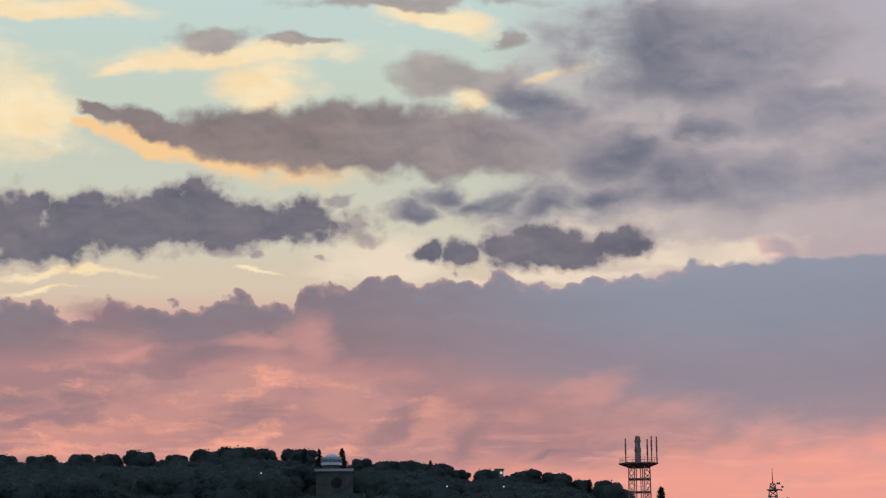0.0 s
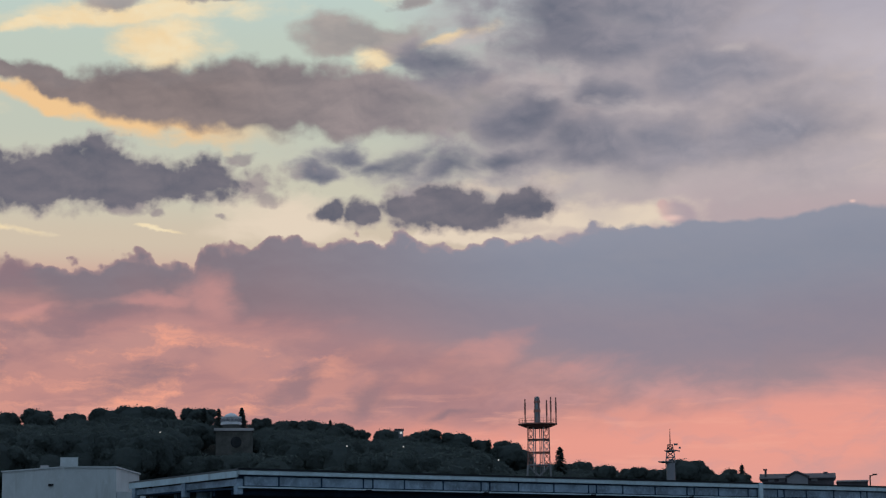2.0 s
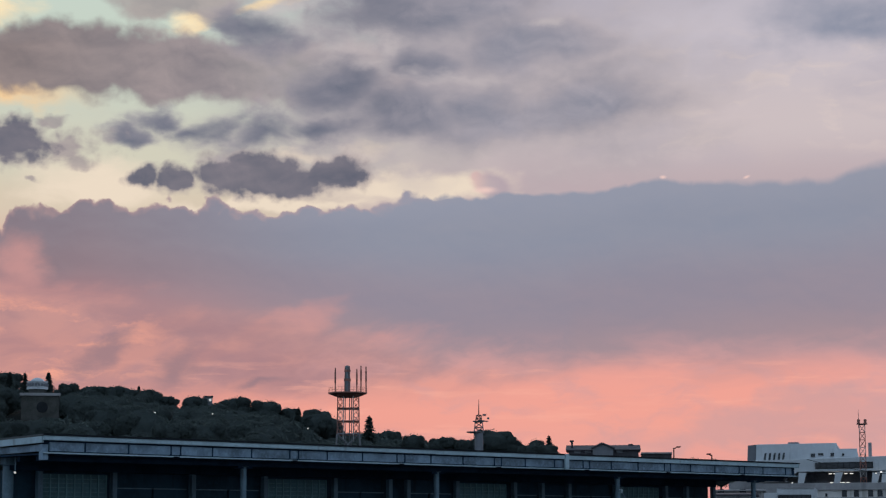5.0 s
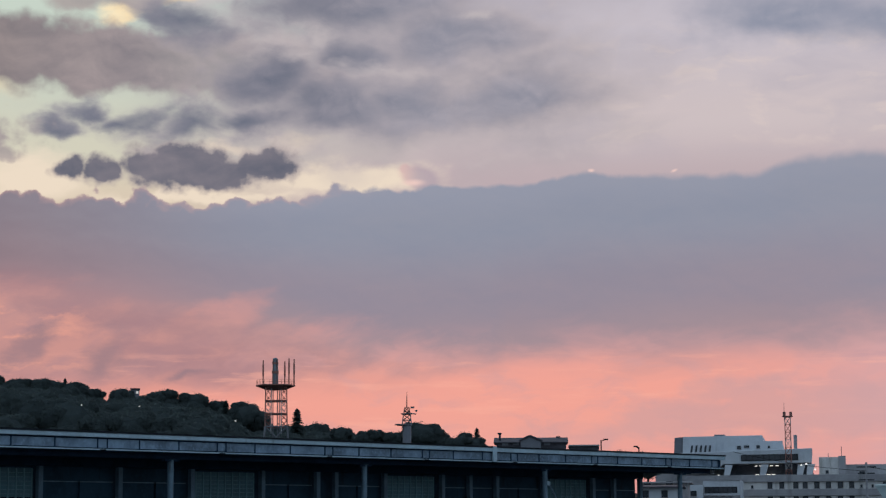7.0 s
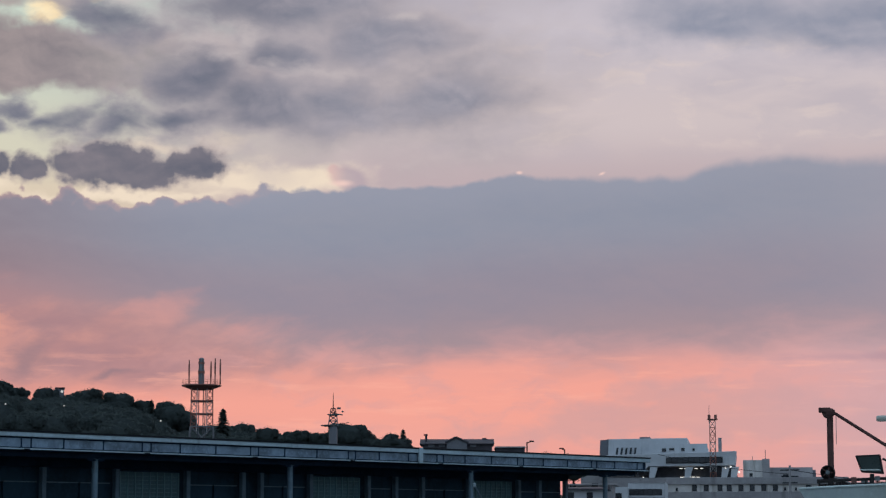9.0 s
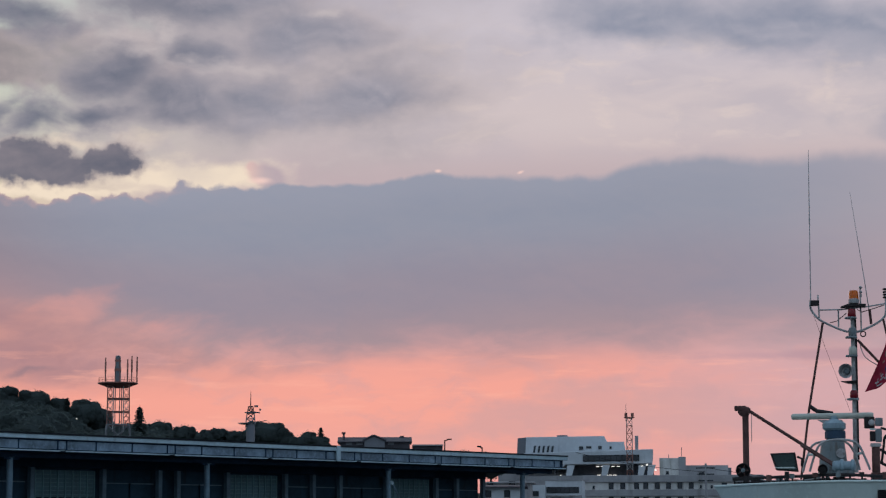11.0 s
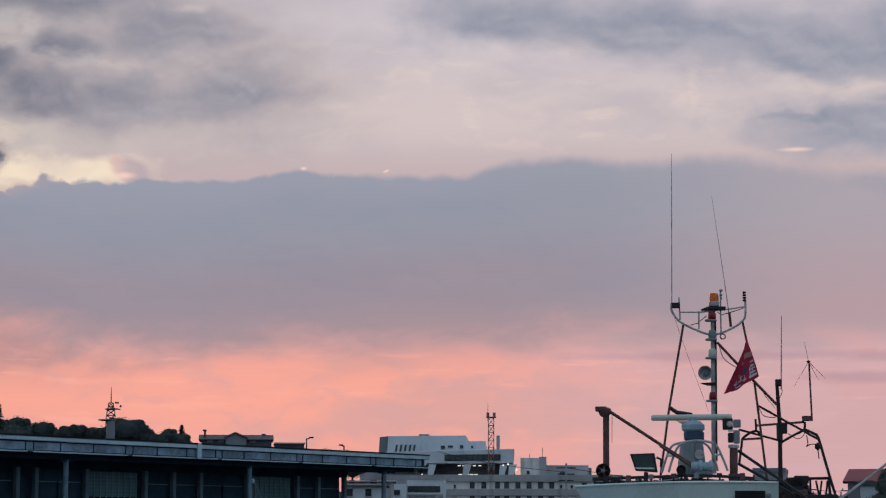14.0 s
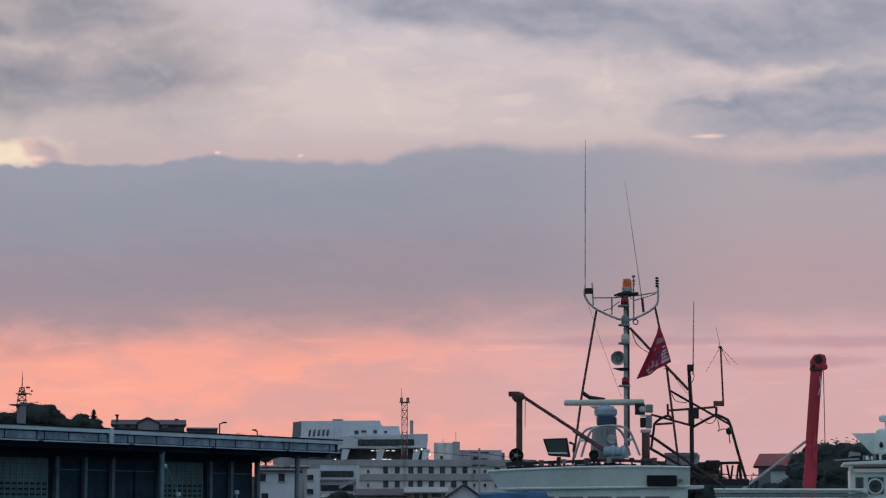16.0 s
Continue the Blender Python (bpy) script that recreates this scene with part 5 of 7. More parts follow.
def school_on_hill():
    m = facing(2.5, 300)
    a, b = (-5.57, 0, 14.2), (4.4, 0, 14.13)
    c = (a[0] + b[0]) / 2
    t = thing("hill_lodge", "low dark lodge on the hill with a central gable", "house", m, (c, 0, 0))
    part("wall", box((a[0], 0, 0), (b[0], 8, (-36.39, 0, 13.93)[2])), M_SLATE, t)
    part("roof", prism_y([(-0.4, (-36.39, 0, 13.87)[2]), (3.5, (-36.39, 0, 14.65)[2]), (8.4, (-36.39, 0, 13.87)[2]), (8.4, (-36.39, 0, 13.75)[2]), (-0.4, (-36.39, 0, 13.75)[2])], a[0] - 0.4, b[0] + 0.3), M_SLATE, t, "dark slate roof")
    part("gable", prism([(-2.11, 0, 13.02), (-2.1, 0, 14.09), (-0.79, 0, 14.71), (0.79, 0, 14.07), (0.78, 0, 13.0)], -1.2, 5), M_HOSPSIDE, t, "grey central gable")
    for s in (((-2.33, 0, 13.98), (-0.79, 0, 14.71)), ((-0.79, 0, 14.71), (1.02, 0, 13.95))):
        part("gable_roof", tube([lift(s[0], dy=-1.3), lift(s[1], dy=-1.3)], 0.16, 6), M_SLATE, t)
    p = (-5.13, 0, 15.06)
    part("chimney", box(((-5.24, 0, 18.97)[0], 1, (-36.39, 0, 13.69)[2]), ((-4.95, 0, 18.97)[0], 1.8, p[2])), M_SLATE, t)
    part("chimney_cap", box(((-5.41, 0, 18.97)[0], 0.8, p[2]), ((-4.86, 0, 18.97)[0], 2.0, p[2] + 0.2)), M_SLATE, t)
    q = (3.31, 0, 14.8)
    part("vent", box((q[0] - 0.3, 3, (-36.39, 0, 14.56)[2]), (q[0] + 0.3, 3.8, q[2])), M_SLATE, t)
    for i in range(5):
        u = a[0] + 0.8 + i * 1.5
        part("window", box((u, -0.06, (-36.38, 0, 13.4)[2]), (u + 0.9, 0.02, (-36.39, 0, 13.75)[2])), M_HOSPSIDE, t)
    w = thing("hill_annexe", "low dark flat-roofed annexe beside the lodge", "building", m, ((6.78, 0, 18.88)[0], 0, 0))
    part("wall", box((b[0] + 0.5, 0, 0), ((9.09, 0, 18.86)[0], 7, (-36.38, 0, 13.23)[2])), M_SLATE, w)
    part("roof_edge", box((b[0] + 0.4, -0.3, (-36.38, 0, 13.23)[2]), ((9.17, 0, 18.86)[0], 7.2, (-36.38, 0, 13.43)[2])), M_GREY, w)


school_on_hill()


def street_lamp(x, y, ytop, d=300.0, arm=1.0):
    m = facing(2.5, d)
    t = thing("street_lamp", "thin dark street lamp with a short arm", "lamp", m, (x, 0, 0), "street lamps on the hill")
    part("pole", tube([(x, 0, 0), (x, 0, ytop)], [0.14, 0.09], 6), M_TRIM, t)
    part("arm", tube([(x, 0, ytop - 0.15), (x + arm, 0, ytop + 0.1)], 0.08, 5), M_TRIM, t)
    part("lamp_head", box((x + arm - 0.25, -0.12, ytop), (x + arm + 0.4, 0.12, ytop + 0.2), bevel=0.04), M_TRIM, t)


street_lamp((9.4, 0, 18.86)[0], 0, (-36.39, 0, 14.07)[2], arm=0.6)
street_lamp((14.77, 0, 18.81)[0], 0, (-36.38, 0, 13.03)[2], arm=-0.5)


def cubicle(az, el, d, s, label):
    """A small house half hidden among the trees, with one lit pane."""
    m = facing(az, d)
    z = EYE + d * math.tan(radians(el))
    t = thing("hill_house", label, "house", m, (0, 0, z - s * 2.4), "houses among the trees")
    part("wall", box((-s, 0, z - s * 2.4), (s, 4, z)), M_HOSPSIDE, t)
    part("roof", box((-s * 1.15, -0.4, z), (s * 1.15, 4.4, z + 0.25)), M_SLATE, t)
    part("lit_window", box((s * 0.2, -0.06, z - s * 1.0), (s * 0.75, -0.003, z - s * 0.45)), M_GLINT, t)
    part("window", box((-s * 0.8, -0.06, z - s * 1.0), (-s * 0.2, -0.003, z - s * 0.45)), M_GLASS, t)


cubicle(-8.42, 3.80, 547, 1.1, "small pale house among trees with a lit window")


def hill_light(az, el, d):
    m = facing(az, d)
    z = EYE + d * math.tan(radians(el))
    t = thing("path_lamp", "small lit path lamp among the hill trees", "lamp", m, (0, 0, z - 5), "path lamps")
    part("pole", tube([(0, 0, z - 5), (0, 0, z - 0.2)], 0.025, 5), M_LEAF, t)
    part("lamp_head", lathe((0, 0, z - 0.2), [(0.06, 0), (0.15, 0.05), (0.15, 0.16), (0.06, 0.22)], 10), M_GLINT, t, "lit lamp head", True)


for az, el, d in ((-14.93, 3.78, 404), (-9.85, 3.38, 404), (-8.3, 3.35, 405), (-5.7, 2.96, 404)):
    hill_light(az, el, d)


def skyline_bushes():
    rng = random.Random(17)
    proto = broad_tree(53, 5.0, 2.2, "bush", "small dark rounded bush beside a building")
    for az, el in ((4.62, 2.02), (4.85, 2.10), (5.1, 2.0), (5.32, 2.06), (5.55, 1.95), (3.55, 2.0), (3.9, 1.95)):
        plant(proto, az, 290, EYE + 290 * math.tan(radians(el)) - 4.7, 1.0, rng.uniform(0, 6.28))
    plant(proto, 7.55, 176, 0.0, 0.72, 1.0)
    for o in (*proto.children, proto):
        bpy.data.objects.remove(o)


skyline_bushes()


# ---------------------------------------------------------------- far shore at the other end
def red_roof_house():
    m = facing(19.0, 170)
    a, b, r0, r1 = (-0.54, 0, 5.19), (4.65, 0, 5.18), (-0.02, 0, 6.29), (4.5, 0, 6.31)
    t = thing("red_roof_house", "harbour house with a faded red pitched roof", "house", m, ((a[0] + b[0]) / 2, 0, 0))
    bm = bmesh.new()
    p = [bm.verts.new(v) for v in ((a[0], -0.5, a[2]), (b[0], -0.5, b[2]), (r1[0], 4, r1[2]), (r0[0], 4, r0[2]), (a[0], 8.5, a[2]), (b[0], 8.5, b[2]))]
    for f in ((0, 1, 2, 3), (4, 3, 2, 5), (0, 3, 4), (1, 5, 2), (0, 4, 5, 1)):
        bm.faces.new([p[i] for i in f])
    bmesh.ops.recalc_face_normals(bm, faces=bm.faces)
    part("roof", bm, M_REDROOF, t, "faded red roof")
    part("wall", box((a[0] + 0.4, 0, 0), (b[0] - 0.4, 8, a[2] - 0.01)), M_HOSPSIDE, t)
    window(t, (1.12, 0, 4.37), (1.67, 0, 4.73), -0.02)
    w = thing("white_house", "small white house between trees", "house", m, ((1.37, 0, 17.24)[0], -8, 0))
    part("wall", box(((0.82, 0, 17.25)[0], -8, 0), ((2.28, 0, 17.23)[0], -4, (-7.45, 0, 4.79)[2])), M_HOSP, w)
    part("roof", prism([(0.49, 0, 4.73), (2.12, 0, 4.73), (1.76, 0, 5.09), (0.86, 0, 5.1)], -8.3, -3.7), M_SLATE, w)
    g2 = thing("grey_shed", "long pale grey shed beyond the boat", "shed", m, ((-6.17, 0, 17.34)[0], 10, 0))
    part("wall", box(((-8.02, 0, 17.37)[0], 10, 0), ((-5.34, 0, 17.33)[0], 18, (-7.43, 0, 6.23)[2])), M_GREY, g2)
    part("roof", box(((-8.06, 0, 17.37)[0], 9.8, (-7.43, 0, 6.23)[2]), ((-5.3, 0, 17.33)[0], 18.2, (-7.43, 0, 6.56)[2])), M_HOSPSIDE, g2)


red_roof_house()


def utility_pole(x, ztop, d=200.0, az=17.5):
    m = facing(az, d)
    t = thing("utility_pole", "thin utility pole with cross arms", "pole", m, (x, 0, 0), "utility poles")
    part("pole", tube([(x, 0, 0), (x, 0, ztop)], [0.16, 0.1], 7), M_GREY, t)
    for k, dz in enumerate((0.4, 1.0, 1.6)):
        part("cross_arm", box((x - 0.9 + k * 0.1, -0.06, ztop - dz - 0.08), (x + 0.9 - k * 0.1, 0.06, ztop - dz + 0.02)), M_TRIM, t)
        part("insulator", lathe((x - 0.7, 0, ztop - dz + 0.02), [(0.05, 0), (0.07, 0.1), (0.03, 0.2)], 7), M_GREY, t, smooth=True)


for px, pz in ((-1.7, 5.7), (1.5, 5.5), (5.3, 5.4), (-21.4, 7.6)):
    utility_pole(px, pz)


def cable(a, b, sag, d, az):
    m = facing(az, d)
    t = thing("overhead_cable", "thin dark overhead cable between poles", "cable", m, a, "overhead cables")
    part("strand", tube([(a[0] + (b[0] - a[0]) * s / 12, a[1], a[2] + (b[2] - a[2]) * s / 12 - sag * 4 * (s / 12) * (1 - s / 12)) for s in range(13)], 0.025, 5), M_TRIM, t)


cable((-21.4, 0, 7.2), (-1.7, 0, 5.3), 0.4, 200, 17.5)
cable((-21.4, 0, 6.8), (-34.0, 0, 8.8), 0.3, 200, 17.5)
cable((-1.7, 0, 5.3), (1.5, 0, 5.1), 0.1, 200, 17.5)
cable((1.5, 0, 5.1), (5.3, 0, 5.0), 0.1, 200, 17.5)


def shore_trees():
    rng = random.Random(23)
    proto = broad_tree(31, 8.0, 4.4, "shore_tree", "dark green leafy tree on the far shore")
    for o in (proto, *proto.children):
        o["group"] = "trees on the far shore"
    spots = [(20.9, 2.0, 165, 0.8), (21.3, 2.05, 168, 0.85), (21.8, 2.0, 163, 0.85), (22.3, 1.95, 160, 0.8), (22.9, 1.9, 165, 0.9), (20.6, 1.5, 158, 0.7), (21.6, 1.45, 150, 0.75), (22.4, 1.4, 150, 0.7),
             (16.9, 1.35, 175, 0.6), (17.4, 1.25, 176, 0.6), (18.0, 0.95, 158, 0.5), (19.6, 0.9, 155, 0.45), (18.9, 0.75, 150, 0.45), (16.4, 1.1, 175, 0.55), (20.2, 1.0, 152, 0.5), (23.5, 1.9, 165, 0.9)]
    for az, el, d, s in spots:
        plant(proto, az, d, EYE + d * math.tan(radians(el)) - 8.0 * s, s, rng.uniform(0, 6.28))
    for o in (*proto.children, proto):
        bpy.data.objects.remove(o)


shore_trees()


def distant_woods():
    """The low wooded rim of the bay: one uneven mass of clumps."""
    rng = random.Random(41)
    verts, faces = [], []
    az = 11.0
    while az < 27.0:
        d = rng.uniform(380, 430)
        h = EYE + d * math.tan(radians(1.0 + 0.25 * noise.noise((az * 0.7, 0, 0)) + rng.uniform(-0.1, 0.08)))
        r = rng.uniform(2.6, 4.6)
        v, f = leafy(rng, r, h / 2, 420, 0.34, 6)
        k = len(verts)
        cx, cy = d * math.sin(radians(az)), d * math.cos(radians(az))
        verts += [(x + cx, y + cy, z + h / 2) for x, y, z in v]
        faces += [tuple(i + k for i in q) for q in f]
        az += rng.uniform(0.25, 0.5)
    me = bpy.data.meshes.new("distant_woods")
    me.from_pydata(verts, [], faces)
    me.materials.append(M_LEAF)
    tagged(new("distant_woods", me), "low dark woods along the far shore", "woods", "", "stuff")


distant_woods()


# ---------------------------------------------------------------- the fishing boat
M_BOATWHITE = material("chalky_white_boat_paint", (0.68, 0.77, 0.74), 0.45, 0.0, 0.1, 1.2, 0.1, (0.52, 0.54, 0.48), 1)
M_BOATGREY = material("grey_boat_paint", (0.21, 0.245, 0.26), 0.5, 0.0, 0.15, 0.5, 0.1, (0.14, 0.11, 0.09), 1)
M_RUSTY = material("rusty_brown_steel", (0.15, 0.075, 0.068), 0.75, 0.2, 0.3, 0.4, 0.3, (0.14, 0.075, 0.055))
M_BLACK = material("black_painted_steel", (0.022, 0.017, 0.019), 0.5, 0.2, 0.3, 0.5, 0.1, (0.05, 0.025, 0.02))
M_MASTGREY = material("worn_grey_white_tube", (0.5, 0.48, 0.48), 0.45, 0.0, 0.25, 0.3, 0.1, (0.12, 0.07, 0.06))
M_REDLAMP = material("red_lamp_lens", (0.24, 0.008, 0.02), 0.25, 0.0, 0.15, 0.2, 0.0)
M_AMBER = material("amber_beacon_lens", (0.8, 0.15, 0.01), 0.2, 0.0, 0.15, 0.1, 0.0)
M_CREAM = material("cream_radar_cover", (0.55, 0.55, 0.48), 0.4, 0.0, 0.1, 0.6, 0.05, (0.38, 0.36, 0.3))
M_BLUEGEAR = material("dull_blue_gearbox", (0.025, 0.06, 0.11), 0.45, 0.0, 0.2, 0.3, 0.05)
M_PALEGEAR = material("pale_blue_gear_cover", (0.3, 0.4, 0.46), 0.4, 0.0, 0.15, 0.3, 0.05)
M_TARP = material("blue_tarpaulin", (0.03, 0.13, 0.27), 0.55, 0.0, 0.25, 0.5, 0.5)
M_FLAG = material("red_flag_cloth", (0.42, 0.022, 0.055), 0.85, 0.0, 0.2, 0.3, 0.2)
M_FLAGWHITE = material("white_flag_print", (0.6, 0.52, 0.54), 0.85, 0.0, 0.1, 0.2, 0.1)
M_FLAGBLUE = material("blue_flag_print", (0.03, 0.05, 0.14), 0.85, 0.0, 0.1, 0.2, 0.1)
M_FLAGBUFF = material("buff_flag_print", (0.4, 0.2, 0.17), 0.85, 0.0, 0.1, 0.2, 0.1)
M_CRANERED = material("red_crane_paint", (0.5, 0.032, 0.058), 0.45, 0.0, 0.15, 0.8, 0.1, (0.25, 0.03, 0.03), 1)
M_ROPE = material("pale_rope", (0.42, 0.4, 0.4), 0.9, 0.0, 0.15, 0.2, 0.3)
M_WIRE = material("thin_dark_wire", (0.05, 0.045, 0.045), 0.6, 0.2, 0.1, 0.5, 0.0)
M_LENS = material("dark_green_lens", (0.03, 0.055, 0.055), 0.3, 0.0, 0.2, 0.3, 0.0)
M_BLUEGLASS = material("blue_tinted_wheelhouse_glass", (0.02, 0.05, 0.08), 0.1, 0.0, 0.2, 1.0, 0.0)

BOAT = facing(15.0, 50)


def disc(c, r, deep, n=24, hollow=0.0):
    """A short drum facing the quay."""
    prof = [(r * 0.9, -deep / 2), (r, -deep / 2 + 0.01), (r, deep / 2), (r * 0.9, deep / 2 + 0.005)]
    if hollow:
        prof = [(r * hollow, 0.0), (r * 0.9, -deep / 2)] + prof[1:]
    return lathe(c, prof, n, "y")


def lamp_on(mast, c, w, h, mat, plate, label):
    """A lantern with its round shelf on the mast."""
    p = part("lantern", lathe(c, [(w * 0.42, 0), (w * 0.5, 0.02), (w * 0.5, h * 0.75), (w * 0.36, h)], 14), mat, mast, label, True)
    part("shelf", lathe((c[0] - 0.03, c[1], c[2] - 0.05), [(plate / 2, 0), (plate / 2 + 0.01, 0.02), (plate / 2, 0.045)], 16), M_BOATGREY, p, "", True)


def fishing_boat():
    t = thing("fishing_boat", "white fishing boat with a tall mast, radar and cluttered wheelhouse roof", "boat", BOAT, (0.0, 0, -1.6))
    # hull and deck, afloat
    zs = 0.15
    hull = bmesh.new()
    stations = [(-10.5, 0.5, 1.3), (-8.0, 1.5, 0.8), (-4.0, 2.2, 0.4), (0.0, 2.4, 0.2), (4.0, 2.3, 0.2), (7.5, 1.8, 0.35)]
    rings = []
    for x, w, sheer in stations:
        rings.append([hull.verts.new((x, 0.6 + s * w * k, z)) for s, k, z in ((-1, 1, zs + sheer), (-1, 0.92, -0.9), (-1, 0.55, -2.3), (1, 0.55, -2.3), (1, 0.92, -0.9), (1, 1, zs + sheer))])
    for a, b in zip(rings, rings[1:]):
        for j in range(6):
            hull.faces.new((a[j], a[(j + 1) % 6], b[(j + 1) % 6], b[j]))
    hull.faces.new(rings[0])
    hull.faces.new(rings[-1])
    bmesh.ops.recalc_face_normals(hull, faces=hull.faces)
    part("hull", hull, M_BOATWHITE, t, "white hull")
    # wheelhouse: flared visor above a row of windows
    tl, tr = (-2.86, 0, 2.51), (1.79, 0, 2.61)
    bl, br = (-2.62, 0, 2.11), (1.79, 0, 2.22)
    zt, zb = tl[2], bl[2]
    visor = bmesh.new()
    y0, y1 = -1.5, 2.4
    n = 12
    top, bot = [], []
    for i in range(n + 1):
        s = i / n
        x = tl[0] + (tr[0] - tl[0]) * s
        camber = 0.12 * math.sin(math.pi * min(1.0, s * 0.62 + 0.12))
        top.append((x, zt - 0.05 + camber + (tr[2] - zt) * s * 0.4))
        xb = bl[0] + (br[0] - bl[0]) * s
        bot.append((xb, zb + (br[2] - zb) * s * 0.5))
    ring = []
    for (x, z), (xb, z2) in zip(top, bot):
        ring.append([visor.verts.new(v) for v in ((x, y0 - 0.15, z), (xb, y0, z2), (xb, y1, z2), (x, y1 + 0.1, z))])
    for a, b in zip(ring, ring[1:]):
        for j in range(4):
            visor.faces.new((a[j], a[(j + 1) % 4], b[(j + 1) % 4], b[j]))
    visor.faces.new(ring[0])
    visor.faces.new(ring[-1])
    bmesh.ops.recalc_face_normals(visor, faces=visor.faces)
    vis = part("visor", visor, M_BOATWHITE, t, "flared white wheelhouse visor", True)
    part("roof_lip", tube([(x, y0 - 0.16, z + 0.01) for x, z in top], 0.028, 6), M_BOATWHITE, vis, "", True)
    part("lower_ledge", tube([(x, y0 - 0.02, z) for x, z in bot], 0.03, 6), M_BOATWHITE, vis, "", True)
    x0, x1 = bl[0] + 0.15, br[0] - 0.05
    wall = part("wheelhouse", box((x0, y0 + 0.08, 0.2), (x1, y1 - 0.1, zb + 0.12), bevel=0.03), M_BOATWHITE, t, "white wheelhouse with blue-tinted windows")
    for k in range(6):
        a = x0 + 0.62 + k * 0.66
        if a + 0.5 < x1:
            w = part("window", box((a - 0.03, y0 + 0.05, zb - 0.83), (a + 0.53, y0 + 0.1, zb - 0.17), bevel=0.02), M_BOATGREY, wall)
            part("pane", box((a, y0 + 0.035, zb - 0.8), (a + 0.5, y0 + 0.048, zb - 0.2)), M_BLUEGLASS, w)
    a, b = (0.8, -1.6, 2.17), (1.49, -1.6, 2.42)
    vent = part("vent", box((a[0], y0 - 0.12, a[2]), (b[0], y0 + 0.3, b[2]), bevel=0.015), M_BLACK, t, "black louvred vent opening")
    for k in range(5):
        z = a[2] + (b[2] - a[2]) * (k + 0.5) / 5
        part("louvre", box((a[0] + 0.03, y0 - 0.14, z - 0.012), (b[0] - 0.03, y0 - 0.121, z + 0.012)), M_TRIM, vent)
    p = (1.57, -1.6, 2.31)
    part("deck_light", lathe((p[0], y0 - 0.1, p[2]), [(0.02, -0.05), (0.05, -0.03), (0.05, 0.05)], 10, "y"), M_BOATGREY, t, "", True)
    a, b = (1.62, -1, 2.13), (2.12, -1, 2.19)
    part("side_ledge", box((a[0], -1.2, a[2]), (b[0], 1.5, b[2]), bevel=0.01), M_BOATWHITE, t)
    # roof rail with clamps and a cable
    ra, rb = (-2.42, -1.2, 2.7), (0.1, -1.2, 2.78)
    rc = (1.25, -1.2, 2.71)
    rail = part("roof_rail", tube([ra, lift(rb), rc], 0.035, 8), M_BLACK, t, "black pipe rail along the roof edge", True)
    part("roof_rail", tube([lift(ra, dz=-0.1), lift(rb, dz=-0.12), lift(rc, dz=-0.1)], 0.02, 6), M_BLACK, t, "", True)
    rng = random.Random(5)
    for k in range(15):
        s = k / 14
        x, z = ra[0] + (rc[0] - ra[0]) * s, ra[2] + (rb[2] - ra[2]) * min(1, s * 1.8)
        part("rail_post", tube([(x, -1.2, z), (x + rng.uniform(-.03, .03), -1.2, z - 0.3)], 0.022, 6), M_BLACK, t)
        if k % 2:
            part("clamp", box((x - 0.06, -1.26, z - 0.05 - rng.uniform(0, .05)), (x + 0.06, -1.14, z + 0.05), bevel=0.012), rng.choice((M_RUSTY, M_BOATGREY, M_BLACK)), t)
    part("cable", tube(bend([lift(ra, dx=0.6, dz=-0.02), lift(ra, dx=1.0, dz=-0.09), lift(ra, dx=1.5, dz=-0.05), lift(ra, dx=1.9, dz=0.0)]), 0.014, 5), M_ROPE, t)
    part("cable", tube(bend([lift(rb, dx=-0.7, dz=-0.2), lift(rb, dx=-0.2, dz=-0.26), lift(rb, dx=0.5, dz=-0.2), lift(rb, dx=1.0, dz=-0.27), lift(rb, dx=1.6, dz=-0.2)]), 0.02, 5), M_BLACK, t)

    # davit with boom and reel
    a, b = (-2.16, -0.9, 2.5), (-2.15, -0.9, 4.24)
    davit = part("davit", tube([a, b], 0.075, 12), M_RUSTY, t, "rusty brown davit post", True)
    h = (-2.18, -0.9, 4.26)
    part("davit_head", lathe((h[0], -0.9, h[2] - 0.11), [(0.08, 0), (0.12, 0.05), (0.15, 0.1), (0.15, 0.18), (0.1, 0.22)], 14), M_RUSTY, davit, "", True)
    part("head_sheave", box((h[0] - 0.22, -1.05, h[2] + 0.02), (h[0] + 0.05, -0.75, h[2] + 0.13), bevel=0.02), M_RUSTY, davit)
    part("boom", tube([(-2.07, -0.9, 4.28), (-0.14, -0.9, 3.01)], 0.038, 8), M_RUSTY, t, "thin rusty boom", True)
    part("boom", tube([(-0.9, -0.95, 3.47), (-0.11, -0.95, 2.95)], 0.03, 8), M_RUSTY, t, "", True)
    part("fall_rope", tube([(-2.01, -0.9, 4.22), (-2.02, -0.9, 3.55)], 0.008, 5), M_ROPE, t)
    c = (-2.22, -1.1, 2.89)
    reel = part("reel", disc(c, 0.17, 0.16, 24, 0.55), M_BLACK, t, "black line reel", True)
    part("reel_hub", lathe(lift(c, dy=-0.1), [(0.02, -0.04), (0.045, -0.03), (0.05, 0.05)], 12, "y"), M_BOATGREY, reel, "", True)
    for k in range(5):
        part("reel_spoke", tube([lift(c, dy=-0.085), lift(c, 0.13 * math.cos(k * 1.257), -0.085, 0.13 * math.sin(k * 1.257))], 0.012, 5), M_RUSTY, reel)
    part("reel_bracket", tube([(-2.47, -1.1, 2.69), (-2.01, -1.1, 2.72)], 0.05, 8), M_BLACK, t, "", True)

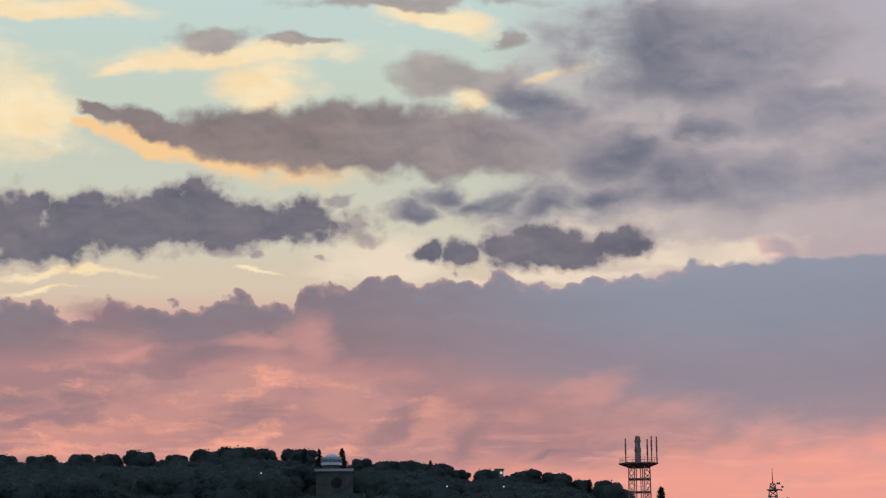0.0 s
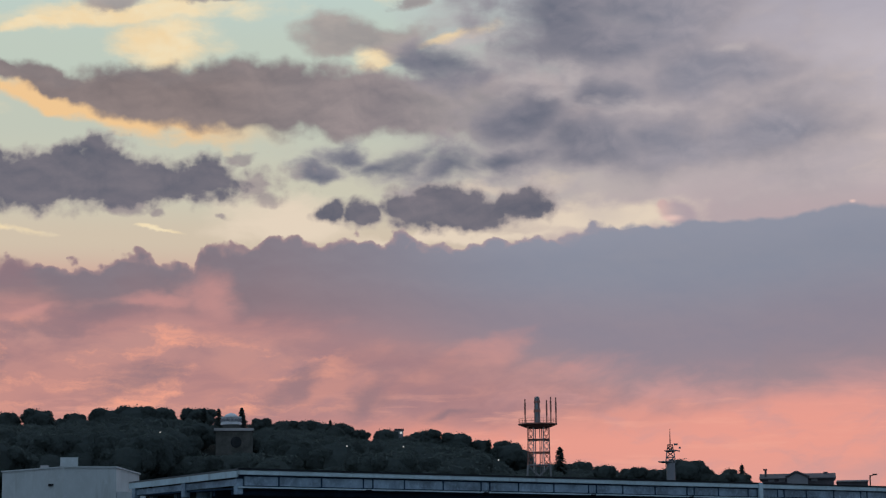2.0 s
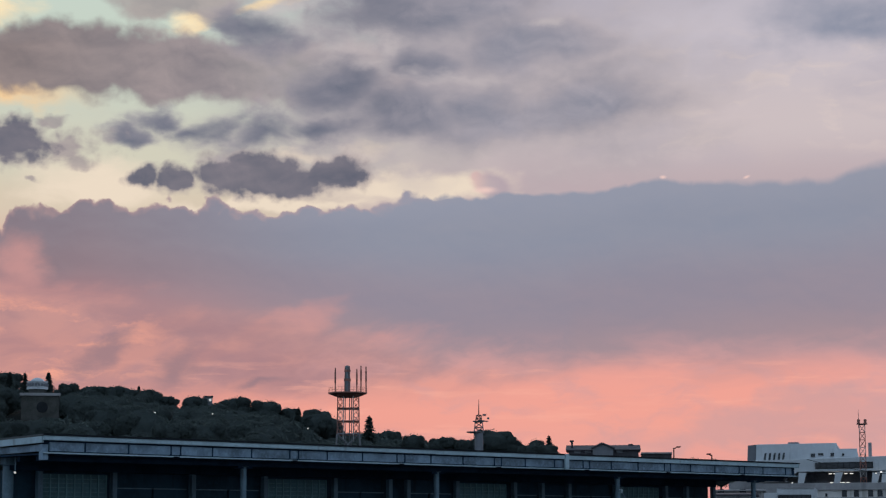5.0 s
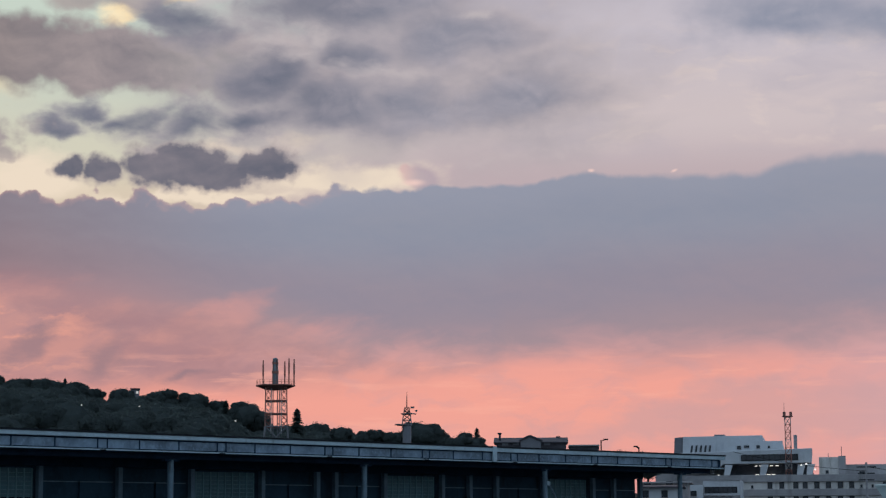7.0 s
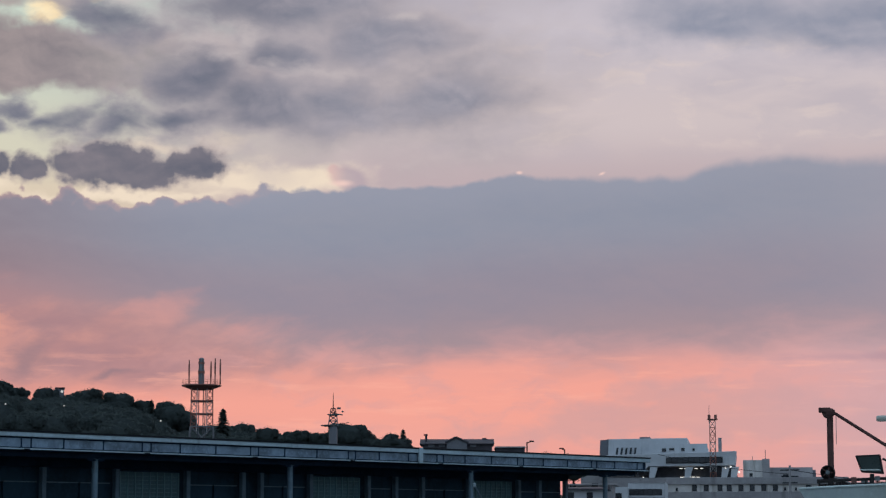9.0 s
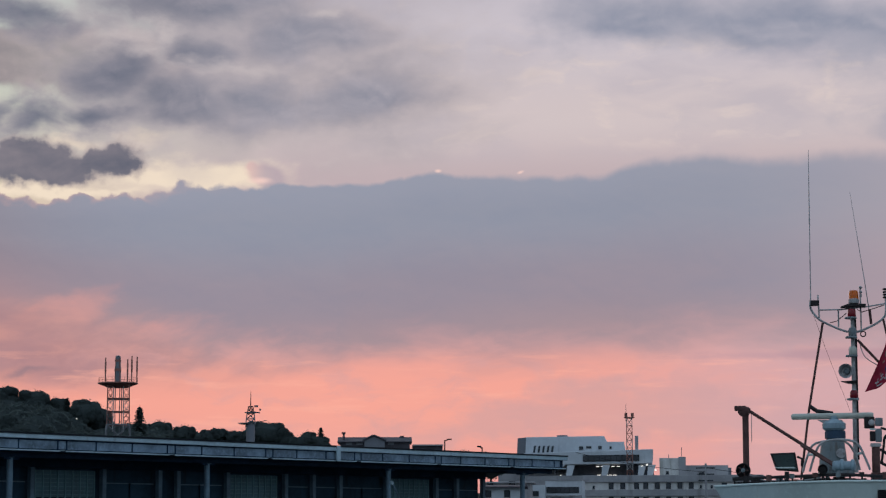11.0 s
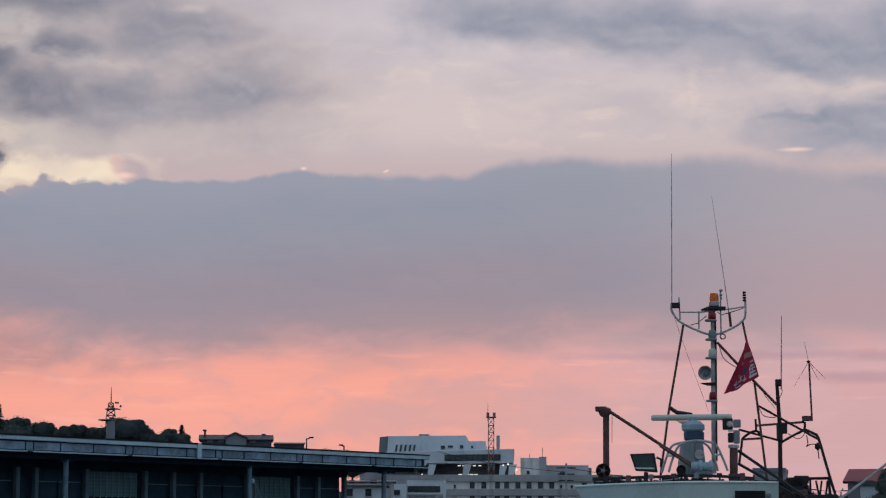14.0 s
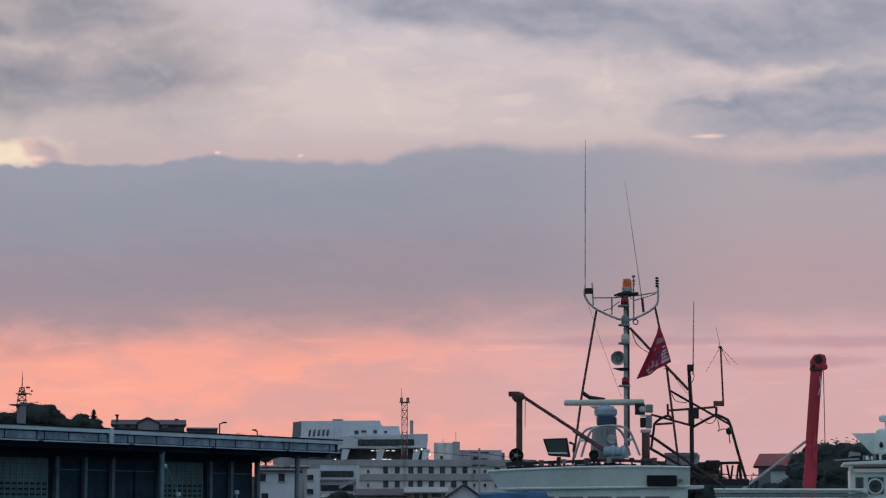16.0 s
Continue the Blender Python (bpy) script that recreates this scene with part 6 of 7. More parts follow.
    # floodlight panel
    q = [(-1.59, -1.3, 3.27), (-1.02, -1.3, 3.29), (-0.95, -1.3, 2.84), (-1.46, -1.3, 2.88)]
    flood = part("floodlight", prism(q, -1.36, -1.26, bevel=0.02), M_BLACK, t, "flat black-framed floodlight panel")
    cx, cz = sum(p[0] for p in q) / 4, sum(p[2] for p in q) / 4
    part("lens", prism([(cx + (p[0] - cx) * 0.82, 0, cz + (p[2] - cz) * 0.8) for p in q], -1.375, -1.361), M_LENS, flood, "dark green glass lens")
    part("lens_strip", prism([(cx + (p[0] - cx) * 0.8, 0, q[3][2] + 0.045 + (0.03 if i < 2 else 0.0)) for i, p in enumerate(q)], -1.379, -1.376), M_BOATWHITE, flood)
    part("yoke", tube([(-0.98, -1.3, 3.19), (-0.87, -1.3, 3.14), (-0.88, -1.3, 2.97)], 0.03, 7), M_BLACK, flood, "", True)
    part("stand", tube([(-1.22, -1.3, 2.85), (-1.23, -1.3, 2.64)], 0.05, 8), M_BLACK, flood, "", True)

    # radar
    a, b = (-1.11, -0.4, 4.15), (0.78, -0.4, 4.16)
    radar = part("radar", tube([a, lift(a, dx=0.04), lift(b, dx=-0.04), b], [0.05, 0.072, 0.072, 0.06], 14), M_CREAM, t, "cream open-array radar scanner", True)
    c = (-0.13, -0.4, 3.99)
    part("turning_unit", lathe((c[0], -0.4, (-2.86, 0, 3.82)[2]), [(0.22, 0), (0.27, 0.05), (0.27, 0.16), (0.2, 0.22), (0.1, 0.26), (0.1, 0.34)], 18), M_PALEGEAR, radar, "pale blue turning unit", True)
    part("gearbox", lathe((c[0] + 0.02, -0.4, (-2.86, 0, 3.61)[2]), [(0.2, 0), (0.24, 0.03), (0.24, 0.18), (0.22, 0.205)], 18), M_BLUEGEAR, radar, "dark blue gearbox", True)
    part("scanner_foot", prism([(-0.51, -0.4, 4.07), (0.07, -0.4, 4.06), (-0.07, -0.4, 3.96), (-0.33, -0.4, 3.97)], -0.5, -0.3), M_MASTGREY, radar)
    c2 = (-0.17, -0.4, 2.86)
    part("pedestal", lathe((c2[0], -0.4, (-2.86, 0, 2.82)[2]), [(0.36, 0), (0.34, 0.12), (0.27, (-2.86, 0, 3.54)[2] - (-2.86, 0, 2.82)[2]), (0.18, (-2.86, 0, 3.6)[2] - (-2.86, 0, 2.82)[2])], 18), M_BOATGREY, radar, "grey radar pedestal", True)
    part("pedestal_hatch", lathe((c2[0] + 0.18, -0.74, c2[2] + 0.42), [(0.02, -0.03), (0.11, -0.02), (0.11, 0.06)], 14, "y"), M_MASTGREY, radar, "", True)
    for dy in (-0.85, 0.1):
        part("guard_hoop", tube(bend([(-0.88, 0, 2.86), (-0.8, 0, 3.14), (-0.64, 0, 3.49), (-0.34, 0, 3.59), (-0.03, 0, 3.6), (0.19, 0, 3.52), (0.34, 0, 3.27), (0.44, 0, 2.91)])[0:] if dy > 0 else
                                bend([lift(p, dy=dy) for p in ((-0.71, 0, 2.86), (-0.59, 0, 3.23), (-0.45, 0, 3.49), (-0.2, 0, 3.58), (0.15, 0, 3.58), (0.4, 0, 3.48), (0.55, 0, 3.18), (0.66, 0, 2.89))]), 0.028, 10), M_MASTGREY, t, "white tubular radar guard hoop", True)
    part("guard_bar", tube([(-0.74, -0.4, 3.26), (-0.47, -0.4, 3.27)], 0.03, 8), M_BOATWHITE, t, "", True)
    part("guard_bar", tube([(0.37, -0.4, 3.27), (0.5, -0.4, 3.29)], 0.03, 8), M_BOATWHITE, t, "", True)
    # winch and black camera head
    c = (0.06, -1, 2.98)
    winch = part("winch", lathe((c[0] - 0.2, -1.0, c[2]), [(0.08, -0.05), (0.12, 0.0), (0.12, 0.12), (0.155, 0.14), (0.155, 0.2), (0.11, 0.22), (0.11, 0.36), (0.15, 0.38), (0.15, 0.44), (0.06, 0.48)], 16, "x"), M_PALEGEAR, t, "grey-blue line hauler", True)
    part("winch_base", box((c[0] - 0.15, -1.1, c[2] - 0.25), (c[0] + 0.25, -0.85, c[2] - 0.1), bevel=0.02), M_BOATGREY, winch)
    c = (-0.41, -1.2, 2.9)
    cam_head = part("searchlight", disc(c, 0.115, 0.2, 20, 0.7), M_BLACK, t, "small black searchlight", True)
    part("stand", tube([lift(c, dz=-0.1), lift(c, dz=-0.28)], 0.03, 7), M_BLACK, cam_head, "", True)
    # lamp boxes on the stout post
    a, b = (0.8, -0.5, 2.67), (0.81, -0.5, 3.49)
    post = part("lamp_post", tube([a, b], 0.095, 14), M_RUSTY, t, "stout brown lamp post", True)
    part("collar", lathe(lift(b, dz=-0.06), [(0.12, 0), (0.13, 0.03), (0.12, 0.08)], 14), M_MASTGREY, post, "", True)
    for (u, v, w, h2), mt in (((190, 132, 244, 72), M_BLACK), ((246, 120, 286, 78), M_BOATGREY), ((217, 200, 246, 148), M_BLACK), ((246, 205, 280, 135), M_BOATGREY)):
        part("lamp_box", box(corner3(u, v), lift(corner3(w, h2), dy=0.28), bevel=0.025), mt, post)
    part("lamp_rim", box(lift(corner3(218, 144), dy=-0.02), lift(corner3(252, 134), dy=-0.005), bevel=0.004), M_BOATWHITE, post)
    c = corner3(228, 104)
    part("lamp_glass", lathe(lift(c, dy=-0.02), [(0.02, -0.03), (0.06, -0.02), (0.075, 0.02)], 14, "y"), M_MASTGREY, post, "", True)

    # main mast
    a, b = (0.35, 0.2, 4.15), (0.38, 0.2, 6.78)
    mast = part("mast", tube([lift(a, dz=-1.3), b], 0.06, 12), M_MASTGREY, t, "grey-white main mast pole", True)
    part("cable_run", tube([lift((0.42, 0.15, 4.15), dz=-1.0), (0.44, 0.15, 5.98), (0.43, 0.15, 6.66)], 0.02, 7), M_BLACK, mast, "", True)
    part("top_plate", prism([(0.09, 0.2, 6.76), (0.28, 0.2, 6.83), (0.69, 0.2, 6.82), (0.68, 0.2, 6.76)], 0.0, 0.4, bevel=0.008), M_BLACK, mast)
    c = (0.41, 0.2, 6.85)
    beacon = part("beacon", lathe((c[0], 0.2, c[2]), [(0.12, 0), (0.125, 0.02), (0.125, 0.1), (0.11, 0.11)], 18), M_MASTGREY, mast, "amber flashing beacon on a grey base", True)
    part("beacon_lens", lathe((c[0], 0.2, c[2] + 0.105), [(0.113, 0), (0.112, 0.14), (0.095, 0.2), (0.03, 0.215)], 18), M_AMBER, beacon, "amber lens", True)
    for x, y0p, y1p, mt, lb in ((316, 214, 177, M_REDLAMP, "red signal lantern"), (317, 315, 275, M_BOATGREY, "grey signal lantern"), (316, 412, 374, M_CREAM, "cream signal lantern"), (316, 637, 601, M_REDLAMP, "red signal lantern")):
        lamp_row(mast, x, y0p, y1p, mt, lb)
    horn = part("loudspeaker", lathe((corner1(277, 500)[0], -0.05, corner1(277, 500)[2]), [(0.10, 0.0), (0.165, -0.17), (0.172, -0.18), (0.172, -0.15), (0.08, 0.05), (0.06, 0.2)], 22, "y"), M_MASTGREY, mast, "grey horn loudspeaker", True)
    part("horn_core", lathe((corner1(282, 500)[0], -0.06, corner1(282, 500)[2]), [(0.02, -0.07), (0.06, -0.05), (0.075, 0.03)], 14, "y"), M_BOATGREY, horn, "", True)
    part("shelf", prism([corner1(250, 548), corner1(330, 545), corner1(330, 560), corner1(290, 560)], 0.05, 0.3), M_BLACK, mast)
    part("ring", torus(corner1(372, 302), 0.06, 0.014), M_BLACK, mast, "", True)
    # yard: bowed lower tube, straight upper tube, uprights
    part("yard", tube(bend([(-0.6, 0.2, 6.95), (-0.61, 0.2, 6.79), (-0.55, 0.2, 6.65), (-0.4, 0.2, 6.48), (-0.13, 0.2, 6.33), (0.24, 0.2, 6.18), (0.5, 0.2, 6.18), (0.86, 0.2, 6.33), (1.07, 0.2, 6.48), (1.15, 0.2, 6.64), (1.15, 0.2, 7.07)]), 0.027, 8), M_MASTGREY, mast, "bowed grey yard tube", True)
    part("yard_bar", tube([(-0.4, 0.2, 6.71), (0.11, 0.2, 6.71), (0.73, 0.2, 6.77), (1.13, 0.2, 6.83)], 0.018, 7), M_MASTGREY, mast, "", True)
    for p, q in (((144, 92), (149, 212)), ((248, 168), (247, 262)), ((363, 55), (363, 284))):
        part("yard_upright", tube([corner1(*p), corner1(*q)], 0.02, 7), M_MASTGREY, mast, "", True)
    part("yard_brace", tube([(-0.16, 0.2, 6.4), (0.0, 0.2, 6.44), (0.23, 0.2, 6.62)], 0.01, 6), M_BLACK, mast)
    part("yard_brace", tube([(0.48, 0.2, 6.71), (0.59, 0.2, 6.64), (0.91, 0.2, 6.73), (1.11, 0.2, 6.8)], 0.01, 6), M_BLACK, mast)
    a, b = (-0.6, 0.1, 6.81), (-0.4, 0.1, 6.94)
    part("aerial_box", box((a[0], 0.1, a[2]), (b[0], 0.25, b[2]), bevel=0.01), M_BLACK, mast)
    for k, yy in enumerate((58, 82, 100)):
        part("sensor", lathe(corner1(365, yy), [(0.025, -0.03), (0.05 - 0.008 * k, 0), (0.025, 0.035)], 10), M_MASTGREY, mast, "", True)
    for k, yy in enumerate((70, 84, 98, 112)):
        part("sensor", lathe(corner1(488, yy), [(0.03, -0.025), (0.052, 0), (0.03, 0.025)], 10), M_BLACK, mast, "", True)
    part("whip_antenna", tube([(-0.6, 0.2, 6.79), (-0.58, 0.2, 8.7), (-0.58, 0.2, 8.84), (-0.56, 0.2, 10.59)], [0.016, 0.011, 0.016, 0.005], 6), M_MASTGREY, t, "tall grey whip antenna", True)
    part("whip_antenna", tube([(0.81, 0.2, 6.37), (0.75, 0.2, 6.76), (0.66, 0.2, 7.49), (0.39, 0.2, 9.54)], [0.02, 0.013, 0.01, 0.004], 6), M_MASTGREY, t, "raked grey whip antenna", True)
    part("antenna_base", tube([(0.8, 0.18, 6.35), (0.77, 0.18, 6.7)], 0.032, 8), M_RUSTY, t, "", True)
    # stays
    part("stay", tube([(-0.33, 0.2, 6.4), (-0.7, 0.2, 4.36), (-0.93, 0.2, 2.7)], 0.028, 8), M_RUSTY, t, "rusty tubular mast stay", True)
    part("stay", tube([(1.08, 0.2, 6.47), (1.17, 0.2, 6.0)], 0.026, 8), M_RUSTY, t, "", True)
    part("stay", tube([(1.34, 0.2, 4.99), (1.44, 0.2, 4.08), (1.6, 0.2, 2.64)], 0.028, 8), M_RUSTY, t, "", True)
    part("stay", tube([(0.47, 0.2, 5.98), (0.92, 0.2, 5.48), (1.85, 0.2, 4.48)], 0.032, 8), M_RUSTY, t, "", True)
    part("stay", tube([(-0.69, 0.4, 4.44), (-0.52, 0.4, 4.32), (-0.15, 0.4, 4.26)], 0.05, 8), M_BLACK, t, "", True)
    part("wire", tube([(-0.58, 0.2, 6.72), (-0.27, 0.2, 5.76), (0.25, 0.2, 4.31)], 0.005, 4), M_WIRE, t)
    part("wire", tube(bend([(0.52, 0.2, 5.89), (0.63, 0.2, 5.58), (0.92, 0.2, 5.37)]), 0.012, 5), M_MASTGREY, t)
    part("wire", tube(bend([(1.23, 0.2, 5.01), (1.43, 0.2, 4.94), (1.6, 0.2, 4.67), (1.82, 0.2, 4.39)]), 0.007, 4), M_WIRE, t)

    # flag
    flag(t)
    # aft black mast with its arms
    aft = part("aft_mast", tube([(1.92, 0.6, 2.61), (1.93, 0.6, 3.96), (1.88, 0.6, 5.01)], [0.056, 0.052, 0.042], 10), M_BLACK, t, "black aft mast", True)
    a, b = (1.84, 0.6, 4.95), (1.99, 0.6, 5.11)
    part("box_head", box((a[0], 0.5, a[2]), (b[0], 0.7, b[2]), bevel=0.015), M_BLACK, aft)
    a, b = (1.85, 0.5, 3.65), (1.99, 0.5, 4.05)
    part("junction_box", box((a[0], 0.45, a[2]), (b[0], 0.7, b[2]), bevel=0.02), M_BLACK, aft)
    a, b = (1.97, 0.5, 3.81), (2.1, 0.5, 4.04)
    part("junction_box", box((a[0] + 0.005, 0.45, a[2]), (b[0], 0.7, b[2]), bevel=0.02), M_BLACK, aft)
    part("whip_antenna", tube([(1.98, 0.6, 4.87), (1.99, 0.6, 5.32), (2.02, 0.6, 6.64)], [0.018, 0.018, 0.01], 6), M_MASTGREY, t, "", True)
    part("wire", tube(bend([(1.98, 0.6, 4.94), (2.0, 0.6, 4.8), (1.92, 0.6, 4.64)]), 0.01, 5), M_WIRE, t)
    bars = (((1.33, 0.5, 5.08), (1.86, 0.5, 4.51)), ((1.42, 0.4, 4.47), (2.81, 0.4, 3.67)), ((1.35, 0.7, 4.01), (2.51, 0.7, 4.09)), ((0.95, 0.3, 3.9), (1.94, 0.6, 3.64)), ((1.01, 0.5, 3.67), (1.52, 0.5, 3.7)),
            ((1.36, 0.7, 4.17), (1.37, 0.7, 3.89)), ((0.91, -0.3, 3.38), (2.64, -0.6, 2.14)), ((0.91, 0.1, 3.09), (2.15, -0.4, 2.36)), ((2.48, 0.9, 2.7), (2.62, 0.9, 2.35)), ((2.05, 0.9, 2.74), (3.14, 0.9, 2.76)), ((3.07, 0.9, 2.75), (3.1, 0.9, 2.35)))
    for k, (p, q) in enumerate(bars):
        part("aft_bar", tube([p, q], 0.027 if k < 6 else 0.035, 8), M_RUSTY if k in (0, 2, 4) else M_BLACK, t, "", True)
    part("aft_bar", tube(bend([(1.95, 0.6, 3.6), (2.23, 0.6, 3.76), (2.48, 0.6, 3.89), (2.52, 0.6, 3.98), (2.52, 0.6, 4.09)]), 0.03, 8), M_BLACK, t, "", True)
    part("aft_bar", tube(bend([(0.95, 0.4, 3.1), (1.01, 0.4, 3.51), (1.06, 0.4, 3.71), (1.35, 0.4, 3.87), (1.51, 0.4, 3.73)]), 0.03, 8), M_BLACK, t, "", True)
    part("gantry_tube", tube(bend([(2.51, 0.6, 3.91), (2.73, 0.6, 3.81), (2.84, 0.6, 3.68), (3.03, 0.6, 2.97), (3.21, 0.6, 2.33)]), 0.034, 8), M_BLACK, t, "", True)
    a, b = (2.47, 0.9, 2.2), (3.25, 0.9, 2.36)
    part("aft_platform", box((a[0], 0.2, a[2]), (b[0], 1.3, b[2]), bevel=0.02), M_BLACK, t, "black aft platform")
    a, b = (2.46, 0.6, 4.11), (2.71, 0.6, 4.23)
    part("aerial_box", box((a[0], 0.5, a[2]), (b[0], 0.7, b[2]), bevel=0.01), M_RUSTY, t)
    part("antenna_pole", tube([(2.69, 0.6, 4.19), (2.65, 0.6, 5.53)], 0.022, 8), M_RUSTY, t, "slim ground-plane antenna pole", True)
    c = (2.64, 0.6, 5.53)
    part("antenna_hub", lathe(lift(c, dz=-0.02), [(0.03, 0), (0.06, 0.02), (0.03, 0.05)], 10), M_BLACK, t, "", True)
    for p in ((2.55, 0.6, 6.01), (2.29, 0.6, 4.94), (3.06, 0.9, 5.13), (2.9, 1.2, 5.13)):
        part("radial_wire", tube([c, p], [0.008, 0.004], 4), M_WIRE, t)
    part("wire", tube(bend([(2.12, 0.5, 3.81), (2.32, 0.5, 3.69), (2.45, 0.5, 3.73), (2.51, 0.5, 3.82)]), 0.01, 5), M_WIRE, t)
    part("wire", tube(bend([(2.55, 0.5, 3.77), (2.58, 0.5, 3.57), (2.54, 0.5, 3.5), (2.65, 0.5, 3.55), (2.79, 0.5, 3.55)]), 0.012, 5), M_WIRE, t)
    part("wire", tube(bend([(1.45, 0.5, 4.41), (1.56, 0.5, 4.23), (1.83, 0.5, 4.19)]), 0.01, 5), M_WIRE, t)
    a = (2.81, 0.5, 3.5)
    part("hanging_block", lathe(lift(a, dz=-0.08), [(0.03, 0), (0.07, 0.04), (0.07, 0.12), (0.02, 0.17)], 10), M_BLACK, t, "", True)
    part("hanging_chain", tube([lift(a, dz=-0.08), (2.83, 0.5, 3.21)], 0.014, 5), M_BLACK, t)
    # dark gear heaped behind the wheelhouse
    rng = random.Random(9)
    for k in range(34):
        c = corner4(190 + rng.uniform(0, 150), 900 + rng.uniform(-25, 70))
        s = rng.uniform(0.08, 0.2)
        part("deck_gear", box(lift(c, -s, -0.1, -s * 0.6), lift(c, s, 0.3, s * 0.5), bevel=0.03), rng.choice((M_BLACK, M_BLACK, M_BLACK, M_RUSTY)), t)
    # small gear, boxes, cable coils and pipes on the wheelhouse roof
    for k in range(46):
        x = ra[0] + 0.3 + (rc[0] - ra[0] - 0.3) * rng.random()
        z = ra[2] + (rb[2] - ra[2]) * min(1, (x - ra[0]) / (rc[0] - ra[0]) * 1.8)
        h, w, y = rng.uniform(0.03, 0.2), rng.uniform(0.04, 0.16), rng.uniform(-0.9, 0.6)
        if k % 3:
            part("roof_fitting", box((x - w, y, z - 0.32), (x + w, y + 0.2, z - 0.14 + h), bevel=0.012), rng.choice((M_BLACK, M_BLACK, M_RUSTY, M_BOATGREY)), t)
        else:
            part("roof_cable", tube(bend([(x - 0.5, y, z - 0.1), (x - 0.2, y - 0.1, z - 0.18), (x + 0.1, y - 0.05, z - 0.08), (x + 0.5, y, z - 0.15)], 4), 0.018, 5), M_BLACK, t)
    for k in range(10):
        a = corner4(200 + k * 30, 880 + rng.uniform(-6, 10))
        part("aft_upright", tube([a, corner4(205 + k * 30 + rng.uniform(-20, 20), 985)], 0.025, 6), M_BLACK, t)
    # blue tarpaulin over gear ahead of the wheelhouse
    a, b = (-2.75, -1.9, 2.03), (-1.26, -1.9, 2.07)
    tarp = bmesh.new()
    rows = []
    for i in range(15):
        u = a[0] - 0.3 + (b[0] - a[0] + 0.3) * i / 14
        rows.append([tarp.verts.new((u, -1.9 - 0.35 + 0.1 * j, (a[2] - 0.25 * (i > 12) + 0.06 * noise.noise((u * 2.5, j * 0.6, 0))) - (0.5 if j in (0, 6) else 0.0) - (0.05 if j in (1, 5) else 0))) for j in range(7)])
    for p, q in zip(rows, rows[1:]):
        for j in range(6):
            tarp.faces.new((p[j], q[j], q[j + 1], p[j + 1]))
    bmesh.ops.recalc_face_normals(tarp, faces=tarp.faces)
    part("tarpaulin", tarp, M_TARP, t, "crumpled blue tarpaulin", True)


C1X, C1Z = ((-1.08, 0.2, 7.51), (1.64, 0.2, 7.48)), ((0.29, 0.2, 7.49), (0.25, 0.2, 4.31))
C3X, C3Z = ((-0.28, -0.6, 4.45), (2.37, -0.6, 4.44)), ((1.05, -0.6, 4.44), (1.02, -0.6, 2.24))
C4X, C4Z = ((0.91, 0.6, 2.61), (3.16, 0.6, 2.61)), ((2.1, 0.6, 6.7), (2.03, 0.6, 2.16))


def corner1(x, y):
    """A place in the plane of the main mast."""
    return (C1X[0][0] + (C1X[1][0] - C1X[0][0]) * x / 600, 0.2, C1Z[0][2] + (C1Z[1][2] - C1Z[0][2]) * y / 700)


def corner3(x, y):
    """A place in the plane of the lamp post."""
    return (C3X[0][0] + (C3X[1][0] - C3X[0][0]) * x / 600, -0.6, C3Z[0][2] + (C3Z[1][2] - C3Z[0][2]) * y / 500)


def corner4(x, y):
    """A place in the plane of the aft mast."""
    return (C4X[0][0] + (C4X[1][0] - C4X[0][0]) * x / 500, 0.6, C4Z[0][2] + (C4Z[1][2] - C4Z[0][2]) * y / 1000)


def lamp_row(mast, x, y0, y1, mt, lb):
    c, d = corner1(x, y0), corner1(x, y1)
    lamp_on(mast, (c[0], 0.05, c[2]), 0.19, d[2] - c[2] + 0.02, mt, 0.27, lb)


def torus(c, R, r):
    return tube([(c[0] + R * math.cos(a), c[1], c[2] + R * math.sin(a)) for a in (2 * math.pi * k / 20 for k in range(21))], r, 6)


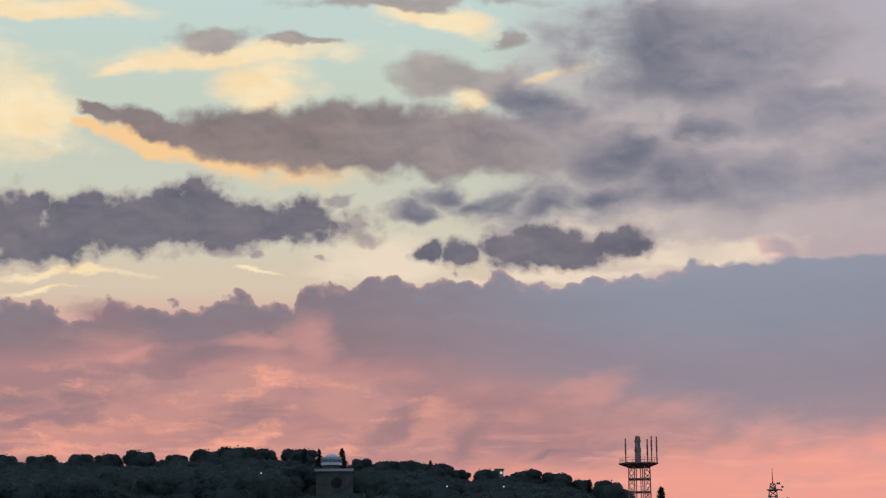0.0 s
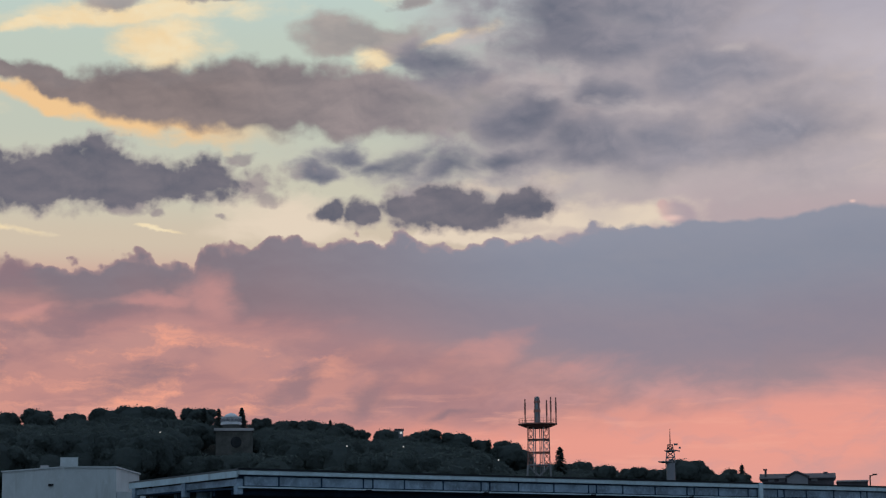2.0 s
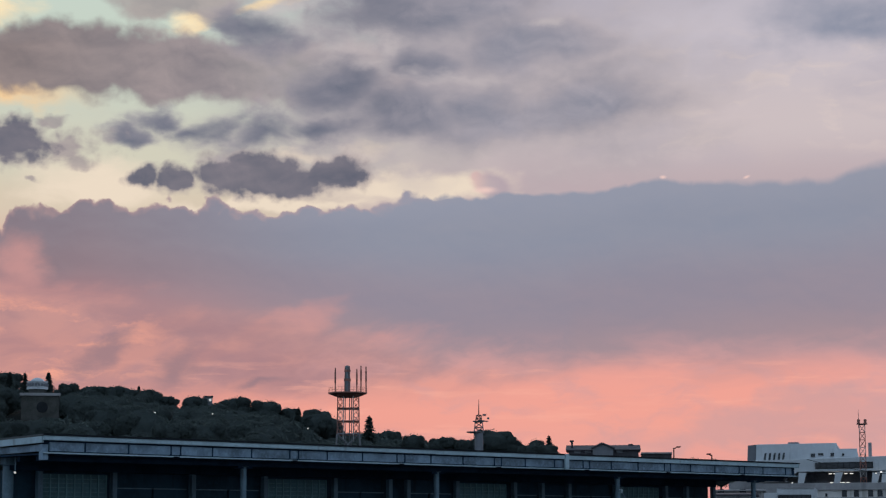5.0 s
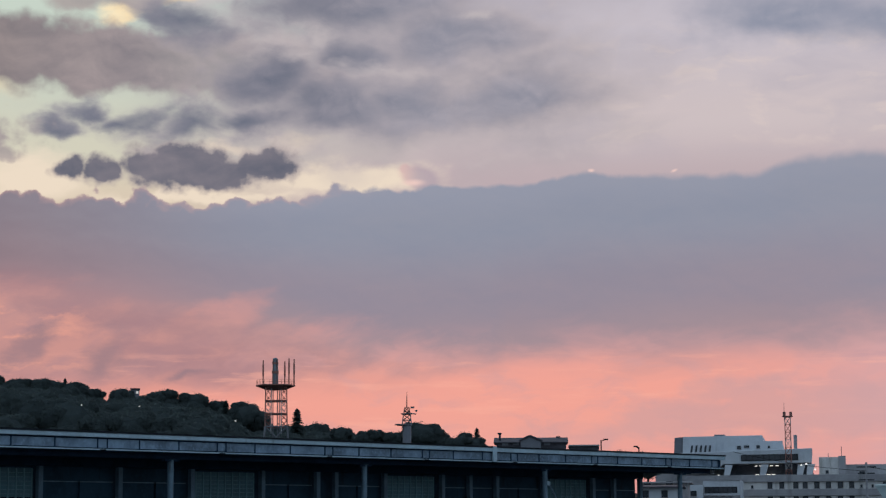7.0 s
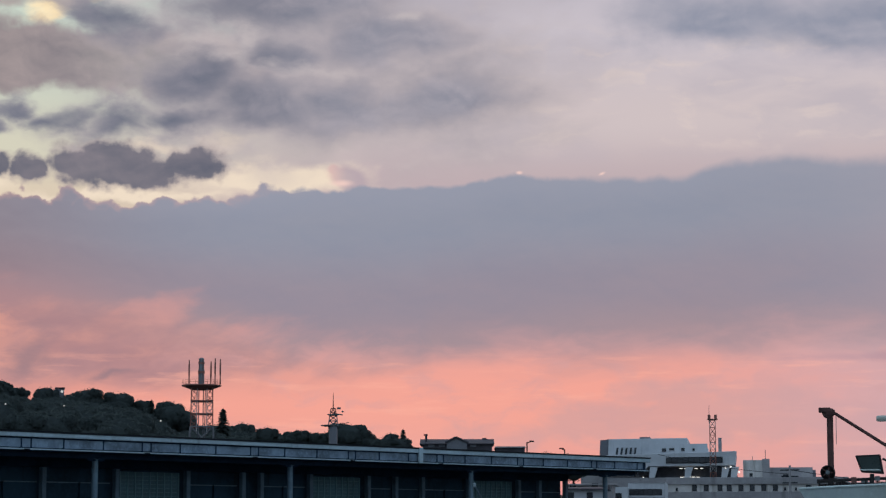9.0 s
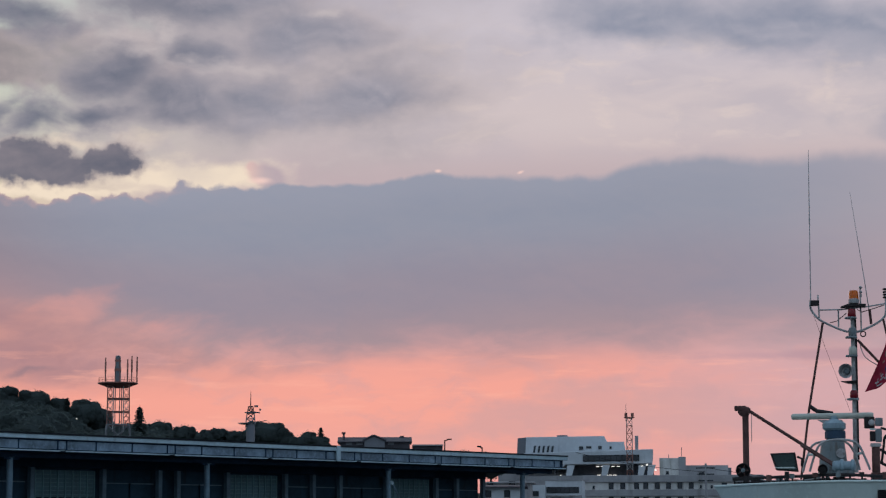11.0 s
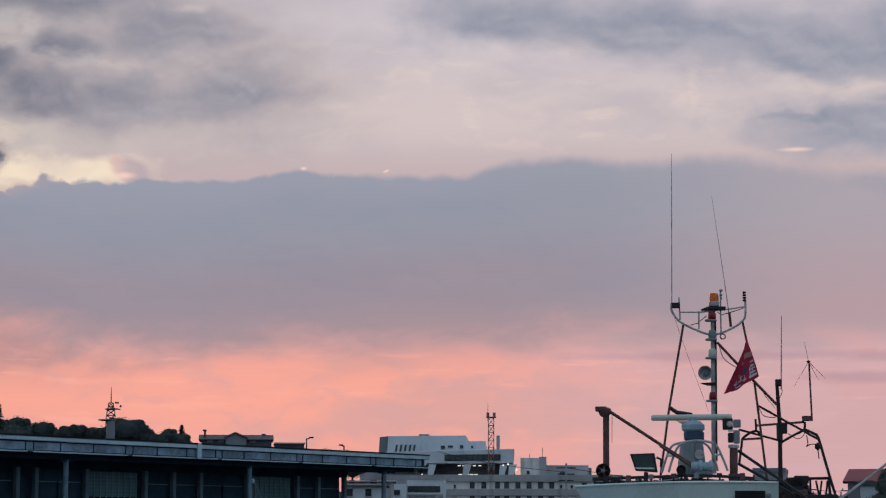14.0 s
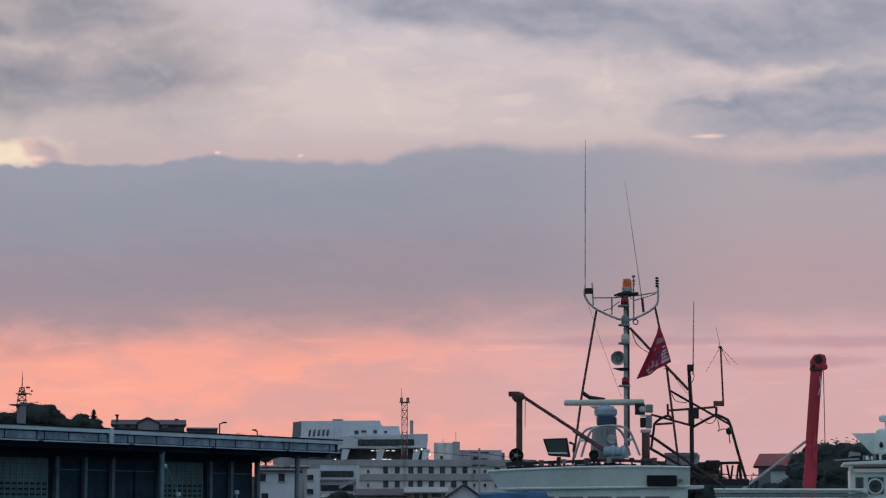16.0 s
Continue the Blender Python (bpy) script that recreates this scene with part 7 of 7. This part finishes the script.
def flag(t):
    """A drooping red pennant on the stay, rippled, with plain printed marks."""
    def cloth(u, v):
        # u down the hoist, v from the hoist to the fly
        top, low = corner1(497, 322), corner1(556, 516)
        fly = corner1(374, 608)
        hoist = Vector(top).lerp(Vector(low), u)
        tip = Vector(top).lerp(Vector(fly), u)
        p = hoist.lerp(tip, v)
        p.x += 0.02 * math.sin(v * 7 + u * 3)
        p.z += -0.03 * math.sin(v * math.pi) * u * (1 + 0.5 * math.sin(v * 12))
        p.y = 0.1 + 0.09 * math.sin(v * 8.0 + u * 2.0) * (0.25 + v) * u
        return p
    def sheet_of(u0, u1, v0, v1, push, nu, nv):
        bm = bmesh.new()
        g2 = [[bm.verts.new(cloth(u0 + (u1 - u0) * i / nu, v0 + (v1 - v0) * j / nv) + Vector((0, push, 0))) for j in range(nv + 1)] for i in range(nu + 1)]
        for i in range(nu):
            for j in range(nv):
                bm.faces.new((g2[i][j], g2[i + 1][j], g2[i + 1][j + 1], g2[i][j + 1]))
        return bm
    bm = sheet_of(0.0, 1.0, 0.0, 1.0, 0.0, 20, 24)
    bmesh.ops.remove_doubles(bm, verts=bm.verts, dist=0.0005)
    f = part("flag", bm, M_FLAG, t, "drooping red pennant with white printed marks", True)
    marks = [(0.30, 0.42, 0.05, 0.5, M_FLAGBUFF), (0.62, 0.66, 0.05, 0.2, M_FLAGWHITE), (0.70, 0.73, 0.04, 0.24, M_FLAGWHITE), (0.78, 0.82, 0.05, 0.22, M_FLAGWHITE), (0.86, 0.92, 0.03, 0.25, M_FLAGWHITE),
             (0.60, 0.84, 0.12, 0.145, M_FLAGWHITE), (0.62, 0.78, 0.34, 0.42, M_FLAGBLUE), (0.67, 0.72, 0.30, 0.46, M_FLAGBLUE), (0.76, 0.79, 0.52, 0.64, M_FLAGWHITE), (0.83, 0.86, 0.5, 0.66, M_FLAGWHITE),
             (0.74, 0.88, 0.57, 0.59, M_FLAGWHITE), (0.86, 0.89, 0.68, 0.8, M_FLAGWHITE), (0.80, 0.92, 0.73, 0.75, M_FLAGWHITE), (0.48, 0.53, 0.5, 0.62, M_FLAGBUFF),
             (0.66, 0.90, 0.2, 0.225, M_FLAGWHITE), (0.52, 0.56, 0.06, 0.2, M_FLAGWHITE), (0.88, 0.91, 0.34, 0.48, M_FLAGWHITE), (0.80, 0.94, 0.4, 0.42, M_FLAGWHITE), (0.93, 0.96, 0.55, 0.72, M_FLAGWHITE), (0.70, 0.74, 0.62, 0.7, M_FLAGBUFF)]
    for u0, u1, v0, v1, mt in marks:
        part("printed_mark", sheet_of(u0, u1, v0, v1, -0.006, 4, 5), mt, f)


fishing_boat()


# ---------------------------------------------------------------- red crane and the second boat
SIDE = facing(20.0, 60)


def red_crane():
    foot, head = (0.27, 0, 1.96), (0.6, 0, 5.65)
    t = thing("red_crane", "red painted box-section deck crane standing upright", "crane", SIDE, (foot[0], 0, -1.2))
    part("lower_boom", prism([(-0.02, 0, 0.63), (0.53, 0, 0.63), (0.52, 0, 2.21), (0.5, 0, 2.21), (0.57, 0, 3.47), (0.24, 0, 3.47), (0.11, 0, 1.96)], -0.28, 0.28, bevel=0.03), M_CRANERED, t, "red lower boom")
    part("upper_boom", prism([(0.23, 0, 3.47), (0.56, 0, 3.47), (0.75, 0, 5.56), (0.42, 0, 5.58)], -0.2, 0.2, bevel=0.03), M_CRANERED, t, "red upper boom")
    part("boom_rib", prism([(0.46, 0, 3.47), (0.51, 0, 3.47), (0.68, 0, 5.39), (0.64, 0, 5.39)], -0.23, -0.201), M_CRANERED, t)
    hd = part("boom_head", prism([(0.41, 0, 5.56), (0.41, 0, 5.83), (0.53, 0, 5.99), (0.69, 0, 6.02), (0.83, 0, 5.98), (0.87, 0, 5.86), (0.86, 0, 5.61), (0.73, 0, 5.54)], -0.24, 0.24, bevel=0.03), M_CRANERED, t, "red boom head with sheaves")
    c, d = (0.65, 0, 5.86), (0.81, 0, 5.64)
    part("sheave", disc((c[0], -0.27, c[2]), 0.11, 0.06), M_BLACK, hd, "", True)
    part("sheave", disc((d[0], -0.27, d[2]), 0.09, 0.06), M_CRANERED, hd, "", True)
    part("head_pin", tube([(c[0] - 0.15, -0.3, c[2] - 0.2), (c[0] - 0.15, 0.3, c[2] - 0.2)], 0.05, 10), M_BLACK, hd, "", True)
    a, b = (0.4, 0, 5.58), (0.76, 0, 5.65)
    part("collar", box((a[0], -0.26, a[2] - 0.03), (b[0], 0.26, a[2] + 0.05), bevel=0.015), M_RUSTY, t)
    part("hoist_wire", tube([(0.78, 0, 5.55), (0.78, 0, 4.69), (0.78, 0, 3.47)], 0.012, 5), M_WIRE, t)
    part("hose", tube(bend([(0.67, -0.26, 5.37), (0.69, -0.26, 5.1), (0.62, -0.26, 4.84)]), 0.022, 6), M_MASTGREY, t, "", True)
    part("hydraulic_ram", tube([(0.51, -0.26, 3.89), (0.44, -0.3, 3.04)], 0.035, 10), M_CRANERED, t, "red hydraulic ram", True)
    part("bolt_box", box(lift((0.44, 0, 2.97), dy=-0.36), lift((0.54, 0, 3.16), dy=-0.28), bevel=0.01), M_CRANERED, t)
    part("base", lathe((foot[0], 0, -1.2), [(0.9, 0), (0.9, 0.5), (0.6, 0.7), (0.55, 1.3)], 20), M_CRANERED, t, "red slewing base", True)
    r = thing("mooring_rope", "pale slack rope running down from the crane", "rope", SIDE, (-1.56, 0, 2.21))
    part("strand", tube([(0.24, 0, 3.56), (-0.17, 0, 3.24), (-0.81, 0, 2.76), (-1.56, 0, 2.21)], 0.035, 7), M_ROPE, r, "", True)


red_crane()


def second_boat():
    t = thing("second_boat", "white boat with a striped wheelhouse and raked screen", "boat", SIDE, ((2.1, 0, 6.44)[0], 0, -1.6))
    hull = box(((-2.29, 0, 6.5)[0], -1.0, -1.9), ((3.25, 0, 6.42)[0], 2.5, (-0.51, 0, 1.99)[2]), bevel=0.1)
    part("hull", hull, M_BOATWHITE, t, "pale hull")
    for y0, y1, mt in ((838, 822, M_BOATGREY), (818, 796, M_BOATWHITE)):
        part("bulwark_rail", box(((-2.29, 0, 6.5)[0], -1.06, side_z(y0)), ((1.89, 0, 6.44)[0], -0.96, side_z(y1)), bevel=0.015), mt, t)
    part("rail_pipe", tube([(-2.31, -1.1, 2.2), (1.75, -1.1, 2.18)], 0.035, 7), M_BOATWHITE, t, "", True)
    cabin = part("cabin", box((side_x(372), -0.8, -0.4), (side_x(900), 2.2, side_z(690)), bevel=0.03), M_BOATWHITE, t, "white cabin with dark windows")
    part("roof", prism([(side_x(335), 0, side_z(672)), (side_x(335), 0, side_z(660)), (side_x(700), 0, side_z(640)), (side_x(920), 0, side_z(640)), (side_x(920), 0, side_z(672))], -1.1, 2.5, bevel=0.02), M_BOATWHITE, t, "flat white cabin roof")
    part("visor", prism([(side_x(372), 0, side_z(674)), (side_x(920), 0, side_z(674)), (side_x(920), 0, side_z(712)), (side_x(400), 0, side_z(712))], -0.95, 2.3), M_BOATWHITE, t)
    part("stripe", box((side_x(388), -0.97, side_z(692)), (side_x(900), -0.951, side_z(681))), M_REDLAMP, t, "dark red stripe")
    for x0, x1 in ((396, 440), (462, 545), (570, 650)):
        w = part("window", box((side_x(x0), -0.83, side_z(826)), (side_x(x1), -0.78, side_z(735)), bevel=0.02), M_BOATGREY, cabin)
        part("pane", box((side_x(x0 + 5), -0.85, side_z(821)), (side_x(x1 - 5), -0.832, side_z(740))), M_GLASS, w)
    c = (side_x(500), -0.87, side_z(785))
    part("clear_view_ring", torus(c, 0.2, 0.025), M_BOATWHITE, cabin, "white clear-view screen ring", True)
    part("screen_motor", lathe((c[0] - 0.03, -0.88, c[2] + 0.03), [(0.02, -0.03), (0.06, -0.02), (0.06, 0.02)], 12, "y"), M_BLACK, cabin, "", True)
    part("raked_screen", prism([(side_x(387), 0, side_z(503)), (side_x(700), 0, side_z(498)), (side_x(700), 0, side_z(620)), (side_x(492), 0, side_z(612))], -0.3, -0.22, bevel=0.015), M_BOATWHITE, t, "raked white wind screen")
    part("radome", lathe((side_x(545), -0.6, side_z(618)), [(0.2, 0), (0.24, 0.05), (0.24, 0.5), (0.16, 0.68), (0.04, 0.72)], 16), M_BOATWHITE, t, "white radar dome", True)
    part("sensor", lathe((side_x(536), -0.9, side_z(568)), [(0.03, -0.08), (0.06, 0), (0.03, 0.08)], 10), M_BLACK, t, "", True)
    part("loudspeaker_roof", lathe((side_x(570), -0.3, side_z(425)), [(0.12, -0.1), (0.2, -0.08), (0.2, 0.05), (0.1, 0.1)], 14), M_BOATWHITE, t, "", True)
    part("roof_mast", tube([(side_x(572), -0.3, side_z(640)), (side_x(572), -0.3, side_z(430))], 0.05, 8), M_BOATWHITE, t, "", True)
    part("floodlight", prism([(side_x(365), 0, side_z(628)), (side_x(370), 0, side_z(600)), (side_x(425), 0, side_z(608)), (side_x(430), 0, side_z(622))], -0.7, -0.55, bevel=0.01), M_BOATGREY, t)
    part("roof_pipe", tube([(side_x(290), -0.7, side_z(648)), (side_x(420), -0.7, side_z(640))], 0.03, 7), M_BOATGREY, t, "", True)
    rng = random.Random(3)
    for k in range(9):
        x = 440 + k * 14
        part("roof_gear", box((side_x(x), -0.8, side_z(645)), (side_x(x + rng.uniform(8, 16)), -0.5, side_z(632 - rng.uniform(0, 18))), bevel=0.015), rng.choice((M_BLACK, M_BOATGREY, M_BOATWHITE)), t)


SX, SZ = ((-0.5, 0, 2.74), (2.11, 0, 2.73)), ((1.62, 0, 3.78), (1.58, 0, 1.99))


def side_x(x):
    return SX[0][0] + (SX[1][0] - SX[0][0]) * x / 500


def side_z(y):
    return SZ[0][2] + (SZ[1][2] - SZ[0][2]) * (y - 500) / 340


second_boat()
